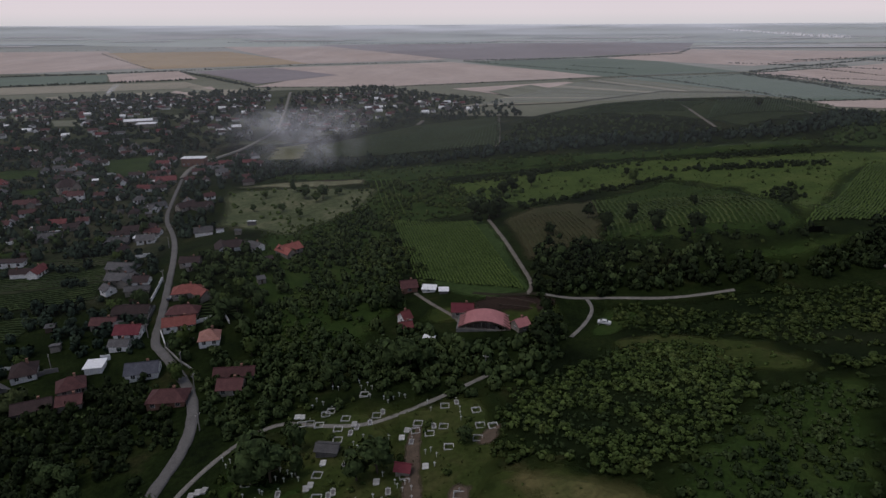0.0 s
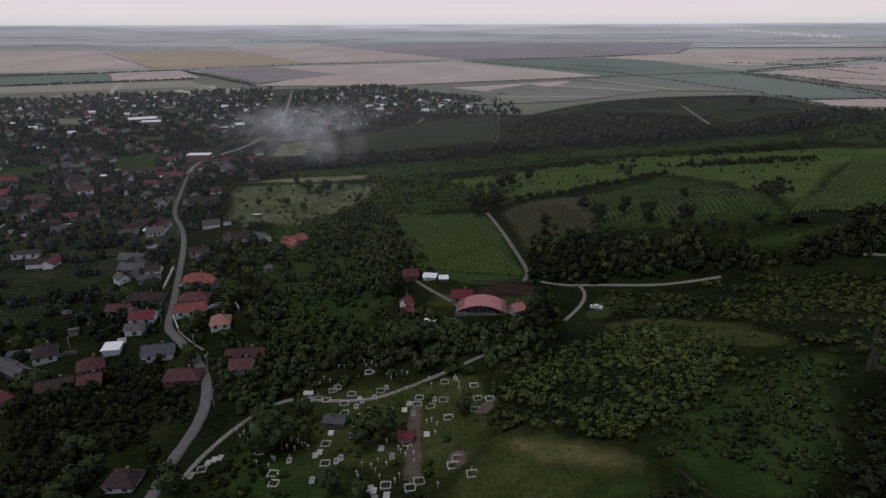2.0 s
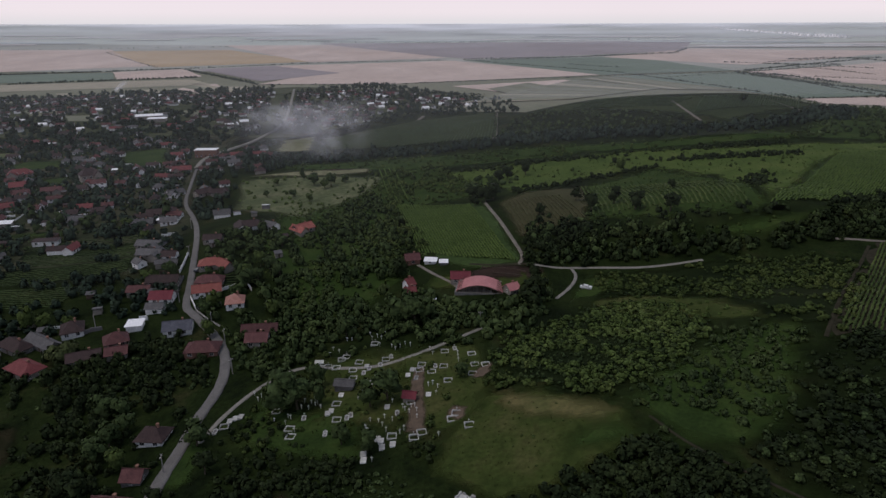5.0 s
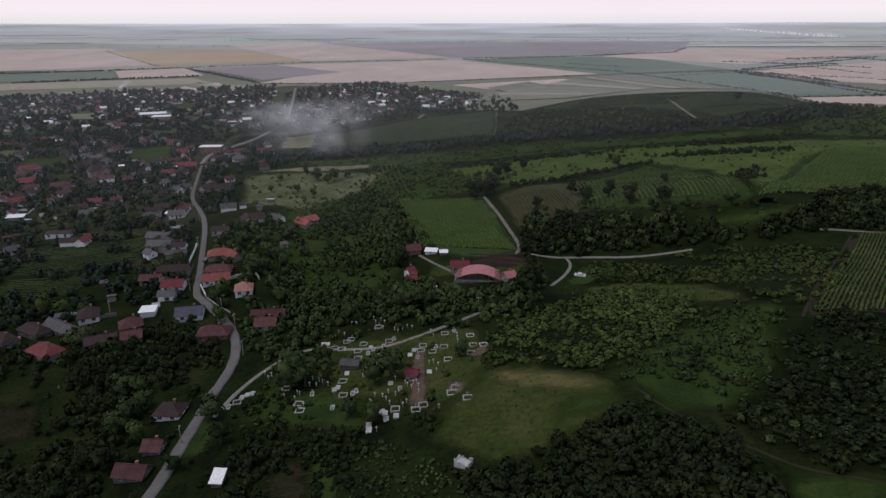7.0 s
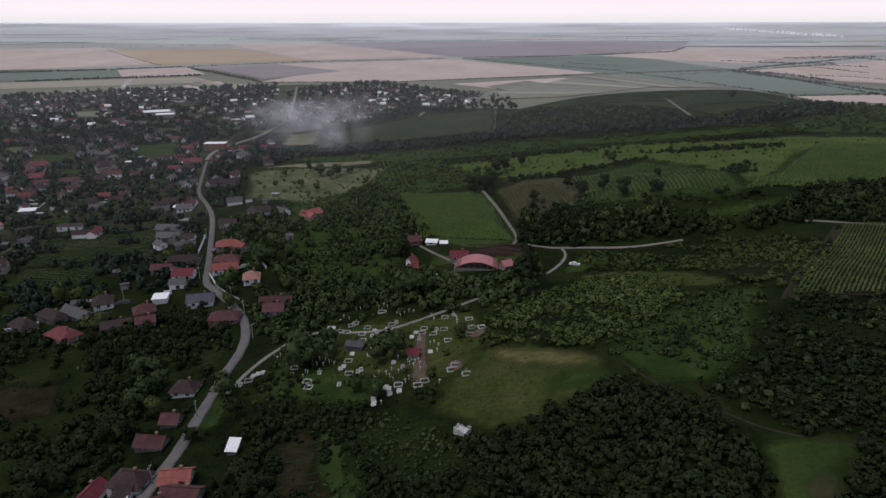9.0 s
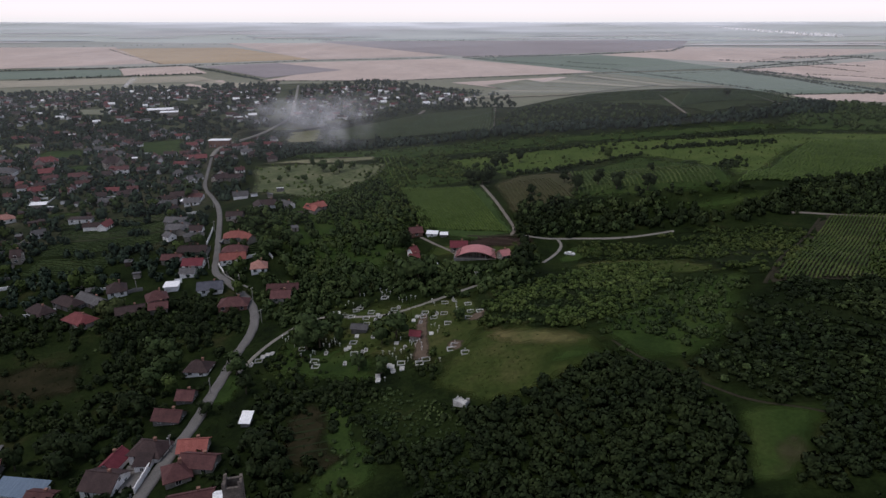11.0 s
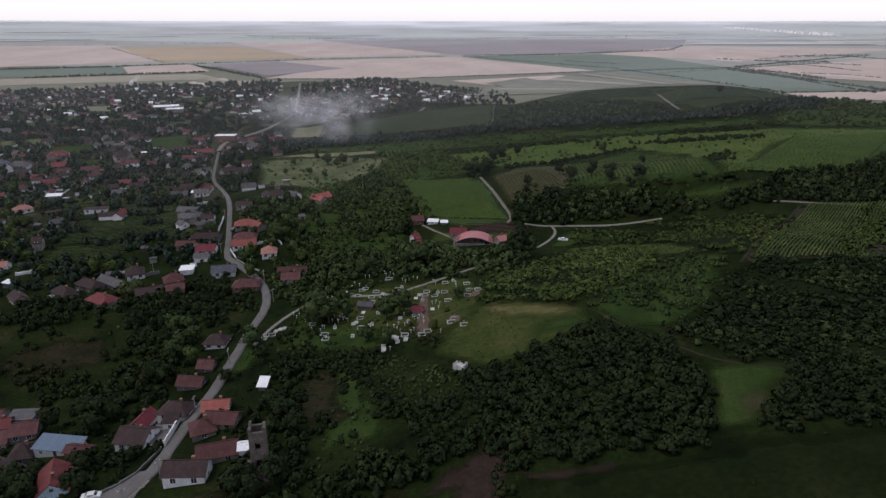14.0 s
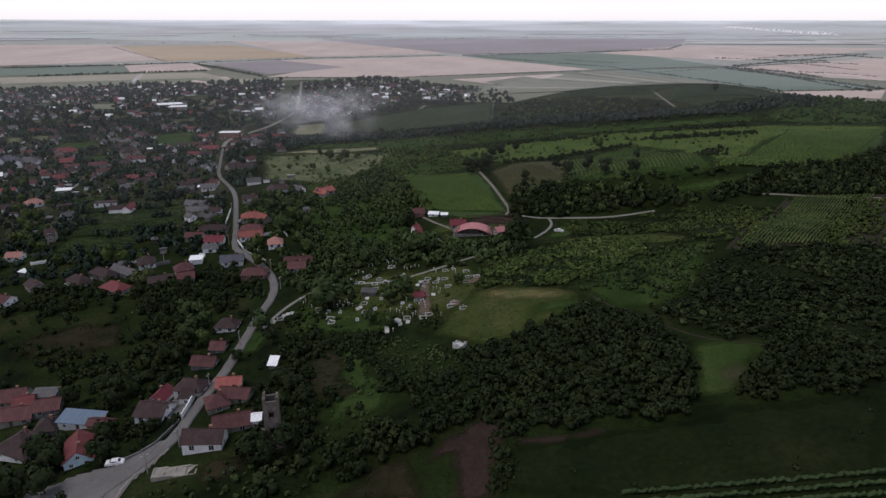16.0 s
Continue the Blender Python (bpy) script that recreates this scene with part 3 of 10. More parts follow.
MINI = [leafy(3, 12, 0.62, 0.22, seed=420 + i, squash=0.62) for i in range(7)]
TUFT = [tuft(200 + i) for i in range(5)]
SMALL = [leafy(2, 7, 0.55, 0.34, seed=40 + i, squash=0.7) for i in range(5)]
DOT = [leafy(1, 5, 0.5, 0.4, seed=50 + i) for i in range(5)]
CROWN = [leafy(11, 30, 0.68, 0.115, seed=60 + i, squash=0.85) for i in range(8)]
WOODY = [leafy(7, 15, 0.66, 0.195, core=0.66, seed=520 + i, squash=0.75) for i in range(8)]
TALL = [leafy(9, 28, 0.50, 0.115, seed=80 + i, squash=1.3) for i in range(3)]


def clear_of(x, y, extra=0.0):
    ok = np.ones(len(x), bool)
    if not KEEP:
        return ok
    k = np.array(KEEP)
    lo_x, hi_x, lo_y, hi_y = x.min() - 15, x.max() + 15, y.min() - 15, y.max() + 15
    k = k[(np.maximum(k[:, 0], k[:, 2]) > lo_x) & (np.minimum(k[:, 0], k[:, 2]) < hi_x) & (np.maximum(k[:, 1], k[:, 3]) > lo_y) & (np.minimum(k[:, 1], k[:, 3]) < hi_y)]
    for x0, y0, x1, y1, w in k:
        dx, dy = x1 - x0, y1 - y0
        u = np.clip(((x - x0) * dx + (y - y0) * dy) / (dx * dx + dy * dy + 1e-9), 0, 1)
        ok &= np.hypot(x - x0 - u * dx, y - y0 - u * dy) > w + extra
    return ok


def spots(poly, gap, cover=1.0, lumps=0.0, extra=0.0, low=False):
    """Places strewn over an area, clear of ways and houses. lumps: how far growth gathers in clumps."""
    p = np.array(poly, float)
    (x0, y0), (x1, y1) = p.min(0), p.max(0)
    gx, gy = np.meshgrid(np.arange(x0, x1 + gap, gap), np.arange(y0, y1 + gap, gap))
    x = gx.ravel() + rng.uniform(-0.55, 0.55, gx.size) * gap
    y = gy.ravel() + rng.uniform(-0.55, 0.55, gx.size) * gap
    fray = min(gap * 0.8, 2.4) if gap < 4.6 else 0.0
    g = np.random.default_rng(x.size)
    fx = x + fray * (0.6 * g.normal(size=x.size) + np.sin(0.37 * y + 0.21 * x))
    fy = y + fray * (0.6 * g.normal(size=x.size) + np.sin(0.33 * x - 0.27 * y))
    ok = inside(poly, fx, fy) & (rng.uniform(size=x.size) < cover)
    if lumps:
        f = np.sin(x * 0.11 + 1.3 * np.sin(y * 0.07)) + np.sin(y * 0.13 + 1.7 * np.sin(x * 0.05)) + 0.8 * np.sin((x + y) * 0.31)
        ok &= f > (lumps * 2.6 - 1.8)
    for q in () if low else CLEAR:
        ok &= ~inside(q, x, y)
    x, y = x[ok], y[ok]
    if len(x):
        ok = clear_of(x, y, extra)
        x, y = x[ok], y[ok]
    return x, y


def strew(name, x, y, shapes, size, mat, label, category, sink=0.15, tall=1.0):
    """One mass of growth: a shape set down at each place, turned and sized by chance."""
    if not len(x):
        return None
    z = height(x, y)
    Vs, Ns, Fs, base = [], [], [], 0
    pick = rng.integers(0, len(shapes), len(x))
    a = rng.uniform(0, 2 * np.pi, len(x))
    s = rng.uniform(size[0], size[1], len(x)) * rng.choice([0.8, 1.0, 1.0, 1.2], len(x))
    st = rng.uniform(0.8, 1.25, len(x)) * tall
    for i, (V, F) in enumerate(shapes):
        w = np.where(pick == i)[0]
        if not len(w):
            continue
        c, sn = np.cos(a[w])[:, None], np.sin(a[w])[:, None]
        X = (V[:, 0] * c - V[:, 1] * sn) * s[w][:, None] + x[w][:, None]
        Y = (V[:, 0] * sn + V[:, 1] * c) * s[w][:, None] + y[w][:, None]
        Z = (V[:, 2][None] - sink) * (s[w] * st[w])[:, None] + z[w][:, None]
        Vs.append(np.stack([X, Y, Z], -1).reshape(-1, 3))
        N = crown_normals(V)
        Ns.append(np.stack([N[:, 0] * c - N[:, 1] * sn, N[:, 0] * sn + N[:, 1] * c, np.broadcast_to(N[:, 2], X.shape)], -1).reshape(-1, 3))
        Fs.append((F[None] + (base + np.arange(len(w)) * len(V))[:, None, None]).reshape(-1, 3))
        base += len(w) * len(V)
    V, F = np.concatenate(Vs), np.concatenate(Fs)
    me = bpy.data.meshes.new(name)
    me.vertices.add(len(V))
    me.vertices.foreach_set("co", V.ravel())
    me.loops.add(F.size)
    me.loops.foreach_set("vertex_index", F.ravel())
    me.polygons.add(len(F))
    me.polygons.foreach_set("loop_start", np.arange(0, F.size, 3))
    me.polygons.foreach_set("loop_total", np.full(len(F), 3))
    me.materials.append(mat)
    me.update(calc_edges=True)
    rounded(me, np.concatenate(Ns), None)
    return tagged(new(name, me), label, category, kind="stuff")


def rounded(me, V, shape_v):
    """Foliage shades as a rounded crown: normals lean outwards from its middle, with some scatter."""
    g = np.random.default_rng(len(V))
    N = crown_normals(shape_v) if shape_v is not None else V
    N = N + g.normal(0, 0.16, N.shape)
    N /= np.linalg.norm(N, axis=1)[:, None]
    me.normals_split_custom_set_from_vertices(N.tolist())


def trunk_mesh(seed, h, r):
    g = np.random.default_rng(seed)
    bm = bmesh.new()

    def limb(a, b, r0, r1, n=6):
        d = (b - a).normalized()
        side = d.orthogonal().normalized()
        up = d.cross(side)
        rings = []
        for k in range(4):
            u = k / 3
            c = a.lerp(b, u) + side * math.sin(u * 3) * r0 * 0.5
            rr = r0 + (r1 - r0) * u
            rings.append([bm.verts.new(c + (side * math.cos(2 * math.pi * i / n) + up * math.sin(2 * math.pi * i / n)) * rr) for i in range(n)])
        for p, q in zip(rings[:-1], rings[1:]):
            for i in range(n):
                bm.faces.new((p[i], p[(i + 1) % n], q[(i + 1) % n], q[i]))

    top = Vector((g.uniform(-0.1, 0.1), g.uniform(-0.1, 0.1), h * 0.75))
    limb(Vector((0, 0, -0.4)), top, r, r * 0.45, 8)
    for i in range(5):
        a = i * 1.26 + g.uniform(-0.4, 0.4)
        s = Vector((0, 0, h * g.uniform(0.35, 0.7)))
        limb(s, s + Vector((math.cos(a), math.sin(a), g.uniform(0.5, 0.9))) * h * 0.38, r * 0.42, r * 0.12, 5)
    me = bpy.data.meshes.new("trunk")
    bm.to_mesh(me)
    bm.free()
    me.materials.append(BARK)
    return me


def crown_mesh(shape, mat, r, z0, sz=1.0):
    V, F = shape
    me = mesh_from("crown", V * np.array([r, r, r * sz]) + np.array([0, 0, z0]), F, mat)
    rounded(me, V, V)
    return me


TREES = []
for i, sh in enumerate(CROWN + TALL):
    m = (LEAF, LEAF, LEAF_L)[i % 3]
    TREES.append((trunk_mesh(i, 3.6, 0.20), crown_mesh(sh, m, 3.0, 1.0 if i < 8 else 0.8, 1.0 if i < 8 else 1.5)))
DARK_TREES = [(trunk_mesh(40 + i, 3.6, 0.20), crown_mesh(sh, LEAF_K, 3.0, 1.0)) for i, sh in enumerate(CROWN)]
WILLOW = (trunk_mesh(99, 3.6, 0.22), crown_mesh(leafy(11, 34, 0.7, 0.13, seed=300), LEAF_P, 3.2, 0.5))
TREE_WORDS = ["full-crowned green broadleaf tree among village gardens", "rounded dark green walnut tree standing in grass", "uneven green fruit tree with a low crown", "dense dark green tree beside the lane"]


def tree(x, y, size, kind=None, label="", group="village trees"):
    k = int(abs(x * 7.3 + y * 3.1)) % len(TREES) if kind is None else kind
    tr, cr = WILLOW if k == "willow" else DARK_TREES[int(abs(x * 7.3 + y * 3.1)) % len(DARK_TREES)] if k == "dark" else TREES[k]
    t = thing("tree", x, y, (x * 37 + y * 11) % 360, label or TREE_WORDS[int(abs(x * 3 + y)) % 4], "tree", group)
    piece("trunk", tr, t, Matrix.Diagonal((size, size, size, 1)))
    piece("crown", cr, t, Matrix.Diagonal((size, size, size * (0.9 + 0.2 * ((x * 1.7) % 1)), 1)))
    return t


def vineyard(name, origin, along, across, rows, mat, label, width=0.9, tall=1.5, step=1.1, thin=0.0, category="vineyard", row="trellis"):
    """Rows of vines. origin: start of the first row; along: the vector of a row; across: the vector from the first row to the last."""
    o, al, ac = (np.array(v, float) for v in (origin, along, across))
    top = thing(name, *o, 0, label, category)
    z0 = top.matrix_basis.translation.z
    ln = np.linalg.norm(al)
    d = al / ln
    nr = np.array([-d[1], d[0]])
    n = max(3, int(ln / step))
    for k in range(rows):
        u = np.linspace(0, 1, n + 1)
        c = o + ac * (k / max(1, rows - 1)) + u[:, None] * al
        w = width / 2 * rng.uniform(0.55, 1.25, (n + 1, 2))
        hh = tall * rng.uniform(0.55, 1.2, n + 1)
        gap = rng.uniform(size=n + 1) < thin
        hh[gap] *= 0.25
        off = rng.normal(0, width * 0.12, n + 1)
        z = height(c[:, 0], c[:, 1]) - z0
        pts = []
        for side, lift in ((-1, 0.25), (-1, 0.75), (0, 1.0), (1, 0.75), (1, 0.25)):
            ww = w[:, 0] if side < 0 else w[:, 1]
            b = c + nr * (side * ww * (1.0 if lift > 0.5 else 0.7) + off)[:, None]
            pts.append(np.column_stack([b - o, z + hh * (lift + rng.uniform(-0.1, 0.1, n + 1))]))
        P = np.stack(pts)
        me = grid_mesh(row, P[..., 0], P[..., 1], P[..., 2], mat, False)
        piece(row, me, top)
    return top


# ---- fields of the plain ----
# field tones run paler than the land: distance haze is put in the colour
STUBBLE = material("pinkish_stubble_field", [(0.49, 0.395, 0.35), (0.55, 0.445, 0.395), (0.62, 0.51, 0.46)], 0.009, 1.0, 0.06, spec=0.0, grain=0.07, stretch=(1, 0.4, 1))
OCHRE = material("ochre_stubble_field", [(0.43, 0.325, 0.215), (0.50, 0.39, 0.27)], 0.004, 1.0, 0.06, spec=0.0, grain=0.07)
FALLOW = material("grey_fallow_field", [(0.28, 0.245, 0.255), (0.34, 0.30, 0.305)], 0.004, 1.0, 0.06, spec=0.0, grain=0.07)
CROP = material("green_crop_field", [(0.165, 0.205, 0.165), (0.21, 0.25, 0.205)], 0.004, 1.0, 0.06, spec=0.0, grain=0.07)
PASTURE = material("pale_pasture", [(0.165, 0.175, 0.125), (0.235, 0.23, 0.175)], 0.006, 1.0, 0.08, spec=0.0, grain=0.1)
MOWNFAR = material("dull_green_strip", [(0.20, 0.205, 0.155), (0.25, 0.25, 0.195)], 0.006, 1.0, 0.08, spec=0.0, grain=0.1)
MOWN = material("mown_meadow", [(0.135, 0.14, 0.085), (0.20, 0.19, 0.12)], 0.03, 1.0, 0.3, spec=0.0, ragged=0.08)
# greyed and lightened, as the haze towards the horizon is in this colour
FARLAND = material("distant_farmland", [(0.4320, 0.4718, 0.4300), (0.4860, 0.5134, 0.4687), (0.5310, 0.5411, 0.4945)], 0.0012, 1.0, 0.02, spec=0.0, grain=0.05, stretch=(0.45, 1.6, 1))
STRIP_L = material("pale_straw_strip", [(0.31, 0.285, 0.225), (0.39, 0.355, 0.28)], 0.006, 1.0, 0.08, spec=0.0, grain=0.1)
HEDGE = material("hedgerow_foliage", [(0.035, 0.045, 0.035), (0.055, 0.068, 0.048)], 0.02, 0.9, 0.4, island=0.3, spec=0.05)

patch("field", [(-4000.0, 1500.0), (4000.0, 1500.0), (4600.0, 5150.0), (-4600.0, 5150.0)], FARLAND, 0.6, "grey-green farmland with haze in its colour, reaching the horizon")
patch("field", [(-1500.0, 760.0), (1900.0, 760.0), (2500.0, 1530.0), (-2300.0, 1530.0)], PASTURE, 0.3, "broad pale green pasture on the plain")
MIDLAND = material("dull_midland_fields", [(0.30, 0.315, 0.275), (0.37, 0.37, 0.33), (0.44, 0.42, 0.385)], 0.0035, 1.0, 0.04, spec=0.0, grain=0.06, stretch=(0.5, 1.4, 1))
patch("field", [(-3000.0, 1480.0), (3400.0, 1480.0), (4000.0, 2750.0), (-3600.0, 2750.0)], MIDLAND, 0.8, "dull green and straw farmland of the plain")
patch("field", [(-1761.0, 2271.8), (-1235.6, 2425.4), (-762.8, 1675.9), (-1121.8, 1382.5)], STUBBLE, 1.20, "pinkish harvested stubble field")
patch("field", [(-1203.3, 2332.5), (-809.0, 2465.3), (-363.3, 1869.8), (-729.4, 1632.4)], OCHRE, 1.20, "ochre yellow ripe grain field")
patch("field", [(-916.7, 2749.8), (-355.1, 2852.6), (6.6, 2034.5), (-382.6, 1846.0)], STUBBLE, 1.30, "pale harvested field with thin strips")
patch("field", [(-1036.3, 1348.5), (-744.4, 1443.7), (-646.4, 1248.8), (-882.1, 1142.5)], CROP, 1.00, "dark green crop field by a hedgerow")
patch("field", [(-753.2, 1461.1), (-632.4, 1565.2), (-500.0, 1323.0), (-634.4, 1235.7)], STUBBLE, 1.00, "small harvested field between hedgerows")
patch("field", [(-825.7, 1119.4), (-496.7, 1255.0), (-412.7, 1134.2), (-738.3, 997.1)], STRIP_L, 0.90, "straw-coloured field at the village edge")
patch("field", [(-587.7, 1543.2), (-443.4, 1681.6), (-228.0, 1417.0), (-344.8, 1198.8)], FALLOW, 1.20, "grey-violet ploughed field")
patch("field", [(-440.5, 1681.4), (22.6, 1901.5), (350.2, 1355.6), (-268.2, 1371.2)], STUBBLE, 1.10, "large pink stubble field")
patch("field", [(-280.5, 1403.4), (344.4, 1355.9), (-95.4, 1142.7), (-333.8, 1141.7)], STUBBLE, 1.00, "large pink stubble field")
patch("field", [(-564.9, 2934.6), (1160.5, 3083.6), (860.0, 2351.2), (74.2, 1976.3)], FALLOW, 1.30, "broad grey-violet ploughed plain")
patch("field", [(55.9, 1925.1), (596.6, 2089.1), (665.3, 1473.5), (329.2, 1341.4)], CROP, 1.20, "grey-green crop field crossed by a ditch")
patch("field", [(497.1, 2045.9), (919.5, 2476.5), (1547.3, 2177.0), (781.3, 1672.0)], STUBBLE, 1.30, "wide pink stubble field")
patch("field", [(339.1, 1311.4), (654.4, 1421.0), (705.3, 946.4), (511.4, 893.5)], CROP, 1.00, "green crop field beyond the vineyard ridge")
patch("field", [(666.3, 1420.3), (1350.8, 1848.6), (790.6, 1065.4), (713.9, 1153.1)], STUBBLE, 1.20, "pink stubble field beside a hedgerow")
patch("field", [(507.6, 886.6), (684.2, 916.9), (592.6, 789.4), (503.7, 826.9)], STUBBLE, 1.00, "pink stubble strip behind the hill")
patch("field", [(13.3, 1096.3), (226.7, 1222.4), (278.6, 1171.8), (82.1, 1001.1)], STUBBLE, 0.90, "pale straw field beside the ridge")
patch("field", [(-396.1, 1092.5), (-341.3, 1100.3), (-301.8, 998.2), (-356.7, 1000.2)], STRIP_L, 0.60, "narrow straw-coloured field strip")
patch("field", [(-500.4, 1040.0), (-476.7, 1048.1), (-441.0, 986.7), (-469.2, 987.7)], STRIP_L, 0.60, "narrow straw-coloured field strip")
patch("field", [(-608.3, 984.5), (-590.2, 991.9), (-554.4, 944.1), (-578.1, 944.9)], STRIP_L, 0.60, "narrow straw-coloured field strip")
patch("field", [(-433.0, 1019.9), (-400.2, 1027.4), (-363.7, 952.7), (-399.3, 953.9)], PASTURE, 0.60, "narrow grass field strip")
patch("field", [(-455.1, 1146.7), (-413.3, 1155.9), (-371.7, 1062.7), (-415.9, 1064.3)], STUBBLE, 0.60, "narrow pink stubble strip")
patch("field", [(-527.1, 778.7), (-488.1, 782.7), (-450.2, 729.8), (-491.1, 731.0)], PASTURE, 0.60, "narrow grass field strip")
patch("field", [(-450.2, 729.8), (-419.6, 733.3), (-388.1, 686.6), (-420.6, 687.7)], PASTURE, 0.60, "narrow grass field strip")
patch("field", [(-331.7, 772.7), (-298.9, 776.7), (-274.7, 728.2), (-308.8, 729.4)], PASTURE, 0.60, "narrow grass field strip")
patch("field", [(21.0, 841.9), (29.7, 856.3), (187.7, 896.5), (179.4, 889.7)], STRIP_L, 1.50, "narrow straw-coloured field strip")
patch("field", [(29.7, 856.3), (41.9, 876.2), (199.0, 905.9), (187.7, 896.5)], PASTURE, 1.50, "narrow grass field strip")
patch("field", [(41.9, 876.2), (52.6, 893.9), (208.9, 914.1), (199.0, 905.9)], MOWNFAR, 1.50, "narrow dull green field strip")
patch("field", [(52.6, 893.9), (66.4, 916.5), (221.3, 924.5), (208.9, 914.1)], PASTURE, 1.50, "narrow grass field strip")
patch("field", [(66.4, 916.5), (81.0, 940.5), (234.1, 935.5), (221.3, 924.5)], MOWNFAR, 1.50, "narrow dull green field strip")
patch("field", [(81.0, 940.5), (89.6, 954.6), (241.6, 941.9), (234.1, 935.5)], STRIP_L, 1.50, "narrow straw-coloured field strip")
patch("field", [(89.6, 954.6), (97.8, 968.1), (248.6, 948.0), (241.6, 941.9)], PASTURE, 1.50, "narrow grass field strip")
patch("field", [(97.8, 968.1), (116.7, 999.3), (264.4, 961.8), (248.6, 948.0)], MOWNFAR, 1.50, "narrow dull green field strip")
patch("field", [(116.7, 999.3), (128.9, 1019.4), (274.3, 970.5), (264.4, 961.8)], MOWNFAR, 1.50, "narrow dull green field strip")
patch("field", [(128.9, 1019.4), (141.2, 1039.7), (284.1, 979.2), (274.3, 970.5)], PASTURE, 1.50, "narrow grass field strip")
patch("field", [(141.2, 1039.7), (165.1, 1079.2), (302.7, 995.6), (284.1, 979.2)], MOWNFAR, 1.50, "narrow dull green field strip")
patch("field", [(165.1, 1079.2), (182.5, 1107.7), (315.8, 1007.1), (302.7, 995.6)], PASTURE, 1.50, "narrow grass field strip")
patch("field", [(182.5, 1107.7), (206.7, 1147.7), (333.5, 1022.8), (315.8, 1007.1)], STRIP_L, 1.50, "narrow straw-coloured field strip")
patch("field", [(206.7, 1147.7), (226.2, 1179.9), (347.3, 1034.9), (333.5, 1022.8)], MOWNFAR, 1.50, "narrow dull green field strip")
patch("field", [(226.2, 1179.9), (249.8, 1218.8), (363.4, 1049.2), (347.3, 1034.9)], MOWNFAR, 1.50, "narrow dull green field strip")
patch("field", [(266.5, 1247.2), (275.4, 1251.9), (374.7, 1026.3), (361.6, 1028.4)], MOWNFAR, 1.60, "narrow dull green field strip")
patch("field", [(275.4, 1251.9), (289.7, 1259.4), (395.5, 1022.8), (374.7, 1026.3)], STRIP_L, 1.60, "narrow straw-coloured field strip")
patch("field", [(289.7, 1259.4), (306.8, 1268.5), (419.9, 1018.7), (395.5, 1022.8)], PASTURE, 1.60, "narrow grass field strip")
patch("field", [(306.8, 1268.5), (320.2, 1275.5), (438.7, 1015.6), (419.9, 1018.7)], MOWNFAR, 1.60, "narrow dull green field strip")
patch("field", [(320.2, 1275.5), (336.3, 1284.0), (460.7, 1011.9), (438.7, 1015.6)], MOWNFAR, 1.60, "narrow dull green field strip")
patch("field", [(336.3, 1284.0), (351.7, 1292.1), (481.6, 1008.4), (460.7, 1011.9)], PASTURE, 1.60, "narrow grass field strip")
patch("field", [(71.5, 1038.7), (82.3, 1053.9), (117.0, 957.8), (105.3, 943.9)], MOWNFAR, 1.75, "narrow dull green field strip")
patch("field", [(82.3, 1053.9), (104.1, 1084.5), (140.7, 986.0), (117.0, 957.8)], MOWNFAR, 1.75, "narrow dull green field strip")
patch("field", [(104.1, 1084.5), (124.4, 1113.0), (162.7, 1012.3), (140.7, 986.0)], PASTURE, 1.75, "narrow grass field strip")
patch("field", [(124.4, 1113.0), (140.6, 1135.8), (180.4, 1033.5), (162.7, 1012.3)], MOWNFAR, 1.75, "narrow dull green field strip")
patch("field", [(140.6, 1135.8), (152.7, 1152.8), (193.5, 1049.2), (180.4, 1033.5)], PASTURE, 1.75, "narrow grass field strip")
patch("field", [(-442.9, 1049.2), (-446.0, 1078.9), (-364.8, 987.5), (-356.8, 952.5)], STUBBLE, 0.90, "narrow pink stubble strip")
patch("field", [(-446.0, 1078.9), (-448.5, 1101.9), (-371.1, 1015.2), (-364.8, 987.5)], PASTURE, 0.90, "narrow grass field strip")
patch("field", [(-448.5, 1101.9), (-451.7, 1131.2), (-379.3, 1050.7), (-371.1, 1015.2)], MOWNFAR, 0.90, "narrow dull green field strip")
patch("field", [(-451.7, 1131.2), (-455.4, 1165.6), (-389.0, 1093.1), (-379.3, 1050.7)], STRIP_L, 0.90, "narrow straw-coloured field strip")
# bands near the horizon, with haze mixed into their pale tones
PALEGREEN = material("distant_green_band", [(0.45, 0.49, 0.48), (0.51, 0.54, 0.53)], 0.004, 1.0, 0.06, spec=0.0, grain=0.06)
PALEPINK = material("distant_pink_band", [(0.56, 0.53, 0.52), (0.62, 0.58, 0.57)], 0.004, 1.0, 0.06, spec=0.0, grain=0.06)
patch("field", [(363.0, 3292.0), (741.8, 3276.0), (849.8, 3162.4), (329.6, 3208.0)], PALEGREEN, 1.50, "distant green field band with haze in its colour")
patch("field", [(1170.0, 2893.0), (1534.1, 2818.3), (1543.9, 2737.2), (1166.6, 2816.4)], PALEGREEN, 1.56, "distant green field band with haze in its colour")
patch("field", [(1432.5, 3077.5), (1689.4, 3027.8), (1618.5, 3009.6), (1366.9, 3053.6)], PALEPINK, 1.62, "distant pink field band with haze in its colour")
patch("field", [(1223.2, 3297.6), (1475.8, 3263.7), (1534.1, 3180.1), (1154.6, 3258.1)], PALEGREEN, 1.68, "distant green field band with haze in its colour")
patch("field", [(-923.9, 3702.1), (-186.2, 3784.3), (-32.5, 3681.2), (-938.6, 3607.7)], PALEPINK, 1.74, "distant pink field band with haze in its colour")
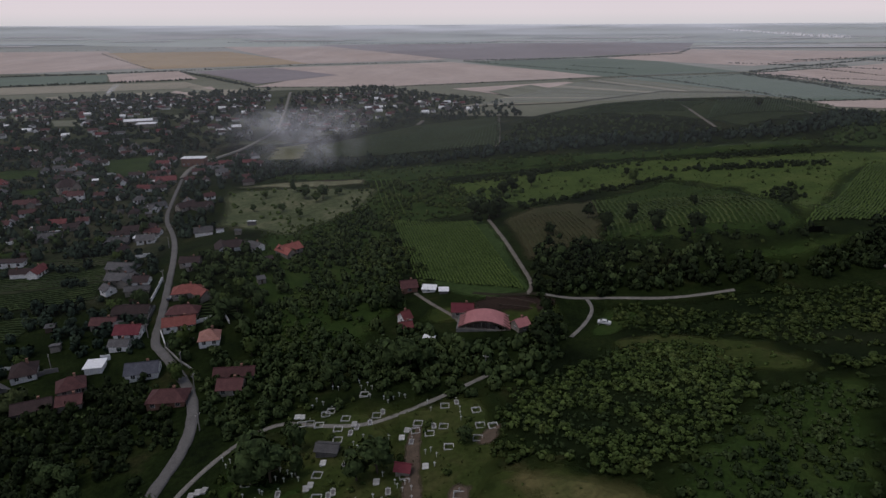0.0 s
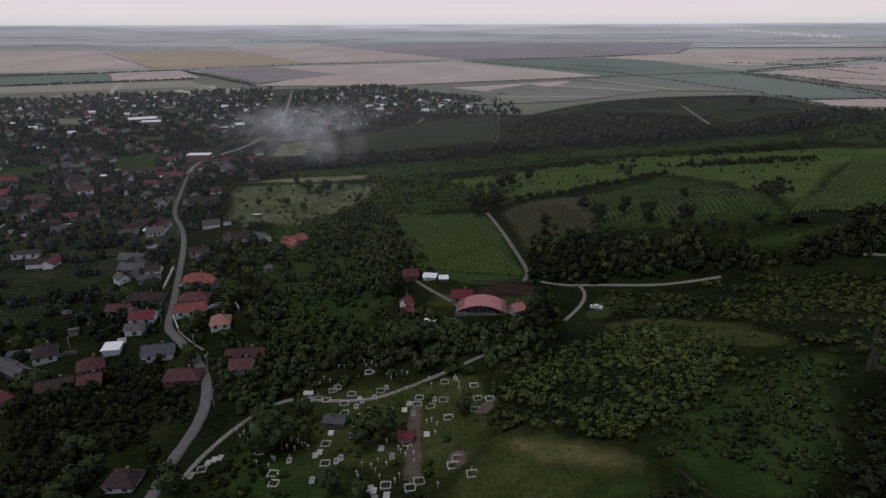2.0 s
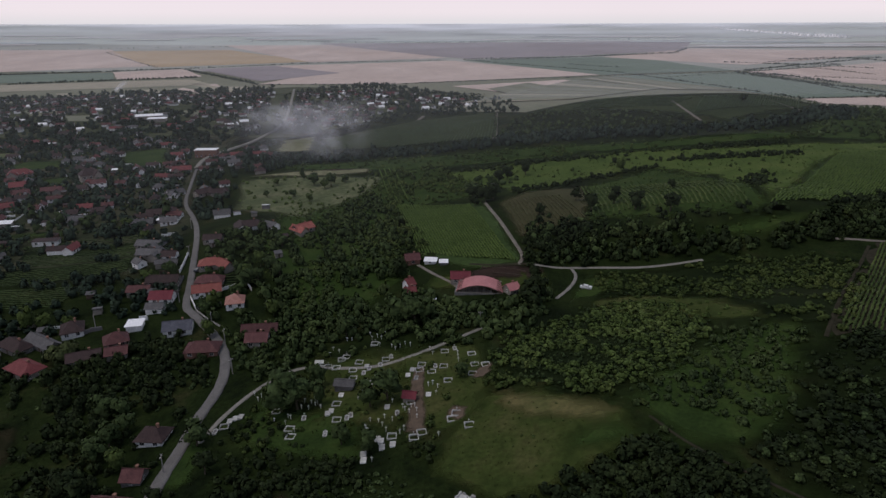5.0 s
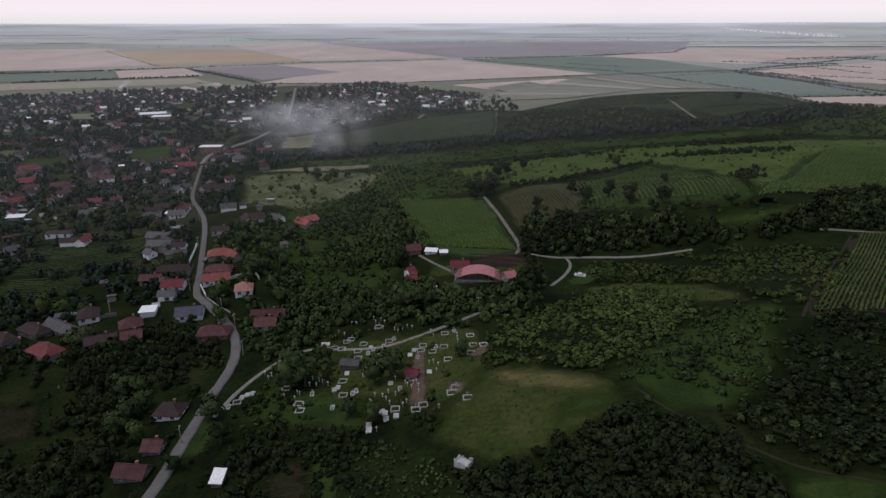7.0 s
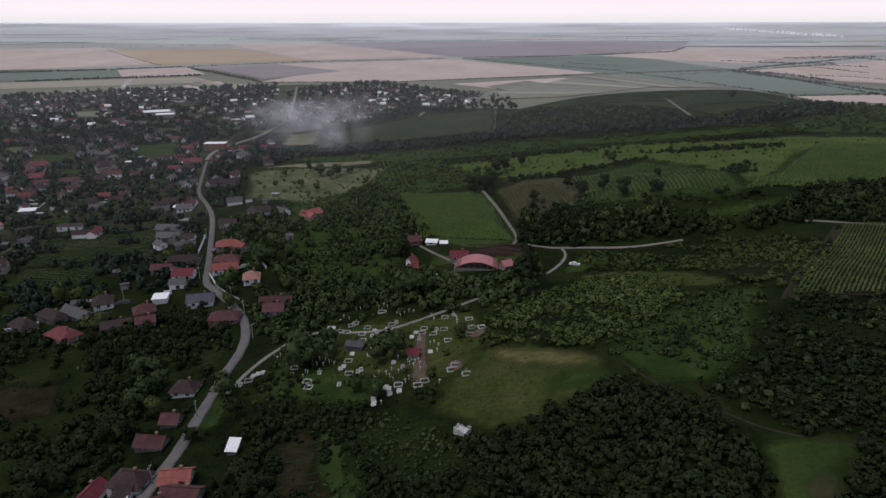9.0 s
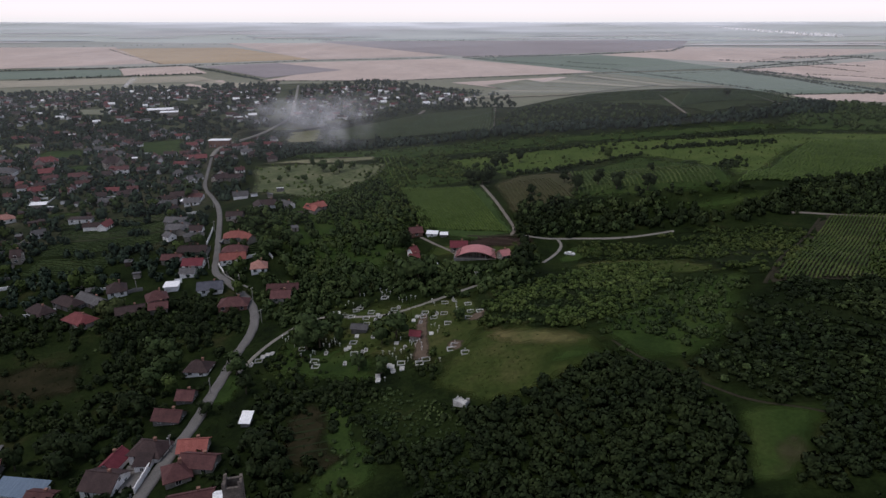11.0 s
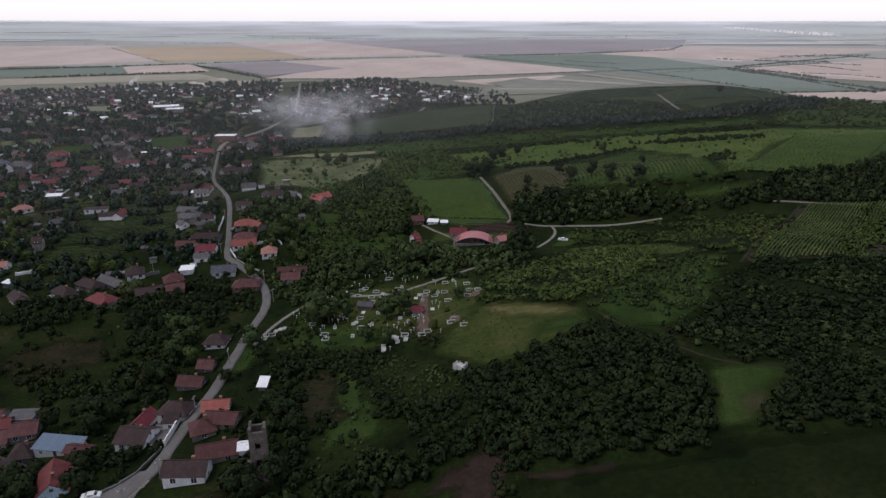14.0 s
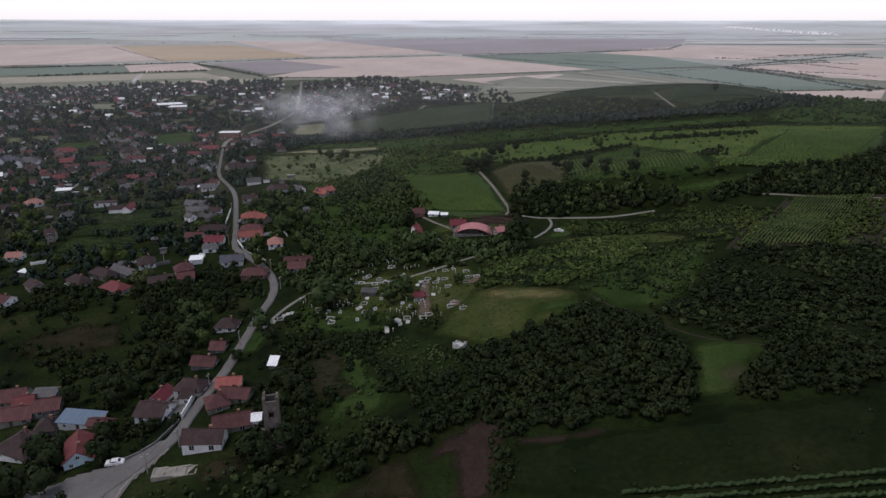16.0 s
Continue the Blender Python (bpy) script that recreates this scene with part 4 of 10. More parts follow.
patch("field", [(1446.2, 2530.6), (2077.5, 2319.3), (2037.9, 2251.0), (1429.8, 2445.7)], PALEPINK, 1.80, "distant pink field band with haze in its colour")
patch("field", [(-575.6, 3159.0), (206.7, 3177.3), (255.6, 3073.6), (-519.5, 3064.0)], PALEGREEN, 1.86, "distant green field band with haze in its colour")
patch("field", [(-1763.8, 3598.0), (-578.2, 3838.0), (-490.7, 3761.6), (-1696.2, 3539.4)], PALEPINK, 1.92, "distant pink field band with haze in its colour")
patch("field", [(-444.2, 3709.7), (669.0, 3659.9), (577.4, 3623.6), (-528.7, 3654.4)], PALEGREEN, 1.98, "distant green field band with haze in its colour")
patch("field", [(-1774.7, 3228.2), (-1201.4, 3399.8), (-1212.6, 3321.2), (-1778.2, 3153.0)], PALEPINK, 2.04, "distant pink field band with haze in its colour")
patch("field", [(-2085.0, 2720.8), (-1749.2, 2856.5), (-1733.5, 2799.1), (-2050.3, 2672.4)], PALEPINK, 2.10, "distant pink field band with haze in its colour")
patch("field", [(-616.4, 3118.8), (-198.0, 3166.9), (-178.1, 3120.5), (-664.3, 3072.1)], PALEGREEN, 2.16, "distant green field band with haze in its colour")
patch("field", [(1498.9, 2541.5), (1923.6, 2416.2), (1864.8, 2380.4), (1422.6, 2504.8)], PALEGREEN, 2.22, "distant green field band with haze in its colour")
patch("field", [(1729.6, 3285.8), (2501.4, 2917.7), (2442.1, 2892.2), (1639.6, 3258.8)], PALEPINK, 2.28, "distant pink field band with haze in its colour")
patch("field", [(-2138.0, 3019.5), (-1695.1, 3198.2), (-1734.7, 3130.8), (-2105.5, 2974.9)], PALEPINK, 2.34, "distant pink field band with haze in its colour")
patch("field", [(167.9, 3242.0), (649.4, 3220.3), (740.4, 3124.2), (191.5, 3162.6)], PALEPINK, 2.46, "distant pink field band with haze in its colour")
patch("field", [(-1618.6, 3475.3), (-460.0, 3676.1), (-368.5, 3582.7), (-1562.4, 3397.4)], PALEPINK, 2.52, "distant pink field band with haze in its colour")
patch("field", [(480.6, 3557.1), (1370.1, 3382.8), (1389.2, 3327.2), (486.1, 3507.3)], PALEGREEN, 2.58, "distant green field band with haze in its colour")
patch("field", [(-688.8, 3863.3), (-336.9, 3933.5), (-231.9, 3892.4), (-698.5, 3824.6)], PALEPINK, 2.64, "distant pink field band with haze in its colour")
patch("field", [(889.3, 3037.4), (1534.5, 2888.3), (1580.6, 2759.9), (816.1, 2941.2)], PALEGREEN, 2.70, "distant green field band with haze in its colour")
patch("field", [(488.0, 3402.9), (887.5, 3373.9), (964.9, 3307.4), (387.0, 3372.3)], PALEGREEN, 2.76, "distant green field band with haze in its colour")
patch("field", [(-1578.3, 3804.2), (-311.0, 4004.3), (-241.2, 3957.6), (-1525.4, 3772.3)], PALEPINK, 2.88, "distant pink field band with haze in its colour")
patch("field", [(-951.2, 3232.4), (-492.7, 3309.7), (-482.7, 3212.3), (-885.3, 3143.4)], PALEPINK, 2.94, "distant pink field band with haze in its colour")
patch("field", [(657.9, 3450.9), (1191.0, 3368.9), (1242.0, 3270.9), (589.1, 3382.8)], PALEPINK, 3.00, "distant pink field band with haze in its colour")
patch("field", [(-2110.6, 2513.9), (-1667.4, 2667.7), (-1608.0, 2602.6), (-2033.6, 2462.4)], PALEPINK, 3.06, "distant pink field band with haze in its colour")
patch("field", [(1269.3, 2925.6), (1545.2, 2876.9), (1452.6, 2834.5), (1237.5, 2860.0)], PALEPINK, 3.12, "distant pink field band with haze in its colour")
patch("field", [(-856.8, 3617.5), (-365.3, 3695.3), (-329.7, 3648.8), (-911.3, 3567.2)], PALEGREEN, 3.18, "distant green field band with haze in its colour")
patch("field", [(81.2, 3809.2), (1210.0, 3637.9), (1212.3, 3581.9), (-6.2, 3761.3)], PALEGREEN, 3.24, "distant green field band with haze in its colour")
patch("field", [(-1088.4, 3982.1), (-8.3, 4079.7), (31.6, 4013.9), (-1093.0, 3920.1)], PALEPINK, 3.30, "distant pink field band with haze in its colour")
patch("field", [(-129.1, 4016.7), (524.6, 4005.6), (507.2, 3980.0), (-162.0, 3990.0)], PALEGREEN, 3.36, "distant green field band with haze in its colour")
patch("field", [(-2172.8, 3206.0), (-1813.9, 3372.7), (-1812.0, 3316.6), (-2105.5, 3174.4)], PALEPINK, 3.42, "distant pink field band with haze in its colour")
patch("field", [(1354.1, 2646.4), (1881.7, 2490.5), (1900.2, 2418.7), (1273.1, 2605.3)], PALEPINK, 3.48, "distant pink field band with haze in its colour")
patch("field", [(-1509.9, 3048.9), (-1284.4, 3137.6), (-1257.2, 3089.2), (-1526.7, 2994.1)], PALEPINK, 3.54, "distant pink field band with haze in its colour")
patch("field", [(-1137.9, 3611.2), (-488.1, 3721.3), (-371.3, 3662.7), (-1094.6, 3559.1)], PALEPINK, 3.60, "distant pink field band with haze in its colour")
patch("field", [(-1955.2, 2718.4), (-1613.3, 2845.6), (-1471.4, 2756.7), (-1924.5, 2614.0)], PALEGREEN, 3.66, "distant green field band with haze in its colour")
patch("field", [(1533.0, 2656.9), (2193.2, 2412.5), (2186.9, 2320.2), (1488.4, 2572.6)], PALEPINK, 3.72, "distant pink field band with haze in its colour")
patch("field", [(1056.2, 2653.5), (1593.3, 2528.7), (1489.0, 2457.0), (1036.6, 2548.9)], PALEGREEN, 3.78, "distant green field band with haze in its colour")
patch("field", [(-1614.1, 3684.1), (-1182.0, 3830.2), (-1063.5, 3775.4), (-1622.4, 3612.4)], PALEGREEN, 3.84, "distant green field band with haze in its colour")
patch("field", [(-1344.2, 3990.9), (-503.6, 4144.4), (-475.5, 4078.9), (-1360.5, 3923.2)], PALEGREEN, 3.90, "distant green field band with haze in its colour")
patch("field", [(-1004.6, 3320.2), (-374.2, 3406.6), (-288.0, 3317.1), (-971.0, 3237.5)], PALEGREEN, 4.02, "distant green field band with haze in its colour")
patch("field", [(1021.8, 2605.1), (1628.9, 2460.1), (1606.8, 2382.6), (915.9, 2541.5)], PALEPINK, 4.08, "distant pink field band with haze in its colour")
patch("field", [(1511.9, 3140.8), (1961.6, 2996.7), (1902.0, 2987.5), (1529.7, 3095.9)], PALEPINK, 4.14, "distant pink field band with haze in its colour")
patch("field", [(-1921.1, 3785.1), (-1575.7, 3943.8), (-1513.8, 3933.9), (-1952.8, 3751.7)], PALEGREEN, 4.20, "distant green field band with haze in its colour")

# ---- roads and tracks ----
ribbon("road", [(-78.2, 21.2), (-77.2, 25.5), (-75.2, 29.0), (-72.9, 33.5), (-69.3, 40.1), (-68.1, 48.1), (-68.5, 57.9), (-68.0, 70.5), (-66.7, 82.4), (-67.2, 95.5), (-66.8, 107.2), (-67.4, 118.6), (-66.1, 130.1), (-67.2, 142.2), (-71.7, 155.6), (-78.6, 167.1), (-92.9, 185.3), (-99.0, 191.4), (-103.4, 208.7), (-108.4, 226.2), (-118.6, 261.3), (-137.5, 305.5), (-155.2, 335.9), (-167.5, 379.5), (-183.6, 433.7)], (3.9, 3.2, 2.5, 2.0), ASPHALT, "grey worn asphalt village street with patched edges", "road", 0.34, 0.8, 0.12)
ribbon("road", [(-183.6, 433.7), (-192.0, 472.0), (-185.4, 506.6), (-174.8, 541.7), (-171.6, 597.6), (-170.9, 654.3), (-197.0, 792.6), (-247.4, 1043.2)], 3.6, GRAVEL, "far dusty end of the village street", "road", 1.10, 2.0, 0.12)
ribbon("road", [(-78.0, 31.2), (-83.0, 31.6), (-89.4, 31.0), (-98.0, 29.6)], 5.6, ASPHALT, "asphalt side road by the junction", "road", 0.14, 1.0, 0.12)
CLEAR.append([(-72.2, 22.0), (-72.6, 26.2), (-71.7, 31.0), (-69.5, 35.2), (-68.4, 43.1), (-72.2, 44.2), (-74.5, 40.7), (-77.5, 38.1), (-80.0, 35.8), (-89.7, 33.8), (-88.0, 28.5), (-84.8, 27.9), (-82.5, 20.0)])
cover("road", [(-72.2, 20.0), (-72.6, 26.2), (-71.7, 31.0), (-69.5, 35.2), (-68.4, 43.1), (-72.2, 44.2), (-74.5, 40.7), (-77.5, 38.1), (-80.0, 35.8), (-89.7, 33.8), (-88.0, 28.5), (-84.8, 27.9), (-82.5, 20.0)], ASPHALT, 0.22, "worn asphalt spreading over the junction", "road", 0.8, 0.7)
ribbon("track", [(-62.7, 107.4), (-59.9, 119.9), (-53.3, 133.1), (-43.9, 142.1), (-32.0, 137.5), (-20.8, 135.2), (-13.9, 136.6), (-1.3, 143.2), (14.0, 155.3)], 1.5, GRAVEL, "pale gravel cemetery path", "path", 0.12, 0.6, 0.12)
ribbon("track", [(39.7, 175.4), (46.9, 186.1), (51.4, 196.5), (50.5, 202.8)], 1.3, GRAVEL, "pale gravel farm track below the vineyard", "track", 0.12, 0.8, 0.12)
ribbon("track", [(33.8, 204.7), (44.0, 202.7), (51.2, 203.9), (61.6, 204.0), (74.6, 200.6), (85.2, 198.9), (99.5, 198.4)], 1.5, GRAVEL, "pale gravel field track along the valley", "track", 0.12, 0.8, 0.12)
ribbon("track", [(150.2, 201.1), (153.9, 201.1), (168.1, 195.3), (194.9, 184.4)], 1.8, DIRT, "worn dirt field track across the valley", "track", 0.12, 0.8, 0.12)
ribbon("track", [(29.6, 204.1), (32.3, 210.2), (32.1, 221.6), (28.1, 246.5), (23.9, 271.7), (21.4, 287.7)], 1.6, DIRT, "dirt track climbing beside the vineyard", "track", 0.12, 1.0, 0.12)
ribbon("track", [(33.8, 204.7), (22.2, 204.8), (10.8, 211.5)], 1.8, FOOTPATH, "earth track past the cattle sheds", "track", 0.12, 0.5, 0.12)
ribbon("track", [(-10.5, 217.3), (-3.9, 206.2), (3.5, 195.6), (6.0, 189.3)], 1.4, DIRT, "yard track by the red hall", "track", 0.12, 0.5, 0.12)
ribbon("track", [(-23.8, 715.4), (-32.9, 647.9), (-44.7, 519.7), (-49.1, 486.7)], 3.4, DIRT, "pale track across the far vineyards", "track", 0.95, 0.5, 0.12)

# ---- gardens, meadows and bare ground ----
CLEAR.append([(-1.9, 84.8), (2.6, 99.4), (10.5, 110.7), (21.7, 107.0), (31.8, 99.5), (39.2, 91.0), (42.5, 82.2), (38.6, 79.0), (28.2, 74.8), (19.7, 70.2), (10.2, 70.6), (2.3, 76.3)])
CLEAR.append([(-68.4, 90.0), (-67.0, 111.9), (-57.9, 104.0), (-58.8, 89.8)])
patch("ground_cover", [(-68.4, 90.0), (-67.0, 111.9), (-57.9, 104.0), (-58.8, 89.8)], LUSH, 0.10, "green garden verge beside the street", "ground cover")
patch("ground_cover", [(-187.0, 197.1), (-191.0, 216.8), (-158.2, 215.4), (-150.8, 193.4)], GRASS, 0.10, "dark green vegetable garden", "garden")
patch("ground_cover", [(-200.6, 218.1), (-209.0, 240.8), (-141.9, 245.4), (-136.9, 232.1)], GRASS, 0.10, "long green garden strip", "garden")
patch("ground_cover", [(-203.7, 254.4), (-207.7, 268.2), (-150.2, 267.0), (-145.3, 254.3)], GRASS, 0.10, "long green garden strip", "garden")
patch("ground_cover", [(-152.5, 102.1), (-163.2, 132.5), (-121.8, 128.8), (-103.8, 103.1)], GRASS, 0.08, "rough meadow behind the houses", "ground cover")
cover("ground_cover", [(-150.0, 104.0), (-152.0, 116.0), (-138.0, 124.0), (-120.0, 122.6), (-113.0, 108.0), (-128.0, 103.0)], ROUGHBROWN, 0.12, "browned rough meadow above the woods", "ground cover", 5.0, 2.5)
CLEAR.append([(13.6, 27.6), (33.7, 26.8), (50.6, 27.2), (63.4, 29.4), (92.6, 26.8), (76.5, -0.1), (10.6, 13.2)])
CLEAR.append([(63.6, 54.4), (71.1, 54.9), (79.2, 52.4), (73.8, 42.5), (66.1, 34.6), (57.5, 33.9)])
cover("ground_cover", [(-41.0, 74.8), (-36.9, 86.5), (-30.6, 79.3), (-28.4, 64.4), (-21.9, 58.5), (-27.8, 53.8), (-37.9, 60.2)], ROUGHBROWN, 0.12, "terraced brown vegetable beds", "garden", 3.0, 2.0)
patch("ground_cover", [(-28.1, 56.9), (-32.4, 83.9), (-23.7, 84.7), (-19.1, 57.5)], LUSH, 0.08, "green garden grass", "ground cover")
patch("ground_cover", [(-10.0, 192.8), (-4.6, 205.7), (40.0, 198.7), (42.5, 179.5)], DRYGRASS, 0.08, "worn yard grass round the red hall", "ground cover")
patch("ground_cover", [(6.9, 196.2), (11.9, 207.7), (40.5, 202.5), (35.3, 189.6)], SOIL, 0.11, "bare earth yard behind the red hall", "ground cover")
patch("ground_cover", [(42.2, 171.8), (53.3, 198.8), (70.6, 194.4), (55.5, 176.5)], LUSH, 0.07, "grassy roadside triangle with a parked car", "ground cover")
CLEAR.append([(-133.3, 391.5), (-115.8, 400.7), (-52.1, 390.6), (-49.5, 370.0)])
CLEAR.append([(-123.7, 326.2), (-129.2, 383.9), (-50.2, 375.3), (-67.3, 319.5)])
patch("ground_cover", [(-91.8, 391.8), (-83.0, 402.6), (-52.5, 393.9), (-61.4, 381.5)], SOIL, 0.16, "brown earth strip beside the meadow", "ground cover")
CLEAR.append([(-143.9, 487.8), (-152.1, 553.8), (-118.4, 586.0), (-106.9, 491.3)])
patch("ground_cover", [(-143.9, 487.8), (-152.1, 553.8), (-118.4, 586.0), (-106.9, 491.3)], MOWN, 0.14, "bright meadow below the far vineyards", "ground cover")
patch("ground_cover", [(-36.5, 130.0), (-35.3, 145.8), (-19.3, 145.0), (-5.2, 117.5)], DRYGRASS, 0.10, "bare worn earth in the cemetery", "ground cover")
CLEAR.append([(-9.5, 99.1), (-8.8, 133.8), (-5.1, 132.9), (-3.3, 94.9)])
patch("ground_cover", [(-9.5, 99.1), (-8.8, 133.8), (-5.1, 132.9), (-3.3, 94.9)], EARTH, 0.14, "reddish bare earth among graves", "ground cover")
CLEAR.append([(-0.2, 101.1), (1.7, 108.8), (6.5, 105.8), (5.3, 98.7)])
patch("ground_cover", [(-0.2, 101.1), (1.7, 108.8), (6.5, 105.8), (5.3, 98.7)], EARTH, 0.14, "disturbed earth round a new grave", "ground cover")
CLEAR.append([(7.0, 119.4), (8.9, 126.7), (14.4, 128.2), (12.3, 118.6)])
patch("ground_cover", [(7.0, 119.4), (8.9, 126.7), (14.4, 128.2), (12.3, 118.6)], EARTH, 0.14, "disturbed earth by the tombs", "ground cover")
patch("ground_cover", [(-45.0, 112.5), (-42.7, 148.9), (3.2, 145.3), (0.7, 93.6)], DRYGRASS, 0.07, "trodden grass of the cemetery", "ground cover")
patch("ground_cover", [(-58.7, 103.4), (-52.5, 129.2), (-16.6, 107.2), (-17.0, 87.8)], LUSH, 0.07, "green grass of the cemetery", "ground cover")
patch("ground_cover", [(-75.1, 56.8), (-78.2, 67.7), (-71.7, 67.0), (-68.5, 54.8)], ASPHALT, 0.16, "grey concrete paved yard", "ground cover")
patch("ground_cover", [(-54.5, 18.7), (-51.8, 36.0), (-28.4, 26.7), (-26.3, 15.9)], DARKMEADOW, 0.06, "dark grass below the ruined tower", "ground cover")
patch("ground_cover", [(-55.4, 24.2), (-57.8, 33.8), (-46.1, 35.0), (-41.7, 24.3)], ROUGHBROWN, 0.10, "worn grass beside the street houses", "ground cover")
patch("ground_cover", [(-31.3, 42.0), (-28.6, 59.9), (-17.3, 72.0), (-12.3, 48.1)], LUSH, 0.06, "green slope below the cemetery", "ground cover")

cover("ground_cover", [(-1.9, 84.8), (2.6, 99.4), (10.5, 110.7), (21.7, 107.0), (31.8, 99.5), (39.2, 91.0), (42.5, 82.2), (38.6, 79.0), (28.2, 74.8), (19.7, 70.2), (10.2, 70.6), (2.3, 76.3)], DRYGRASS, 0.10, "open grass hilltop bleached by summer", "ground cover", 4.0, 2.5)
cover("ground_cover", [(11.2, 105.9), (21.5, 105.8), (34.0, 96.5), (38.9, 89.3), (30.3, 89.6), (17.1, 97.5)], STRAWGRASS, 0.14, "straw-coloured crest of the grass hill", "ground cover", 4.0, 2.5)
cover("ground_cover", [(28.2, 86.4), (38.4, 86.8), (41.6, 81.7), (35.3, 78.8), (25.6, 79.3)], LUSH, 0.14, "fresh green hollow on the grass hill", "ground cover", 4.0, 2.5)
cover("ground_cover", [(63.6, 54.4), (71.1, 54.9), (79.2, 52.4), (73.8, 42.5), (66.1, 34.6), (57.5, 33.9)], LUSH, 0.10, "grassy clearing on the wooded slope", "ground cover", 3.0, 2.5)
cover("ground_cover", [(67.1, 46.5), (72.6, 45.3), (70.3, 38.5), (64.4, 36.5)], BROWNGRASS, 0.14, "bare brown earth in the clearing", "ground cover", 3.0, 2.5)
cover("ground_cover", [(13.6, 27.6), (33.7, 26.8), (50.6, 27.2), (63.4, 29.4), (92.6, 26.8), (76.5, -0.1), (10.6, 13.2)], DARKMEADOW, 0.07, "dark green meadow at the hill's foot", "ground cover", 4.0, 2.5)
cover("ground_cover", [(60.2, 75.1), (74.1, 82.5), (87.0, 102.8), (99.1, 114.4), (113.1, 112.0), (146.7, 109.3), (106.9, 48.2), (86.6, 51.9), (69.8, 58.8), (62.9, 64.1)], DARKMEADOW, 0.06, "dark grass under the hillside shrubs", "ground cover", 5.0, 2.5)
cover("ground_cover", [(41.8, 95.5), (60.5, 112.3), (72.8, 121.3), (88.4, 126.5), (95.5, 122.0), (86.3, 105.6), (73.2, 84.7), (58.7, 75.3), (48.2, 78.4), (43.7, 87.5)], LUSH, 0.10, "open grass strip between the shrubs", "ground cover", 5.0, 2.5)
# the dark tone puts shade between the pale shrubs into the ground
cover("ground_cover", [(13.6, 132.2), (21.0, 144.8), (40.7, 157.3), (64.2, 168.8), (76.7, 154.5), (75.1, 128.5), (58.8, 113.1), (40.7, 98.8), (32.2, 102.3), (22.2, 112.2)], DARKMEADOW, 0.07, "rough grass darkened by painted shade under pale shrubs", "ground cover", 5.0, 2.5)
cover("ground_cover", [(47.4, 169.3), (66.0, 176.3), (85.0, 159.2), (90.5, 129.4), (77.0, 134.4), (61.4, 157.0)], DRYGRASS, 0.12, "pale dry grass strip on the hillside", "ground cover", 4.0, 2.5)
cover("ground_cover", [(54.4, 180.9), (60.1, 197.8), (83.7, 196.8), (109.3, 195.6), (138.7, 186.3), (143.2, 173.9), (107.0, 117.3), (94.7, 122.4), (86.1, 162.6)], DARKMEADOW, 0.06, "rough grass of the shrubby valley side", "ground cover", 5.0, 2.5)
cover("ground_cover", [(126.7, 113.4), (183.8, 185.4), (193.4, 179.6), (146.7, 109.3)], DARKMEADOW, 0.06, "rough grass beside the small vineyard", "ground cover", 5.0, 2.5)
cover("ground_cover", [(102.5, 217.7), (131.2, 220.8), (155.5, 225.0), (145.4, 214.3), (124.4, 209.1)], LUSH, 0.12, "light grass strip above the valley wood", "ground cover", 5.0, 2.5)
cover("ground_cover", [(79.6, 322.6), (130.2, 358.9), (150.2, 314.3), (139.4, 231.9), (130.5, 227.1), (91.6, 230.5), (64.9, 242.7)], LUSH, 0.08, "grassy floor of old vineyard rows", "ground cover", 5.0, 2.5)
cover("ground_cover", [(27.0, 281.0), (41.6, 296.3), (79.6, 322.6), (64.9, 242.7), (43.3, 237.7), (34.0, 234.3)], BROWNGRASS, 0.09, "browning floor of the vineyard", "ground cover", 4.0, 2.5)
cover("ground_cover", [(-0.8, 372.8), (27.5, 389.5), (118.7, 415.7), (161.1, 408.6), (197.9, 391.1), (236.9, 393.2), (331.6, 390.6), (313.7, 363.4), (238.1, 346.7), (193.5, 303.9), (141.1, 232.6), (151.9, 319.2), (131.3, 363.0), (84.0, 346.5), (40.1, 299.2), (17.3, 344.6)], UPLAND, 0.10, "bright green upland meadow", "ground cover", 7.0, 5.0)
cover("ground_cover", [(137.6, 229.4), (194.9, 303.2), (238.1, 346.7), (315.7, 366.5), (267.8, 294.3), (224.0, 258.5), (191.0, 254.8)], VINESOIL, 0.12, "bright grass floor of the hillside vineyard", "ground cover", 4.0, 4.0)
cover("ground_cover", [(-0.8, 415.7), (43.4, 428.6), (100.9, 441.9), (190.5, 431.4), (237.1, 433.9), (255.3, 433.4), (247.4, 411.2), (182.7, 408.0), (97.0, 419.5), (28.3, 403.6)], LUSH, 0.10, "dull green strip below the dark wood", "ground cover", 8.0, 5.0)
cover("ground_cover", [(43.6, 482.2), (65.7, 566.1), (99.0, 560.6), (165.4, 513.4), (201.3, 464.3), (207.0, 452.9), (108.3, 484.2)], DARKMEADOW, 0.14, "dark grass of the terraced far hillside", "ground cover", 8.0, 5.0)
cover("ground_cover", [(86.1, 570.3), (110.4, 580.1), (156.4, 567.0), (226.5, 540.9), (282.7, 543.7), (332.2, 546.7), (308.8, 516.4), (220.4, 463.8), (197.8, 484.0), (143.9, 534.2)], VINESOIL_D, 0.16, "dull green vineyard floor on the ridge", "ground cover", 6.0, 5.0)
cover("ground_cover", [(327.4, 515.5), (591.6, 778.1), (337.6, 399.8), (247.4, 411.2), (264.8, 442.0)], LUSH, 0.12, "rough grass of the far hillside", "ground cover", 10.0, 6.0)
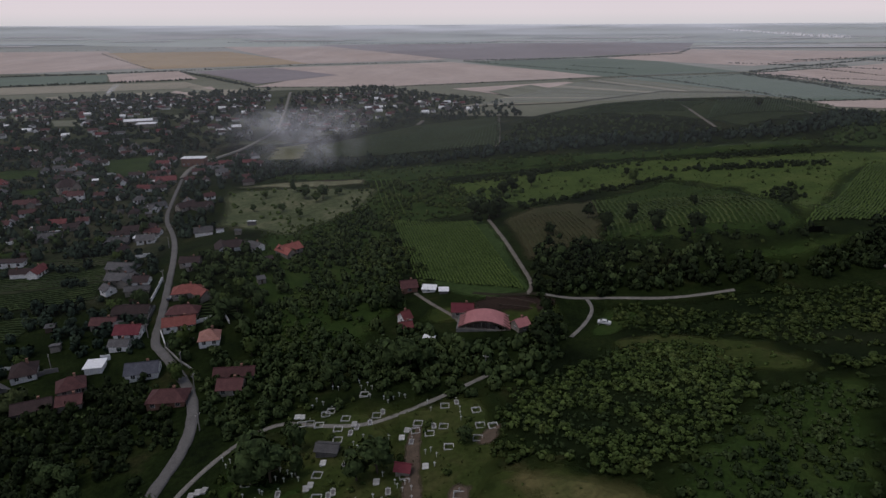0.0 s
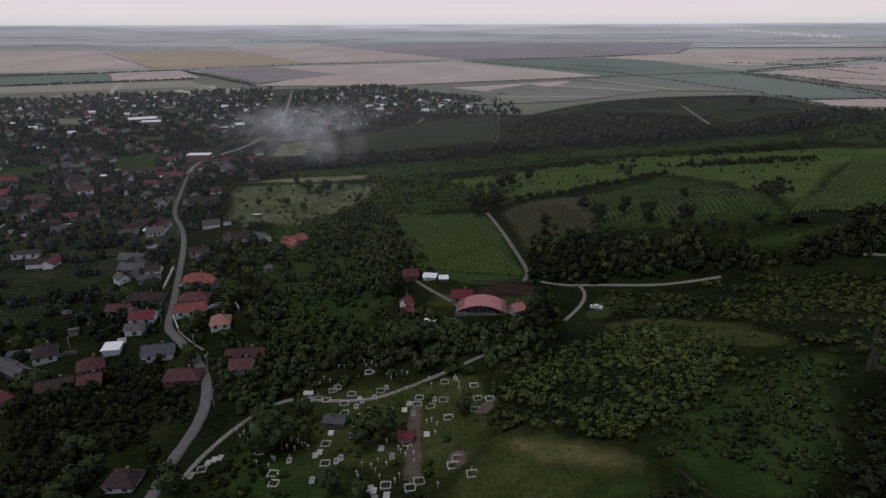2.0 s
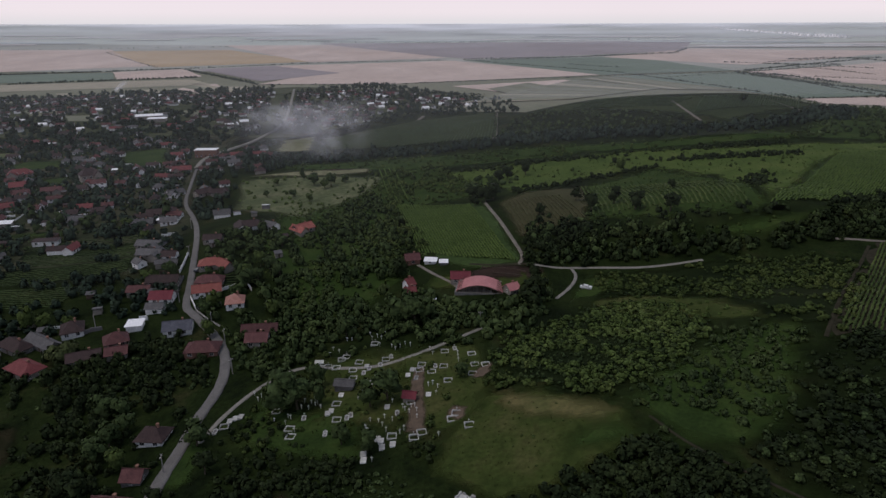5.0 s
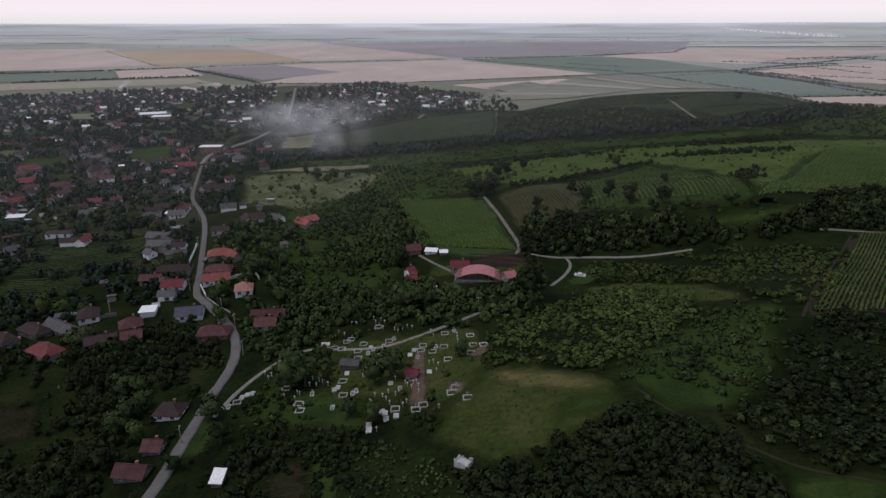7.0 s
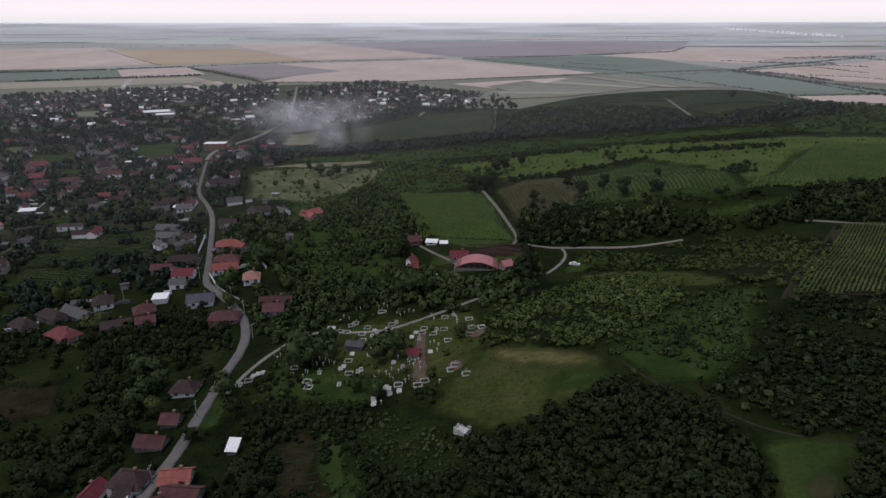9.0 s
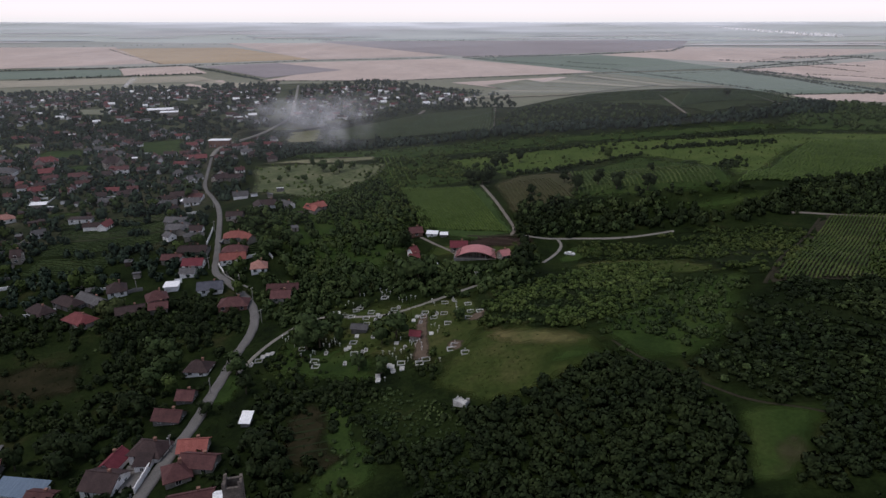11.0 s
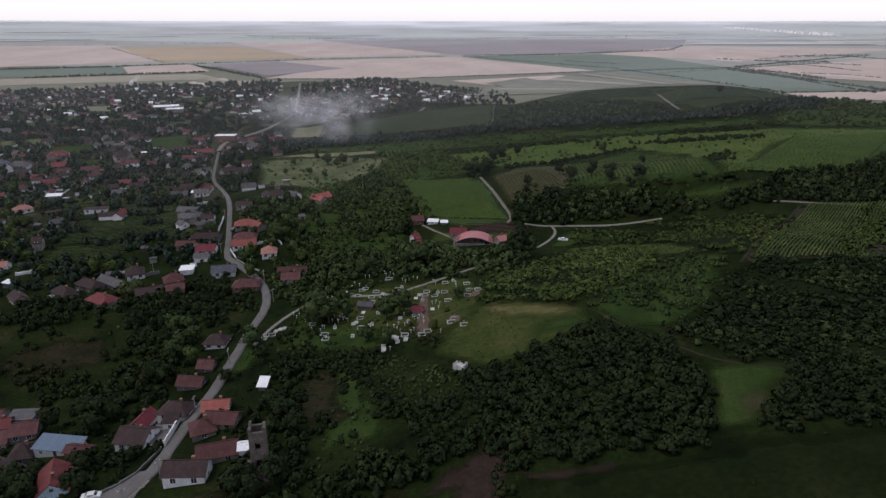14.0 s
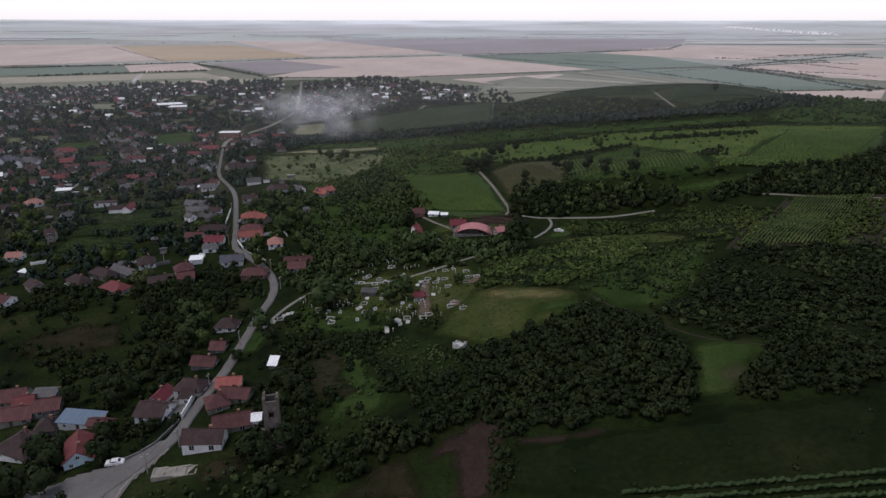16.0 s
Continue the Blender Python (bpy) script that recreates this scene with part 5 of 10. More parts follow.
cover("ground_cover", [(-432.1, 528.1), (-238.1, 590.5), (-189.5, 588.8), (-179.3, 428.1), (-126.0, 286.1), (-131.0, 224.3), (-233.7, 226.1)], YARDS, 0.06, "yards and garden ground of the village", "ground cover", 12.0, 6.0)
ribbon("track", [(44.5, 87.3), (49.3, 76.1), (62.2, 62.2), (67.7, 56.9), (77.4, 53.1), (81.5, 49.9)], 0.65, FOOTPATH, "narrow footpath worn across the slope", "path", 0.12, 0.3, 0.12)
ribbon("track", [(39.7, 463.2), (47.4, 550.0), (65.7, 770.0)], 3.4, DIRT, "pale track between the far vineyards", "track", 0.30, 0.5, 0.12)
ribbon("track", [(196.8, 537.9), (197.3, 498.9), (200.1, 468.0)], 2.2, DIRT, "pale track down the vineyard ridge", "track", 0.30, 0.5, 0.12)
ribbon("track", [(283.9, 533.5), (290.7, 518.1), (295.4, 504.9)], 2.2, DIRT, "pale track down the vineyard ridge", "track", 0.30, 0.5, 0.12)

cover("ground_cover", [(-26.6, 305.4), (20.4, 290.4), (32.7, 206.5), (17.5, 203.1), (-4.6, 221.7)], VINESOIL, 0.08, "grassy floor of the green vineyard", "ground cover", 3.0, 2.5)
cover("ground_cover", [(-64.0, 287.2), (-58.1, 351.5), (-36.1, 379.9), (-0.8, 389.4), (19.2, 343.7), (17.6, 306.0), (-25.5, 305.1), (-27.8, 263.2), (-46.9, 259.4)], LUSH, 0.08, "green slope above the village orchard", "ground cover", 6.0, 4.0)
cover("ground_cover", [(-613.8, 840.6), (-415.3, 995.5), (-254.2, 1094.4), (13.0, 991.0), (59.8, 869.6), (-4.1, 772.0), (-89.7, 645.9), (-126.5, 579.9), (-154.1, 554.7), (-224.1, 586.2), (-410.7, 533.0)], VILLAGE_G, 0.45, "garden plots and yards of the far village", "ground cover", 20.0, 12.0)
cover("ground_cover", [(-114.3, 549.5), (-83.8, 598.1), (-32.4, 675.4), (67.1, 758.7), (41.8, 467.6), (-12.1, 482.3), (-59.6, 480.1), (-94.0, 486.1)], VINESOIL_D, 1.00, "grassy floor of the large vineyard", "ground cover", 6.0, 6.0)
cover("ground_cover", [(-136.8, 385.0), (-88.8, 383.8), (-55.8, 372.9), (-37.4, 373.0), (-45.0, 342.0), (-62.3, 314.9), (-75.4, 288.5), (-115.7, 312.4)], ORCHARD, 0.12, "pale orchard grass by the village", "ground cover", 6.0, 4.0)
cover("ground_cover", [(-133.3, 393.7), (-91.8, 399.7), (-50.1, 391.8), (-49.0, 381.7), (-88.8, 383.8)], MOWN, 0.18, "pale mown strip beside the orchard", "ground cover", 3.0, 3.0)
cover("ground_cover", [(-88.3, 248.4), (-80.1, 337.5), (-44.6, 338.4), (-19.5, 247.3), (-16.0, 208.8), (-30.9, 168.7), (-54.0, 175.7), (-71.4, 211.7)], LUSH, 0.05, "rough grass between village and vineyard", "ground cover", 8.0, 4.0)
CLEAR.append([(-388.4, 504.7), (-371.5, 511.5), (-352.4, 481.8), (-370.5, 475.9)])
cover("ground_cover", [(-388.4, 504.7), (-371.5, 511.5), (-352.4, 481.8), (-370.5, 475.9)], ORCHARD, 0.20, "open garden plot among village trees", "garden", 5.0, 4.0)
CLEAR.append([(-445.1, 724.1), (-438.9, 753.8), (-394.3, 673.9), (-405.3, 652.9)])
cover("ground_cover", [(-445.1, 724.1), (-438.9, 753.8), (-394.3, 673.9), (-405.3, 652.9)], MOWN, 0.20, "open garden plot among village trees", "garden", 5.0, 4.0)
CLEAR.append([(-528.9, 746.0), (-506.5, 761.4), (-474.7, 710.2), (-496.3, 700.1)])
cover("ground_cover", [(-528.9, 746.0), (-506.5, 761.4), (-474.7, 710.2), (-496.3, 700.1)], MOWN, 0.20, "open garden plot among village trees", "garden", 5.0, 4.0)
CLEAR.append([(-365.4, 820.9), (-338.0, 839.6), (-310.3, 761.2), (-331.3, 745.7)])
cover("ground_cover", [(-365.4, 820.9), (-338.0, 839.6), (-310.3, 761.2), (-331.3, 745.7)], MOWN, 0.20, "open garden plot among village trees", "garden", 5.0, 4.0)
CLEAR.append([(-276.2, 506.7), (-243.0, 524.9), (-212.2, 452.1), (-243.1, 442.6)])
cover("ground_cover", [(-276.2, 506.7), (-243.0, 524.9), (-212.2, 452.1), (-243.1, 442.6)], LUSH, 0.20, "open garden plot among village trees", "garden", 5.0, 4.0)
CLEAR.append([(-407.1, 498.2), (-393.2, 501.3), (-373.0, 469.4), (-384.3, 463.5)])
cover("ground_cover", [(-407.1, 498.2), (-393.2, 501.3), (-373.0, 469.4), (-384.3, 463.5)], ORCHARD, 0.20, "open garden plot among village trees", "garden", 5.0, 4.0)
CLEAR.append([(-287.5, 414.4), (-271.8, 418.7), (-262.1, 399.5), (-275.9, 395.6)])
cover("ground_cover", [(-287.5, 414.4), (-271.8, 418.7), (-262.1, 399.5), (-275.9, 395.6)], LUSH, 0.20, "open garden plot among village trees", "garden", 5.0, 4.0)
CLEAR.append([(-340.6, 453.5), (-334.8, 477.5), (-307.4, 476.0), (-294.4, 450.8), (-321.7, 437.4)])
cover("ground_cover", [(-340.6, 453.5), (-334.8, 477.5), (-307.4, 476.0), (-294.4, 450.8), (-321.7, 437.4)], LUSH, 0.20, "open garden plot among village trees", "garden", 5.0, 4.0)
CLEAR.append([(-299.9, 601.1), (-269.4, 605.4), (-256.2, 569.9), (-281.5, 561.6)])
cover("ground_cover", [(-299.9, 601.1), (-269.4, 605.4), (-256.2, 569.9), (-281.5, 561.6)], YARDS, 0.20, "open garden plot among village trees", "garden", 5.0, 4.0)
CLEAR.append([(-232.4, 294.6), (-202.4, 295.0), (-197.6, 285.2), (-225.4, 284.2)])
cover("ground_cover", [(-232.4, 294.6), (-202.4, 295.0), (-197.6, 285.2), (-225.4, 284.2)], LUSH, 0.20, "open garden plot among village trees", "garden", 5.0, 4.0)
CLEAR.append([(-14.7, 16.7), (-10.7, 25.4), (-2.1, 30.3), (7.0, 34.4), (13.6, 37.9), (12.1, 26.1), (9.2, 13.4)])
cover("ground_cover", [(-21.2, 83.3), (-12.4, 85.3), (2.6, 69.0), (6.5, 59.5), (-7.4, 58.0), (-18.4, 67.6)], GRASS, 0.12, "rough weedy slope below the tombs", "ground cover", 3.0, 1.5)
CLEAR.append([(-21.2, 83.3), (-12.4, 85.3), (2.6, 69.0), (6.5, 59.5), (-7.4, 58.0), (-18.4, 67.6)])
cover("ground_cover", [(-22.0, 15.5), (-15.3, 27.0), (-9.9, 28.4), (-6.0, 24.4), (-5.0, 12.7)], ROUGHBROWN, 0.12, "brown weedy earth below the wood", "ground cover", 5.0, 1.5)
cover("ground_cover", [(-5.6, 25.7), (2.1, 34.1), (13.0, 39.9), (15.0, 35.7), (11.0, 26.7), (9.6, 12.4), (2.5, 12.4), (2.4, 26.9)], SOIL, 0.13, "brown ploughed earth running up to the wood", "ground cover", 2.5, 1.5)
cover("ground_cover", [(15.8, 29.8), (22.0, 28.4), (35.0, 28.8), (34.7, 27.3), (22.6, 26.3), (17.4, 27.6)], SOIL, 0.14, "strip of bare brown earth below the wood", "ground cover", 1.6, 1.0)
CLEAR.append([(-30.0, 46.0), (-27.0, 68.0), (-19.0, 70.0), (-16.0, 58.0), (-11.0, 50.0), (-16.0, 43.0), (-23.0, 34.0), (-28.0, 32.0)])
ribbon("track", [(14.8, 27.4), (18.5, 27.9), (27.6, 27.1), (38.5, 26.8), (51.1, 26.8)], 1.6, SOIL, "brown earth track along the wood's edge", "track", 0.12, 1.8, 0.12)
cover("ground_cover", [(-118.6, 424.0), (-61.2, 420.0), (20.1, 427.7), (102.4, 443.7), (96.6, 414.6), (18.7, 394.9), (-26.8, 377.8), (-111.5, 409.3)], LUSH, 0.10, "green slope below the dark wood", "ground cover", 5.0, 3.0)
cover("ground_cover", [(-13.5, 140.0), (-2.0, 142.0), (11.0, 146.0), (13.0, 114.8), (8.0, 100.9), (-0.9, 92.7), (-7.8, 103.4)], DRYGRASS, 0.12, "sunlit trodden grass between the tombs", "ground cover", 4.0, 2.0)
# ---- vineyards ----
vineyard("vineyard", (-90.1, 491.7), (23.3, 121.2), (43.9, -1.0), 18, LEAF_D, "large dark vineyard beyond the valley", 1.4, 1.4, 3.0, 0.05)
vineyard("vineyard", (-38.6, 486.0), (17.1, 188.6), (78.4, -20.2), 30, LEAF_D, "large dark vineyard beyond the valley", 1.4, 1.4, 3.0, 0.05)
vineyard("vineyard", (139.0, 231.5), (99.0, 116.0), (85.0, 27.0), 40, LEAF_V, "hillside vineyard with slanting green rows", 0.9, 1.1, 1.4, 0.10)
vineyard("vineyard", (35.5, 236.5), (-4.0, 46.0), (28.0, 7.0), 16, LEAF_B, "browning vineyard rows above the track", 0.8, 0.9, 1.2, 0.15)
vineyard("vineyard", (68.0, 246.0), (10.0, 74.0), (62.0, -14.0), 30, LEAF_L, "old vineyard rows on the slope", 1.0, 0.8, 1.6, 0.30)
vineyard("vineyard", (201.0, 487.0), (28.0, 52.0), (98.0, 28.0), 40, LEAF_D, "dark vineyard on the far ridge", 1.2, 1.2, 3.0, 0.05)
vineyard("vineyard", (118.0, 556.0), (26.0, 22.0), (72.0, -44.0), 28, LEAF_D, "dark vineyard on the far ridge", 1.2, 1.2, 3.0, 0.05)
vineyard("vineyard", (-10.2, 230.7), (-15.9, 82.5), (39.2, -22.9), 30, LEAF_V, "green vineyard with straight trellised rows", 0.75, 0.9, 0.9, 0.18)
vineyard("vineyard", (100.9, 115.5), (62.9, 79.3), (31.6, -4.2), 25, LEAF_L, "small hillside vineyard of wide-set rows", 0.7, 1.0, 0.9, 0.12)
patch("ground_cover", [(97.7, 114.6), (163.5, 198.0), (202.5, 188.4), (149.4, 110.5)], FOOTPATH, 0.09, "tilled earth between the vines", "ground cover")
ribbon("track", [(96.6, 114.1), (124.9, 152.0), (158.0, 193.0)], 1.2, FOOTPATH, "earth path beside the small vineyard", "path", 0.12, 0.3, 0.12)
vineyard("vineyard", (34.0, 9.3), (45.7, -4.5), (6.7, -5.6), 3, LEAF_D, "dark green vineyard rows at the hill's foot", 0.9, 1.1, 0.5, 0.03)
vineyard("vineyard", (-28.8, 316.1), (-13.8, 68.1), (9.4, 0.4), 4, LEAF_V, "young vineyard rows beside the wood", 0.8, 1.3, 1.1, 0.03)

# ---- kitchen gardens ----
vineyard("vegetable_garden", (-188.8, 200.3), (37.2, -1.1), (-2.7, 17.4), 10, LEAF, "green vegetable rows behind the farms", 0.9, 0.5, 1.0, 0.15, "garden", "furrow")
CLEAR.append([(-188.8, 200.3), (-151.6, 199.2), (-154.3, 216.6), (-191.5, 217.7)])
vineyard("vegetable_garden", (-194.5, 223.1), (55.5, 6.5), (-5.0, 14.6), 8, LEAF, "green vegetable rows in a long plot", 0.9, 0.5, 1.0, 0.15, "garden", "furrow")
CLEAR.append([(-194.5, 223.1), (-138.9, 229.6), (-144.0, 244.2), (-199.5, 237.7)])
vineyard("vegetable_garden", (-198.7, 245.0), (56.0, 2.5), (-4.3, 14.3), 8, LEAF, "green potato rows in a long plot", 0.9, 0.5, 1.0, 0.15, "garden", "furrow")
CLEAR.append([(-198.7, 245.0), (-142.7, 247.5), (-147.0, 261.8), (-203.1, 259.3)])
vineyard("vegetable_garden", (-206.5, 265.9), (56.3, 1.1), (-3.1, 11.1), 5, LEAF, "green garden rows in a long plot", 0.9, 0.5, 1.0, 0.15, "garden", "furrow")
CLEAR.append([(-206.5, 265.9), (-150.2, 267.0), (-153.3, 278.2), (-209.6, 277.0)])
CLEAR.append([(-142.4, 108.3), (-118.3, 112.7), (-117.9, 122.7), (-142.0, 118.3)])
vineyard("vegetable_garden", (-96.7, 207.9), (21.9, 2.5), (-1.9, 8.9), 5, LEAF, "garden rows by the street", 0.9, 0.5, 1.0, 0.15, "garden", "furrow")
CLEAR.append([(-96.7, 207.9), (-74.8, 210.4), (-76.7, 219.3), (-98.6, 216.8)])
vineyard("vegetable_garden", (-37.6, 62.0), (10.4, 1.0), (-2.3, 15.1), 6, LEAF_K, "terraced vegetable beds below the cemetery", 0.6, 0.3, 1.0, 0.15, "garden", "furrow")
CLEAR.append([(-37.6, 62.0), (-27.2, 63.1), (-29.5, 78.2), (-39.9, 77.2)])
vineyard("vegetable_garden", (-212.8, 186.3), (19.4, 3.2), (-4.6, 8.8), 5, LEAF, "garden rows by village houses", 0.9, 0.5, 1.0, 0.15, "garden", "furrow")
CLEAR.append([(-212.8, 186.3), (-193.3, 189.4), (-197.9, 198.3), (-217.4, 195.1)])

# ---- houses ----
house(-58.0, 39.6, 2, 9.3, 5.6, 2.9, 2.0, "gable", BROWN, WHITE, "gabled old brown tiled roof, pale walls, beside the street")
house(-53.6, 47.1, 17, 9.0, 5.7, 2.1, 1.8, "gable", REDBROWN, CREAM, "gabled weathered red tiled roof, cream walls, by a walnut tree")
house(-61.8, 58.9, 27, 5.7, 6.2, 2.2, 2.0, "hip", REDBROWN, CREAM, "hipped weathered red tiled roof, cream walls, by the street")
house(-57.6, 62.2, -5, 8.1, 5.3, 2.1, 1.6, "gable", REDBROWN, CREAM, "gabled weathered red tiled roof, cream walls, behind the street")
house(-61.7, 69.3, 6, 6.6, 5.3, 2.1, 1.6, "gable", ORANGE, CREAM, "gabled orange tiled roof, cream walls, with a bright new roof")
house(-79.6, 59.9, -8, 7.8, 7.7, 2.2, 2.1, "gable", BROWN, WHITE, "gabled old brown tiled roof, white plastered walls, behind a hedge")
house(-81.3, 67.7, 81, 6.5, 4.4, 2.2, 1.6, "gable", MAROON, WHITE, "gabled maroon sheet roof, white plastered walls, with a pale ridge", wins=False)
house(-73.4, 70.6, -8, 8.2, 6.3, 2.4, 2.1, "hip", BROWN, WHITE, "hipped old brown tiled roof, white plastered walls, beside a paved yard")
house(-72.9, 65.7, 4, 3.4, 3.5, 1.9, 1.0, "shed", BROWN, WHITE, "lean-to old brown tiled roof, white plastered walls, porch on the yard", name="annex", category="annex")
house(-101.9, 62.2, -7, 12.1, 4.4, 1.9, 1.4, "shed", BLUE, WHITE, "lean-to blue sheet-metal roof, white plastered walls, beside a garden", name="barn", category="barn")
house(-92.5, 44.6, -65, 9.8, 6.6, 2.4, 2.5, "gable", RED, BLUEWALL, "gabled red tiled roof, pale blue walls, gable end to the lane")
house(-112.6, 52.6, 69, 9.2, 12.0, 2.4, 3.4, "hip", BROWN, WHITE, "hipped old brown tiled roof, white plastered walls, behind trees")
house(-132.9, 79.3, 14, 7.7, 7.8, 2.4, 2.1, "gable", REDBROWN, CREAM, "gabled weathered red tiled roof, cream walls, in the village")
house(-127.3, 76.0, 19, 5.2, 6.6, 2.2, 1.6, "gable", RED, CREAM, "gabled red tiled roof, cream walls, in the village")
house(-118.0, 72.9, 15, 6.7, 7.0, 2.2, 1.8, "gable", REDBROWN, GREYWALL, "gabled weathered red tiled roof, grey rendered walls, with a dark yard")
house(-126.4, 70.0, 12, 10.4, 7.8, 2.2, 1.9, "gable", REDBROWN, CREAM, "gabled weathered red tiled roof, cream walls, in the village")
house(-123.2, 79.6, 4, 6.7, 4.0, 1.9, 0.8, "shed", GREY, GREYWALL, "lean-to grey fibre-cement roof, grey rendered walls, behind a house", wins=False, name="shed", category="shed")
house(-111.7, 62.0, 13, 5.5, 7.0, 2.1, 1.8, "hip", BROWN, GREYWALL, "hipped old brown tiled roof, grey rendered walls, among trees")
house(-94.6, 58.8, -7, 6.3, 3.5, 1.8, 0.8, "gable", REDBROWN, BRICK, "gabled weathered red tiled roof, bare brick walls, small outbuilding", wins=False, name="shed", category="shed")
house(-76.2, 111.7, -3, 7.1, 6.2, 1.8, 2.1, "hip", BROWN, WHITE, "hipped old brown tiled roof, white plastered walls, above the street")
house(-74.1, 96.0, -2, 4.6, 4.6, 1.5, 1.7, "gable", REDBROWN, GREYWALL, "gabled weathered red tiled roof, grey rendered walls, above the street")
house(-75.3, 86.5, -6, 7.4, 4.8, 1.5, 1.8, "gable", REDBROWN, GREYWALL, "gabled weathered red tiled roof, grey rendered walls, above the street")
house(-51.5, 79.0, -4, 2.2, 3.0, 1.3, 1.5, "shed", WHITEROOF, GREYWALL, "lean-to white sheet roof, grey rendered walls, in a garden", wins=False, name="shed", category="shed")
KEEP.append((-51.5, 72.0, -51.5, 79.0, 3.5))
house(-47.2, 46.6, 10, 1.9, 3.2, 2.6, 0.8, "gable", WHITEROOF, WHITE, "gabled white sheet roof, white plastered walls, beside the ruin", wins=False, chimney=False, name="shed", category="shed")
house(-93.8, 172.8, 13, 9.3, 7.0, 2.4, 2.0, "gable", SLATE, WHITE, "gabled blue-grey roof, white plastered walls, with a pillared veranda")
house(-79.3, 156.9, 6, 10.4, 7.0, 2.2, 2.0, "hip", REDBROWN, BRICK, "hipped weathered red tiled roof, bare brick walls, below the junction")
house(-63.2, 167.5, 6, 11.6, 4.4, 2.1, 1.5, "gable", REDBROWN, CREAM, "gabled weathered red tiled roof, cream walls, long outbuilding", wins=False, name="barn", category="barn")
house(-62.1, 160.5, 4, 6.9, 6.2, 2.2, 1.8, "gable", REDBROWN, CREAM, "gabled weathered red tiled roof, cream walls, by the orchard")
house(-79.1, 191.0, 14, 6.4, 7.0, 2.6, 2.3, "hip", SALMON, WHITE, "hipped salmon tiled roof, white plastered walls, with a fenced yard")
house(-93.8, 202.3, 16, 10.6, 6.2, 2.2, 1.9, "gable", ORANGE, WHITE, "gabled orange tiled roof, white plastered walls, on the street")
house(-95.5, 210.6, 9, 10.7, 6.2, 2.2, 1.9, "hip", REDBROWN, CREAM, "hipped weathered red tiled roof, cream walls, with a pale chimney")
house(-99.9, 225.7, 15, 10.0, 7.0, 2.2, 2.0, "hip", ORANGE, CREAM, "hipped orange tiled roof, cream walls, on the street")
house(-93.4, 223.2, -42, 8.4, 5.3, 2.2, 1.9, "gable", ORANGE, CREAM, "gabled orange tiled roof, cream walls, wing behind the street", wins=False)
house(-109.9, 198.0, 4, 8.3, 6.6, 2.4, 2.0, "gable", MAROON, WHITE, "gabled maroon sheet roof, white plastered walls, on the street")
house(-115.6, 213.0, 5, 12.5, 6.2, 2.2, 1.9, "gable", BROWN, CREAM, "gabled old brown tiled roof, cream walls, long low house")
house(-122.4, 205.7, 3, 8.5, 5.3, 2.1, 1.6, "gable", REDBROWN, CREAM, "gabled weathered red tiled roof, cream walls, behind the street")
house(-109.4, 190.1, 5, 6.0, 4.8, 2.1, 1.3, "gable", GREY, WHITE, "gabled grey fibre-cement roof, white plastered walls, outbuilding in a yard", name="shed", category="shed")
house(-133.6, 242.2, -4, 12.6, 6.2, 2.2, 1.9, "gable", GREY, CREAM, "gabled grey fibre-cement roof, cream walls, along the street")
house(-122.9, 237.6, 3, 6.2, 5.3, 2.1, 1.6, "gable", BROWN, WHITE, "gabled old brown tiled roof, white plastered walls, along the street")
house(-134.6, 232.7, -37, 4.9, 4.4, 2.4, 1.6, "gable", GREY, WHITE, "gabled grey fibre-cement roof, white plastered walls, with a pale gable")
house(-121.4, 230.3, 12, 8.7, 4.4, 1.9, 1.1, "gable", GREY, CREAM, "gabled grey fibre-cement roof, cream walls, low outbuilding", wins=False, name="shed", category="shed")
house(-133.5, 175.9, 27, 7.0, 8.7, 2.4, 2.5, "hip", BROWN, WHITE, "hipped old brown tiled roof, white plastered walls, behind the gardens")
house(-112.7, 165.8, 29, 7.4, 7.0, 2.6, 2.3, "hip", REDBROWN, CREAM, "hipped weathered red tiled roof, cream walls, with an open yard")
house(-108.7, 158.0, 18, 6.4, 5.3, 2.1, 1.6, "gable", REDBROWN, CREAM, "gabled weathered red tiled roof, cream walls, farm wing", wins=False)
house(-111.4, 177.4, 12, 5.1, 5.6, 2.1, 0.2, "flat", WHITEROOF, WHITE, "flat-roofed white sheet roof, white plastered walls, at the garden wall", wins=False, name="shed", category="shed")
KEEP.append((-108.5, 170.4, -113.7, 181.4, 4.5))
house(-118.7, 156.1, 25, 9.8, 6.2, 2.1, 1.6, "gable", BROWN, GREYWALL, "gabled old brown tiled roof, grey rendered walls, long barn", wins=False, name="barn", category="barn")
house(-155.1, 159.4, -34, 10.1, 6.2, 2.2, 2.1, "hip", BROWN, CREAM, "hipped old brown tiled roof, cream walls, by a pale yard wall")
house(-147.7, 165.8, -29, 12.2, 6.2, 2.2, 2.0, "hip", BROWN, GREYWALL, "hipped old brown tiled roof, grey rendered walls, in a farmyard")
house(-135.2, 150.8, -29, 11.2, 7.0, 2.2, 2.1, "hip", RED, CREAM, "hipped red tiled roof, cream walls, at the wood's edge")
house(-138.8, 167.0, -31, 14.5, 5.3, 2.1, 1.8, "gable", GREY, GREYWALL, "gabled grey fibre-cement roof, grey rendered walls, long farm building")
house(-200.7, 217.2, 18, 4.1, 6.2, 4.0, 2.5, "gable", BROWN, CREAM, "gabled old brown tiled roof, cream walls, tall narrow house", floors=2)
house(-172.2, 155.9, -42, 8.6, 5.3, 2.2, 1.6, "gable", BROWN, CREAM, "gabled old brown tiled roof, cream walls, by trees")
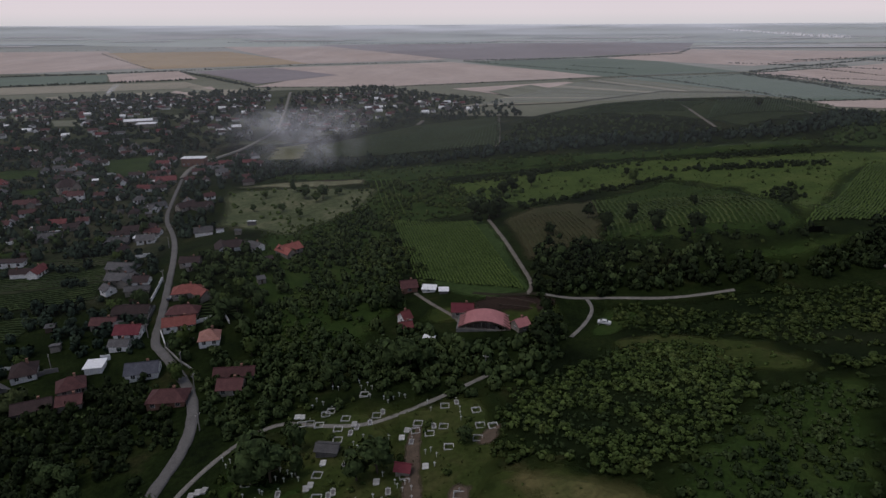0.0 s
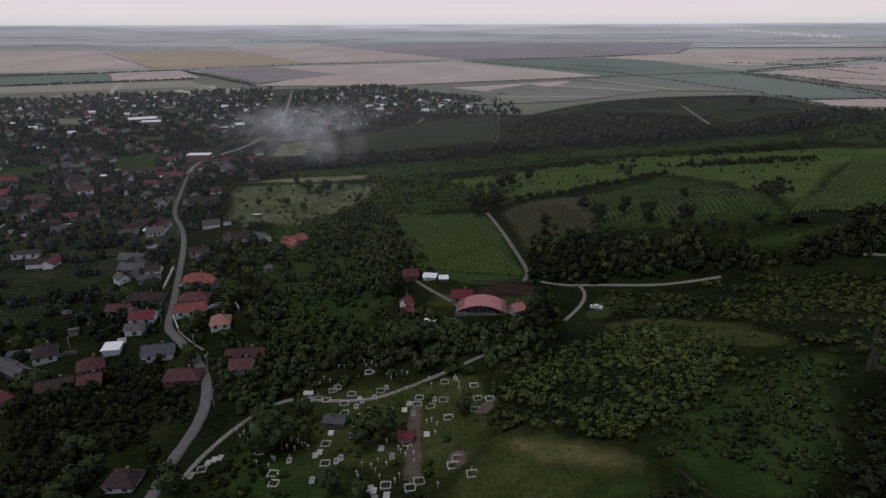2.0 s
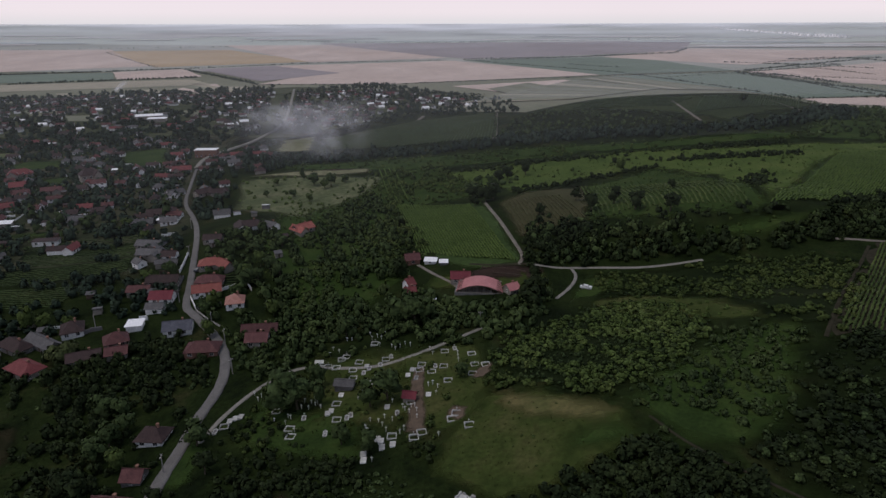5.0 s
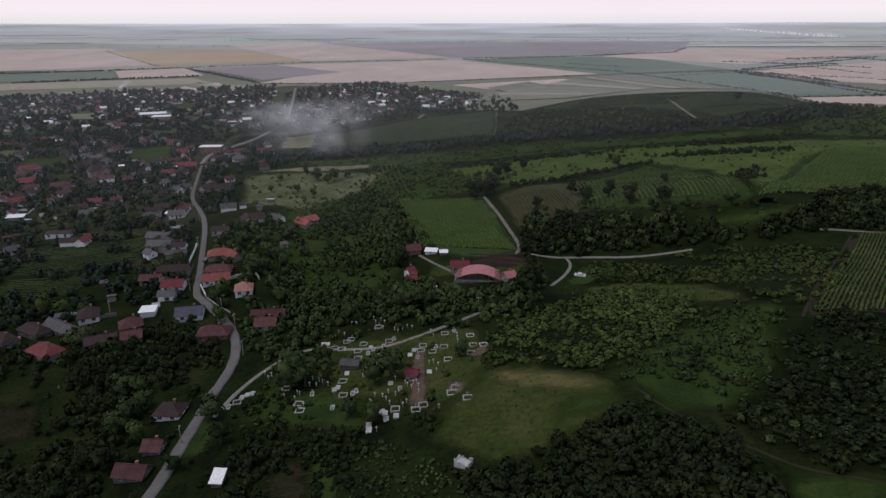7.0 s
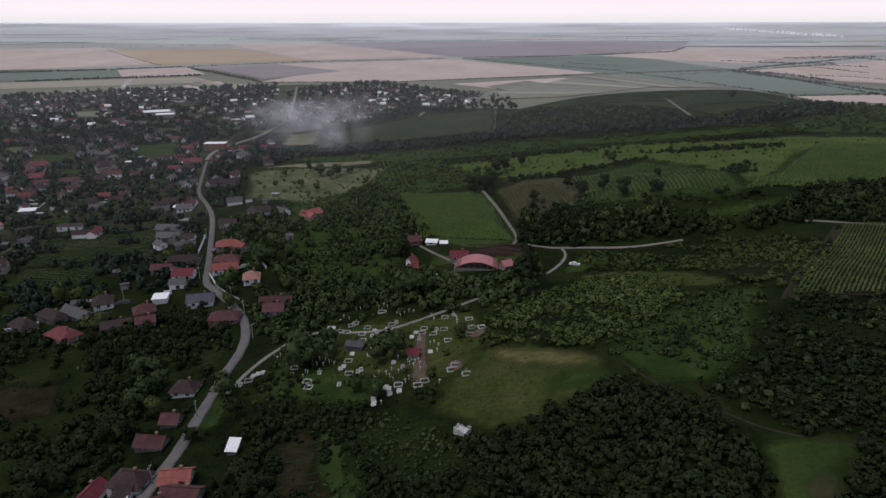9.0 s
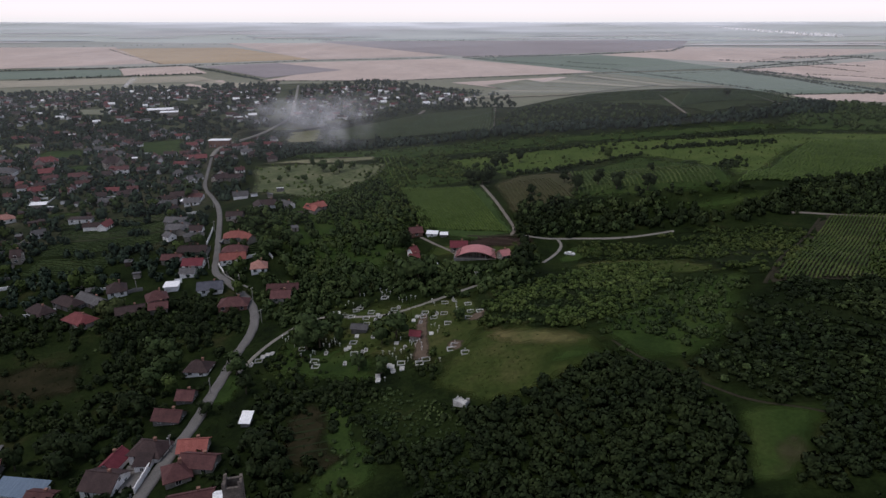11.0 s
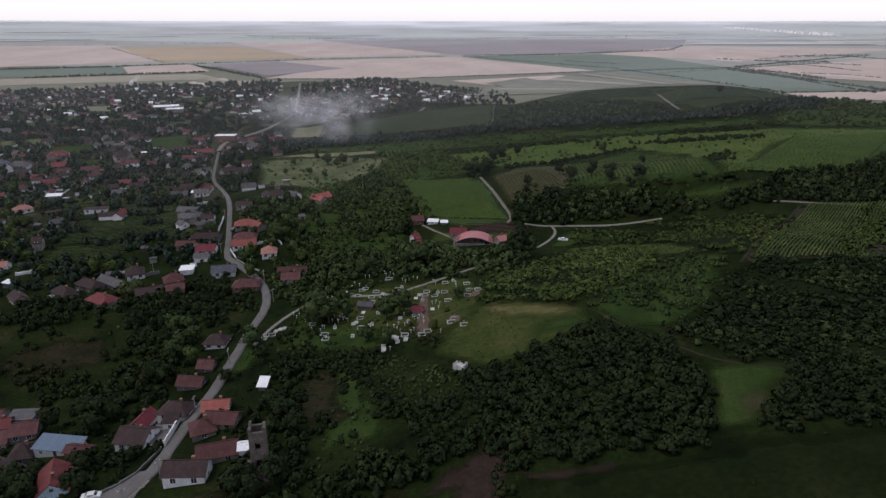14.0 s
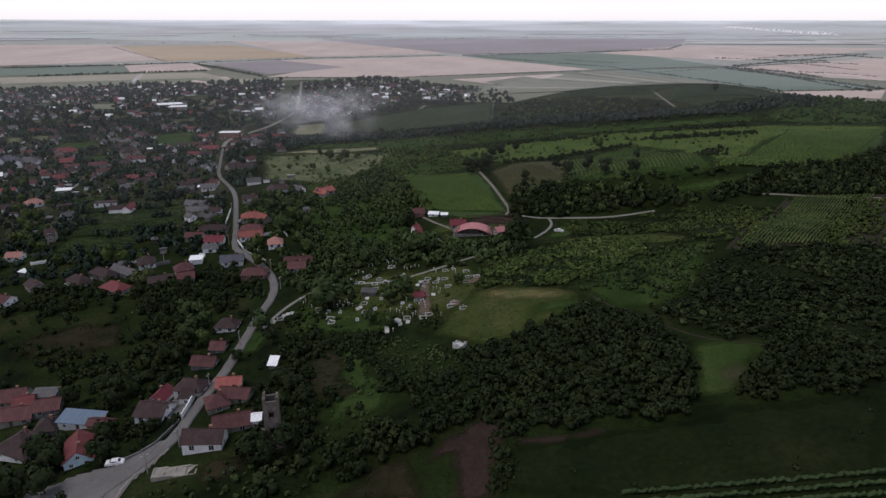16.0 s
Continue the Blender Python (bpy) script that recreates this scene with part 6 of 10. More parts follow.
house(-177.2, 143.4, -13, 6.8, 6.2, 2.2, 1.6, "gable", REDBROWN, WHITE, "gabled weathered red tiled roof, white plastered walls, beside the gardens")
house(-203.5, 192.3, 5, 6.9, 5.3, 2.2, 1.6, "gable", SALMON, WHITE, "gabled salmon tiled roof, white plastered walls, among trees")
house(-304.3, 417.6, 28, 16.3, 7.1, 4.0, 2.9, "hip", RED, CREAM, "hipped red tiled roof, cream walls, large house with tall roof", floors=2)
house(-285.1, 386.6, 29, 14.0, 7.1, 2.8, 2.5, "gable", RED, CREAM, "gabled red tiled roof, cream walls, in the village centre")
house(-273.8, 368.6, 24, 11.5, 6.0, 2.4, 2.0, "gable", REDBROWN, WHITE, "gabled weathered red tiled roof, white plastered walls, in the village centre")
house(-264.8, 338.7, 29, 11.1, 7.0, 2.4, 2.0, "gable", RED, CREAM, "gabled red tiled roof, cream walls, in the village centre")
house(-336.3, 394.4, 19, 12.2, 9.3, 3.2, 2.9, "hip", SLATE, WHITE, "hipped blue-grey roof, white plastered walls, large hall in the village")
house(-316.7, 387.4, 14, 14.1, 9.3, 3.2, 2.9, "hip", GREY, WHITE, "hipped grey fibre-cement roof, white plastered walls, large hall in the village")
house(-257.0, 374.4, 20, 13.4, 6.0, 2.4, 2.0, "gable", REDBROWN, CREAM, "gabled weathered red tiled roof, cream walls, in the village")
house(-247.3, 403.5, 42, 13.0, 9.3, 5.9, 3.7, "hip", BROWN, CREAM, "hipped old brown tiled roof, cream walls, mansion", floors=2)
house(-230.2, 383.6, 22, 8.4, 7.0, 4.5, 2.0, "gable", REDBROWN, WHITE, "gabled weathered red tiled roof, white plastered walls, wing of the mansion", floors=2)
house(-193.3, 483.7, 4, 17.0, 9.0, 6.0, 0.2, "flat", WHITEROOF, BRICK, "flat-roofed white sheet roof, bare brick walls, public building by the street")
house(-190.4, 424.4, 20, 13.8, 7.1, 2.6, 2.1, "gable", RED, CREAM, "gabled red tiled roof, cream walls, by the street")
house(-149.5, 353.3, 54, 12.1, 6.0, 2.4, 2.1, "gable", BROWN, CREAM, "gabled old brown tiled roof, cream walls, along the street")
house(-139.2, 352.8, 21, 10.8, 5.3, 2.2, 1.8, "gable", BROWN, CREAM, "gabled old brown tiled roof, cream walls, along the street")
house(-168.7, 357.7, 49, 11.6, 5.3, 2.2, 1.8, "gable", GREY, WHITE, "gabled grey fibre-cement roof, white plastered walls, along the street")
house(-159.0, 314.3, 21, 17.3, 6.0, 2.4, 2.0, "gable", BROWN, CREAM, "gabled old brown tiled roof, cream walls, long street house")
house(-162.2, 297.1, 9, 12.2, 5.3, 2.1, 1.6, "gable", GREY, GREYWALL, "gabled grey fibre-cement roof, grey rendered walls, in the gardens")
house(-204.3, 310.8, 25, 11.9, 5.3, 2.1, 1.6, "gable", GREY, CREAM, "gabled grey fibre-cement roof, cream walls, in the gardens")
house(-201.2, 326.6, 35, 10.9, 6.2, 2.1, 1.6, "gable", BROWN, CREAM, "gabled old brown tiled roof, cream walls, in the gardens")
house(-201.5, 274.7, 8, 11.8, 5.3, 2.6, 0.2, "flat", BROWN, WHITE, "flat-roofed old brown tiled roof, white plastered walls, unfinished frame house")
house(-244.8, 307.0, 13, 8.5, 4.4, 2.1, 0.8, "shed", WHITEROOF, CREAM, "lean-to white sheet roof, cream walls, among trees", wins=False, name="shed", category="shed")
house(-247.6, 279.6, 44, 9.2, 7.0, 2.6, 2.1, "hip", SALMON, WHITE, "hipped salmon tiled roof, white plastered walls, in the village")
house(-256.9, 271.6, 40, 9.3, 7.0, 2.4, 2.0, "gable", BROWN, WHITE, "gabled old brown tiled roof, white plastered walls, in the village")
house(-212.4, 253.0, 49, 6.2, 5.3, 2.2, 1.8, "gable", GREY, WHITE, "gabled grey fibre-cement roof, white plastered walls, among trees")
house(-139.3, 254.6, -6, 13.1, 6.2, 2.2, 1.8, "gable", GREY, CREAM, "gabled grey fibre-cement roof, cream walls, beside the street")
house(-94.4, 265.6, 23, 14.1, 7.0, 2.2, 2.0, "hip", BROWN, WHITE, "hipped old brown tiled roof, white plastered walls, at the orchard")
house(-83.7, 264.5, -29, 6.4, 5.3, 2.2, 1.8, "gable", GREY, WHITE, "gabled grey fibre-cement roof, white plastered walls, at the orchard")
house(-68.1, 263.4, 47, 10.6, 6.2, 2.2, 2.0, "gable", ORANGE, CREAM, "gabled orange tiled roof, cream walls, alone among trees")
house(-107.4, 250.6, 4, 8.0, 5.3, 2.1, 1.6, "gable", BROWN, CREAM, "gabled old brown tiled roof, cream walls, near the street")
house(-339.5, 708.3, 23, 28.5, 20.2, 4.0, 0.3, "flat", WHITEROOF, CREAM, "flat-roofed white sheet roof, cream walls, long farm shed", wins=False, name="barn", category="barn")
house(-319.3, 683.7, 15, 19.1, 14.7, 4.0, 0.3, "flat", WHITEROOF, CREAM, "flat-roofed white sheet roof, cream walls, long farm shed", wins=False, name="barn", category="barn")
house(6.6, 196.2, -2, 7.0, 5.3, 2.2, 1.8, "gable", MAROON, CREAM, "gabled maroon sheet roof, cream walls, beside the hall")
house(-13.1, 194.3, 38, 3.0, 4.4, 2.4, 1.8, "gable", RED, WHITE, "gabled red tiled roof, white plastered walls, by the yard track")
house(-12.4, 188.5, 14, 3.8, 3.5, 1.9, 1.1, "gable", RED, CREAM, "gabled red tiled roof, cream walls, low wing by the yard", wins=False, name="annex", category="annex")
house(-13.2, 220.7, 14, 5.7, 5.3, 2.2, 1.8, "gable", REDBROWN, BRICK, "gabled weathered red tiled roof, bare brick walls, at the vineyard's edge")
house(-5.3, 218.4, -7, 4.7, 3.2, 1.2, 0.6, "shed", WHITEROOF, WHITE, "lean-to white sheet roof, white plastered walls, at the vineyard's edge", name="shed", category="shed")
house(0.1, 215.5, 1, 3.0, 2.6, 1.1, 0.5, "shed", WHITEROOF, GREYWALL, "lean-to white sheet roof, grey rendered walls, at the vineyard's edge", wins=False, name="shed", category="shed")
house(-4.5, 179.5, -13, 3.1, 1.9, 0.8, 0.4, "shed", WHITEROOF, CONCRETE, "lean-to white sheet roof, concrete walls, in long grass", wins=False, name="shed", category="shed")

# ---- yard walls ----
wall_run("kerb", [(-72.0, 19.0), (-72.0, 24.2), (-72.4, 26.2), (-71.5, 31.0), (-69.3, 35.2), (-67.6, 40.5)], 0.34, 0.45, CREAM, "pale concrete kerb curving round the junction", "kerb")
wall_run("retaining_wall", [(-79.6, 36.6), (-77.6, 38.5), (-74.7, 41.1), (-72.5, 44.6), (-71.2, 51.1), (-70.8, 54.5)], 0.75, 0.3, GREYWALL, "low grey retaining wall below the hedge", "wall")
wall_run("yard_wall", [(-70.3, 55.2), (-70.7, 60.7), (-71.3, 67.2), (-72.0, 74.0)], 1.9, 0.25, WHITE, "white plastered street wall of a yard")
wall_run("yard_wall", [(-161.0, 157.5), (-156.2, 159.7), (-151.1, 162.5)], 1.4, 0.25, WHITE, "low white yard wall with posts")
wall_run("yard_wall", [(-112.1, 182.3), (-109.5, 183.4)], 2.0, 0.25, WHITE, "pale garden wall behind the sheds")
wall_run("yard_wall", [(-90.1, 203.6), (-80.1, 209.4), (-76.3, 202.8)], 1.3, 0.25, WHITE, "pale yard wall beside the house")
wall_run("yard_wall", [(-99.3, 198.9), (-96.6, 194.2), (-94.1, 189.9)], 1.2, 0.25, WHITE, "white roadside wall at the bend")
wall_run("yard_wall", [(-93.0, 189.1), (-84.9, 192.3)], 1.4, 0.25, GREYWALL, "pale roadside wall at the bend")
wall_run("yard_wall", [(-93.6, 188.8), (-85.2, 179.6), (-79.0, 174.0)], 0.6, 0.30, CONCRETE, "pale retaining kerb along the lane")
wall_run("yard_wall", [(-130.3, 173.6), (-127.3, 176.2), (-123.6, 177.5)], 1.6, 0.25, GREYWALL, "pale farmyard wall")
wall_run("yard_wall", [(-212.8, 210.9), (-223.3, 226.7), (-213.5, 231.6)], 1.6, 0.30, WHITE, "pale yard wall with tall end")
wall_run("yard_wall", [(-191.2, 183.7), (-182.6, 186.7)], 1.4, 0.40, WHITE, "long low concrete trough wall")
wall_run("yard_wall", [(-105.9, 201.4), (-108.0, 209.3), (-109.1, 217.3)], 1.5, 0.25, GREYWALL, "grey street wall")
wall_run("yard_wall", [(-112.5, 221.8), (-113.9, 231.7), (-115.3, 239.6)], 1.4, 0.25, WHITE, "pale street wall")
wall_run("yard_wall", [(15.3, 205.5), (27.5, 199.7), (31.8, 197.4)], 0.6, 0.20, WOOD, "low dark board fence behind the hall")
wall_run("yard_wall", [(19.4, 198.3), (30.3, 194.2)], 0.6, 0.20, WOOD, "low dark board fence behind the hall")


# ---- the red hall ----
def arched_hall(x, y, rot):
    t = thing("arched_hall", x, y, rot, "low hall under a faded red barrel roof with open trussed ends", "hall")
    W, D, e, rise = 17.0, 9.5, 0.6, 2.7
    n = 20
    prof = [(-W / 2 + W * i / n, e + rise * (1 - (2 * i / n - 1) ** 2)) for i in range(n + 1)]

    def vault(y0, y1, thick, inset=0.0, drop=0.0):
        bm = bmesh.new()
        rows = []
        for yy in (y0, y1):
            for d in (0, -thick):
                rows.append([bm.verts.new((px * (1 - inset), yy, pz - drop + d)) for px, pz in prof])
        for i in range(n):
            bm.faces.new((rows[0][i], rows[0][i + 1], rows[2][i + 1], rows[2][i]))
            bm.faces.new((rows[1][i + 1], rows[1][i], rows[3][i], rows[3][i + 1]))
            bm.faces.new((rows[0][i + 1], rows[0][i], rows[1][i], rows[1][i + 1]))
            bm.faces.new((rows[2][i], rows[2][i + 1], rows[3][i + 1], rows[3][i]))
        bm.faces.new((rows[0][0], rows[2][0], rows[3][0], rows[1][0]))
        bm.faces.new((rows[2][n], rows[0][n], rows[1][n], rows[3][n]))
        return bm

    roof = part("roof", vault(-D / 2, D / 2, 0.12), PINKROOF, t, "faded red sheet barrel roof")
    for yy in (-D / 2 - 0.25, D / 2 + 0.02):
        tr = part("truss", vault(yy, yy + 0.2, 0.22, drop=0.25), WOOD, t, "dark arched end truss")
        for i in range(2, n - 1):
            (x0, z0) = prof[i]
            bm = solid(x0 - 0.09, x0 + 0.09, yy + 0.03, yy + 0.17, e * 0.6, z0 - 0.45)
            part("strut", bm, CREAM if i % 3 == 0 else WOOD, tr)
        part("beam", solid(-W / 2, W / 2, yy, yy + 0.22, e * 0.5, e * 0.5 + 0.22), CREAM, t)
    part("back_wall", solid(-W / 2 + 0.6, W / 2 - 0.6, D / 2 - 0.7, D / 2 - 0.4, -1, e + 0.9), CREAM, t)
    for i in range(6):
        yy = -D / 2 + i * D / 5
        for s in (-1, 1):
            part("pillar", solid(s * (W / 2 - 0.1) - 0.18, s * (W / 2 - 0.1) + 0.18, yy - 0.18, yy + 0.18, -1.5, e + 0.1), CREAM, t)
            bm = bmesh.new()
            slab(bm, (s * W / 2, yy - 0.14, e + 0.1), (s * W / 2, yy + 0.14, e + 0.1), (s * (W / 2 - 2.2), yy + 0.14, e + 1.75), (s * (W / 2 - 2.2), yy - 0.14, e + 1.75), 0.12)
            part("rib", bm, WOOD, roof, "dark roof rib")
    part("floor_slab", solid(-W / 2 - 0.5, W / 2 + 0.5, -D / 2 - 0.5, D / 2 + 0.5, -1.6, 0.25), GREYWALL, t)
    KEEP.append((x - 7, y, x + 7, y, 7.5))
    KEEP.append((x - 6, y - 9, x + 4, y - 6, 4))
    return t


# ---- ruins ----
def ruined_tower(x, y, rot):
    """A roofless square tower: broken crown, window holes, spreading foot."""
    g = random.Random(5)
    t = thing("ruined_tower", x, y, rot, "roofless ruined stone tower with a broken crown", "ruin")
    H, n, m = 13.5, 6, 18
    for k in range(4):
        bm = bmesh.new()
        grid = []
        for j in range(m + 1):
            z = -2 + (H + 2) * j / m
            half = 1.75 + 1.1 * max(0, (5.5 - z) / 7) ** 1.4
            row = []
            for i in range(n + 1):
                u = (i / n * 2 - 1)
                zz = z
                if j == m:
                    zz += g.uniform(-0.6, 0.3)
                row.append(bm.verts.new((u * half, -half + g.uniform(-0.06, 0.06), zz)))
            grid.append(row)
        for j in range(m):
            for i in range(n):
                z = -2 + (H + 2) * (j + 0.5) / m
                hole = i in (2, 3) and (8.6 < z < 10.3 or (4.2 < z < 5.6 and k in (0, 2)))
                gone = j >= m - 1 and 1 <= i <= n - 2 and k != 3
                if not hole and not gone:
                    bm.faces.new((grid[j][i], grid[j][i + 1], grid[j + 1][i + 1], grid[j + 1][i]))
        ob = part("wall", bm, STONE, t)
        ob.matrix_basis = pose(0, 0, 0, 0, 0, 90 * k)
        so = ob.modifiers.new("thickness", "SOLIDIFY")
        so.thickness, so.offset = 0.55, -1
    part("floor", solid(-1.5, 1.5, -1.5, 1.5, 6.2, 6.5), STONE, t)
    bm = bmesh.new()
    for i in range(14):
        a, r = g.uniform(0, 6.28), g.uniform(2.2, 3.6)
        s = g.uniform(0.25, 0.6)
        bmesh.ops.create_icosphere(bm, subdivisions=1, radius=s, matrix=pose(r * math.cos(a), r * math.sin(a), 0.1, g.uniform(0, 90), g.uniform(0, 90), 0))
    part("rubble", bm, STONE, t, "fallen stones at the foot")
    low = part("buttress", solid(-3.6, -1.8, -1.6, 1.2, -2, 4.2, bevel=0.25), STONE, t, "leaning remnant of a side wall")
    KEEP.append((x, y - 2.5, x, y, 3.4))
    return t


def roofless(name, x, y, rot, L, W, h, mat, label, cross=1, broken=0.5, seed=1):
    g = random.Random(seed)
    t = thing(name, x, y, rot, label, "ruin")

    def run(ax, ay, bx, by):
        d = math.hypot(bx - ax, by - ay)
        n = max(2, int(d / 0.8))
        bm = bmesh.new()
        tops = [h * (1 - broken * g.random() ** 2) for _ in range(n + 1)]
        th = 0.16
        dx, dy = -(by - ay) / d * th, (bx - ax) / d * th
        rings = []
        for i in range(n + 1):
            u = i / n
            px, py = ax + (bx - ax) * u, ay + (by - ay) * u
            rings.append([bm.verts.new(p) for p in ((px - dx, py - dy, -1.5), (px - dx, py - dy, tops[i]), (px + dx, py + dy, tops[i] - 0.05), (px + dx, py + dy, -1.5))])
        for p, q in zip(rings[:-1], rings[1:]):
            for i in range(3):
                bm.faces.new((p[i], q[i], q[i + 1], p[i + 1]))
        bm.faces.new(rings[0])
        bm.faces.new(rings[-1][::-1])
        bmesh.ops.recalc_face_normals(bm, faces=bm.faces)
        part("wall", bm, mat, t)

    a, b = L / 2, W / 2
    for r in ((-a, -b, a, -b), (a, -b, a, b), (a, b, -a, b), (-a, b, -a, -b)):
        run(*r)
    for i in range(cross):
        xx = -a + L * (i + 1) / (cross + 1)
        run(xx, -b + 0.2, xx, b - 0.2)
    part("floor_slab", solid(-a + 0.1, a - 0.1, -b + 0.1, b - 0.1, -1.2, max(0.12, h - 0.75) if h > 1.5 else h * 0.6), mat, t)
    KEEP.append((x - a, y, x + a, y, W / 2 + 1))
    return t


# ---- cemetery ----
def kerb_mesh(w, l, t=0.17, h=0.36):
    bm = bmesh.new()
    box(bm, -w / 2, w / 2, -l / 2, -l / 2 + t, -0.5, h)
    box(bm, -w / 2, w / 2, l / 2 - t, l / 2, -0.5, h)
    box(bm, -w / 2, -w / 2 + t, -l / 2 + t, l / 2 - t, -0.5, h)
    box(bm, w / 2 - t, w / 2, -l / 2 + t, l / 2 - t, -0.5, h)
    return bm


def data(name, bm, mat):
    me = bpy.data.meshes.new(name)
    bm.to_mesh(me)
    bm.free()
    me.materials.append(mat)
    return me


def stone_bm(w, h, t=0.2):
    bm = bmesh.new()
    prof = [(-w / 2, -0.4), (w / 2, -0.4), (w / 2, h * 0.75), (w * 0.3, h * 0.95), (0, h), (-w * 0.3, h * 0.95), (-w / 2, h * 0.75)]
    f = [bm.verts.new((px, -t / 2, pz)) for px, pz in prof]
    b = [bm.verts.new((px, t / 2, pz)) for px, pz in prof]
    bm.faces.new(f)
    bm.faces.new(b[::-1])
    for i in range(len(prof)):
        j = (i + 1) % len(prof)
        bm.faces.new((f[j], f[i], b[i], b[j]))
    return bm


def cross_bm(h, w=0.14):
    bm = solid(-w / 2, w / 2, -w / 2, w / 2, -0.4, h)
    box(bm, -h * 0.20, -w / 2, -w / 2, w / 2, h * 0.74, h * 0.74 + w)
    box(bm, w / 2, h * 0.20, -w / 2, w / 2, h * 0.74, h * 0.74 + w)
    return bm


GRAVE = {
    "kerb1": data("kerb", kerb_mesh(1.1, 2.1), GRAVESTONE), "kerb2": data("kerb", kerb_mesh(2.3, 2.3), GRAVESTONE), "kerb3": data("kerb", kerb_mesh(3.3, 2.5, 0.15), GRAVESTONE),
    "slab": data("slab", solid(-0.36, 0.36, -0.85, 0.85, -0.3, 0.25, bevel=0.04), GREYWALL), "slab2": data("turf", solid(-0.8, 0.8, -0.8, 0.8, -0.3, 0.14, bevel=0.04), TUFT_M),
    "soil": data("soil", solid(-1.0, 1.0, -1.0, 1.0, -0.3, 0.18), EARTH), "soil1": data("soil", solid(-0.42, 0.42, -0.95, 0.95, -0.3, 0.18), EARTH),
    "stone": data("headstone", stone_bm(0.4, 0.6, 0.10), GRAVESTONE), "stone2": data("headstone", stone_bm(0.6, 0.5, 0.10), MARBLE),
    "cross": data("cross", cross_bm(1.5, 0.11), MARBLE), "cross2": data("cross", cross_bm(1.15, 0.10), GRAVESTONE), "block": data("tomb_block", solid(-0.6, 0.6, -0.9, 0.9, -0.5, 0.35, bevel=0.06), MARBLE),
    "lid": data("lid", solid(-0.7, 0.7, -1.0, 1.0, 0.35, 0.43, bevel=0.03), GRAVESTONE),
}


def grave(x, y, rot, kind):
    words = {"single": "single grave with pale kerb, slab and headstone", "double": "double grave plot with white concrete kerb", "family": "wide family grave plot with pale kerb",
             "cross": "thin white stone cross on a grave", "tomb": "white raised box tomb with a lid", "soil": "new grave of bare earth inside a kerb"}
    t = thing("grave", x, y, rot, words[kind], "grave", "graves in the cemetery")
    P = lambda k, dx=0.0, dy=0.0: piece(GRAVE[k].name.split(".")[0], GRAVE[k], t, pose(dx, dy, 0))
    if kind == "single":
        P("kerb1"), P("slab"), P("stone" if int(x * 7) % 2 else "cross2", 0, 1.05)
    elif kind == "double":
        P("kerb2"), P("slab2", 0, -0.1)
        if int(x * 5) % 3 == 0:
            P("stone2", 0, 1.0)
    elif kind == "family":
        P("kerb3"), P("slab", -1.0), P("slab2", 0.4), P("stone2", -0.2, 1.1), P("cross", 1.2, 1.05)
    elif kind == "soil":
        P("kerb2"), P("soil"), P("cross2", 0, 1.1)
    elif kind == "tomb":
        P("block"), P("lid")
    else:
        P("soil1"), P("cross", 0, 1.0)
    KEEP.append((x, y - 1.6, x, y, 1.3))
    return t


# ---- vehicles ----
def wheel_meshes():
    bm = bmesh.new()
    bmesh.ops.create_cone(bm, cap_ends=True, segments=14, radius1=0.31, radius2=0.31, depth=0.2, matrix=pose(0, 0, 0, 90, 0, 0))
    tyre = data("tyre", bm, RUBBER)
    bm = bmesh.new()
    bmesh.ops.create_cone(bm, cap_ends=True, segments=12, radius1=0.19, radius2=0.17, depth=0.22, matrix=pose(0, 0, 0, 90, 0, 0))
    return tyre, data("rim", bm, GRAVESTONE)


TYRE, RIM = wheel_meshes()


def car(x, y, rot, paint, label, tall=1.0):
    t = thing("car", x, y, rot, label, "car", "parked cars", sink=-0.12)
    bm = bmesh.new()
    side = [(-2.1, 0.35), (-2.15, 0.75), (-1.95, 0.98), (-1.2, 1.02), (-0.7, 1.42 * tall), (0.75, 1.46 * tall), (1.45, 1.04), (2.05, 0.92), (2.15, 0.6), (2.1, 0.32)]
    a = [bm.verts.new((px, -0.84 if pz < 1.1 else -0.68, pz)) for px, pz in side]
    b = [bm.verts.new((px, 0.84 if pz < 1.1 else 0.68, pz)) for px, pz in side]
    bm.faces.new(a)
    bm.faces.new(b[::-1])
    for i in range(len(side)):
        j = (i + 1) % len(side)
        bm.faces.new((a[j], a[i], b[i], b[j]))
    bmesh.ops.recalc_face_normals(bm, faces=bm.faces)
    part("body", bm, paint, t)
    for sx, x0, x1 in ((1, 0.82, 1.36), (-1, -1.12, -0.74)):
        bm = bmesh.new()
        z0, z1 = (1.40 * tall, 1.10) if sx > 0 else (1.10, 1.38 * tall)
        slab(bm, (x0, -0.6, z0 + 0.03), (x1, -0.64, z1 + 0.03), (x1, 0.64, z1 + 0.03), (x0, 0.6, z0 + 0.03), 0.03)
        part("windscreen", bm, GLASS_DARK, t)
    for s in (-1, 1):
        bm = solid(-0.6, 0.75, s * 0.755 - 0.03, s * 0.755 + 0.03, 1.08, 1.36 * tall)
        part("side_window", bm, GLASS_DARK, t)
        for wx in (-1.3, 1.3):
            w = piece("wheel", TYRE, t, pose(wx, s * 0.80, 0.2))
            piece("rim", RIM, w)
        part("headlight", solid(2.02, 2.14, s * 0.6 - 0.16, s * 0.6 + 0.16, 0.66, 0.82), MARBLE, t)
    KEEP.append((x, y - 2, x, y, 2.6))
    return t


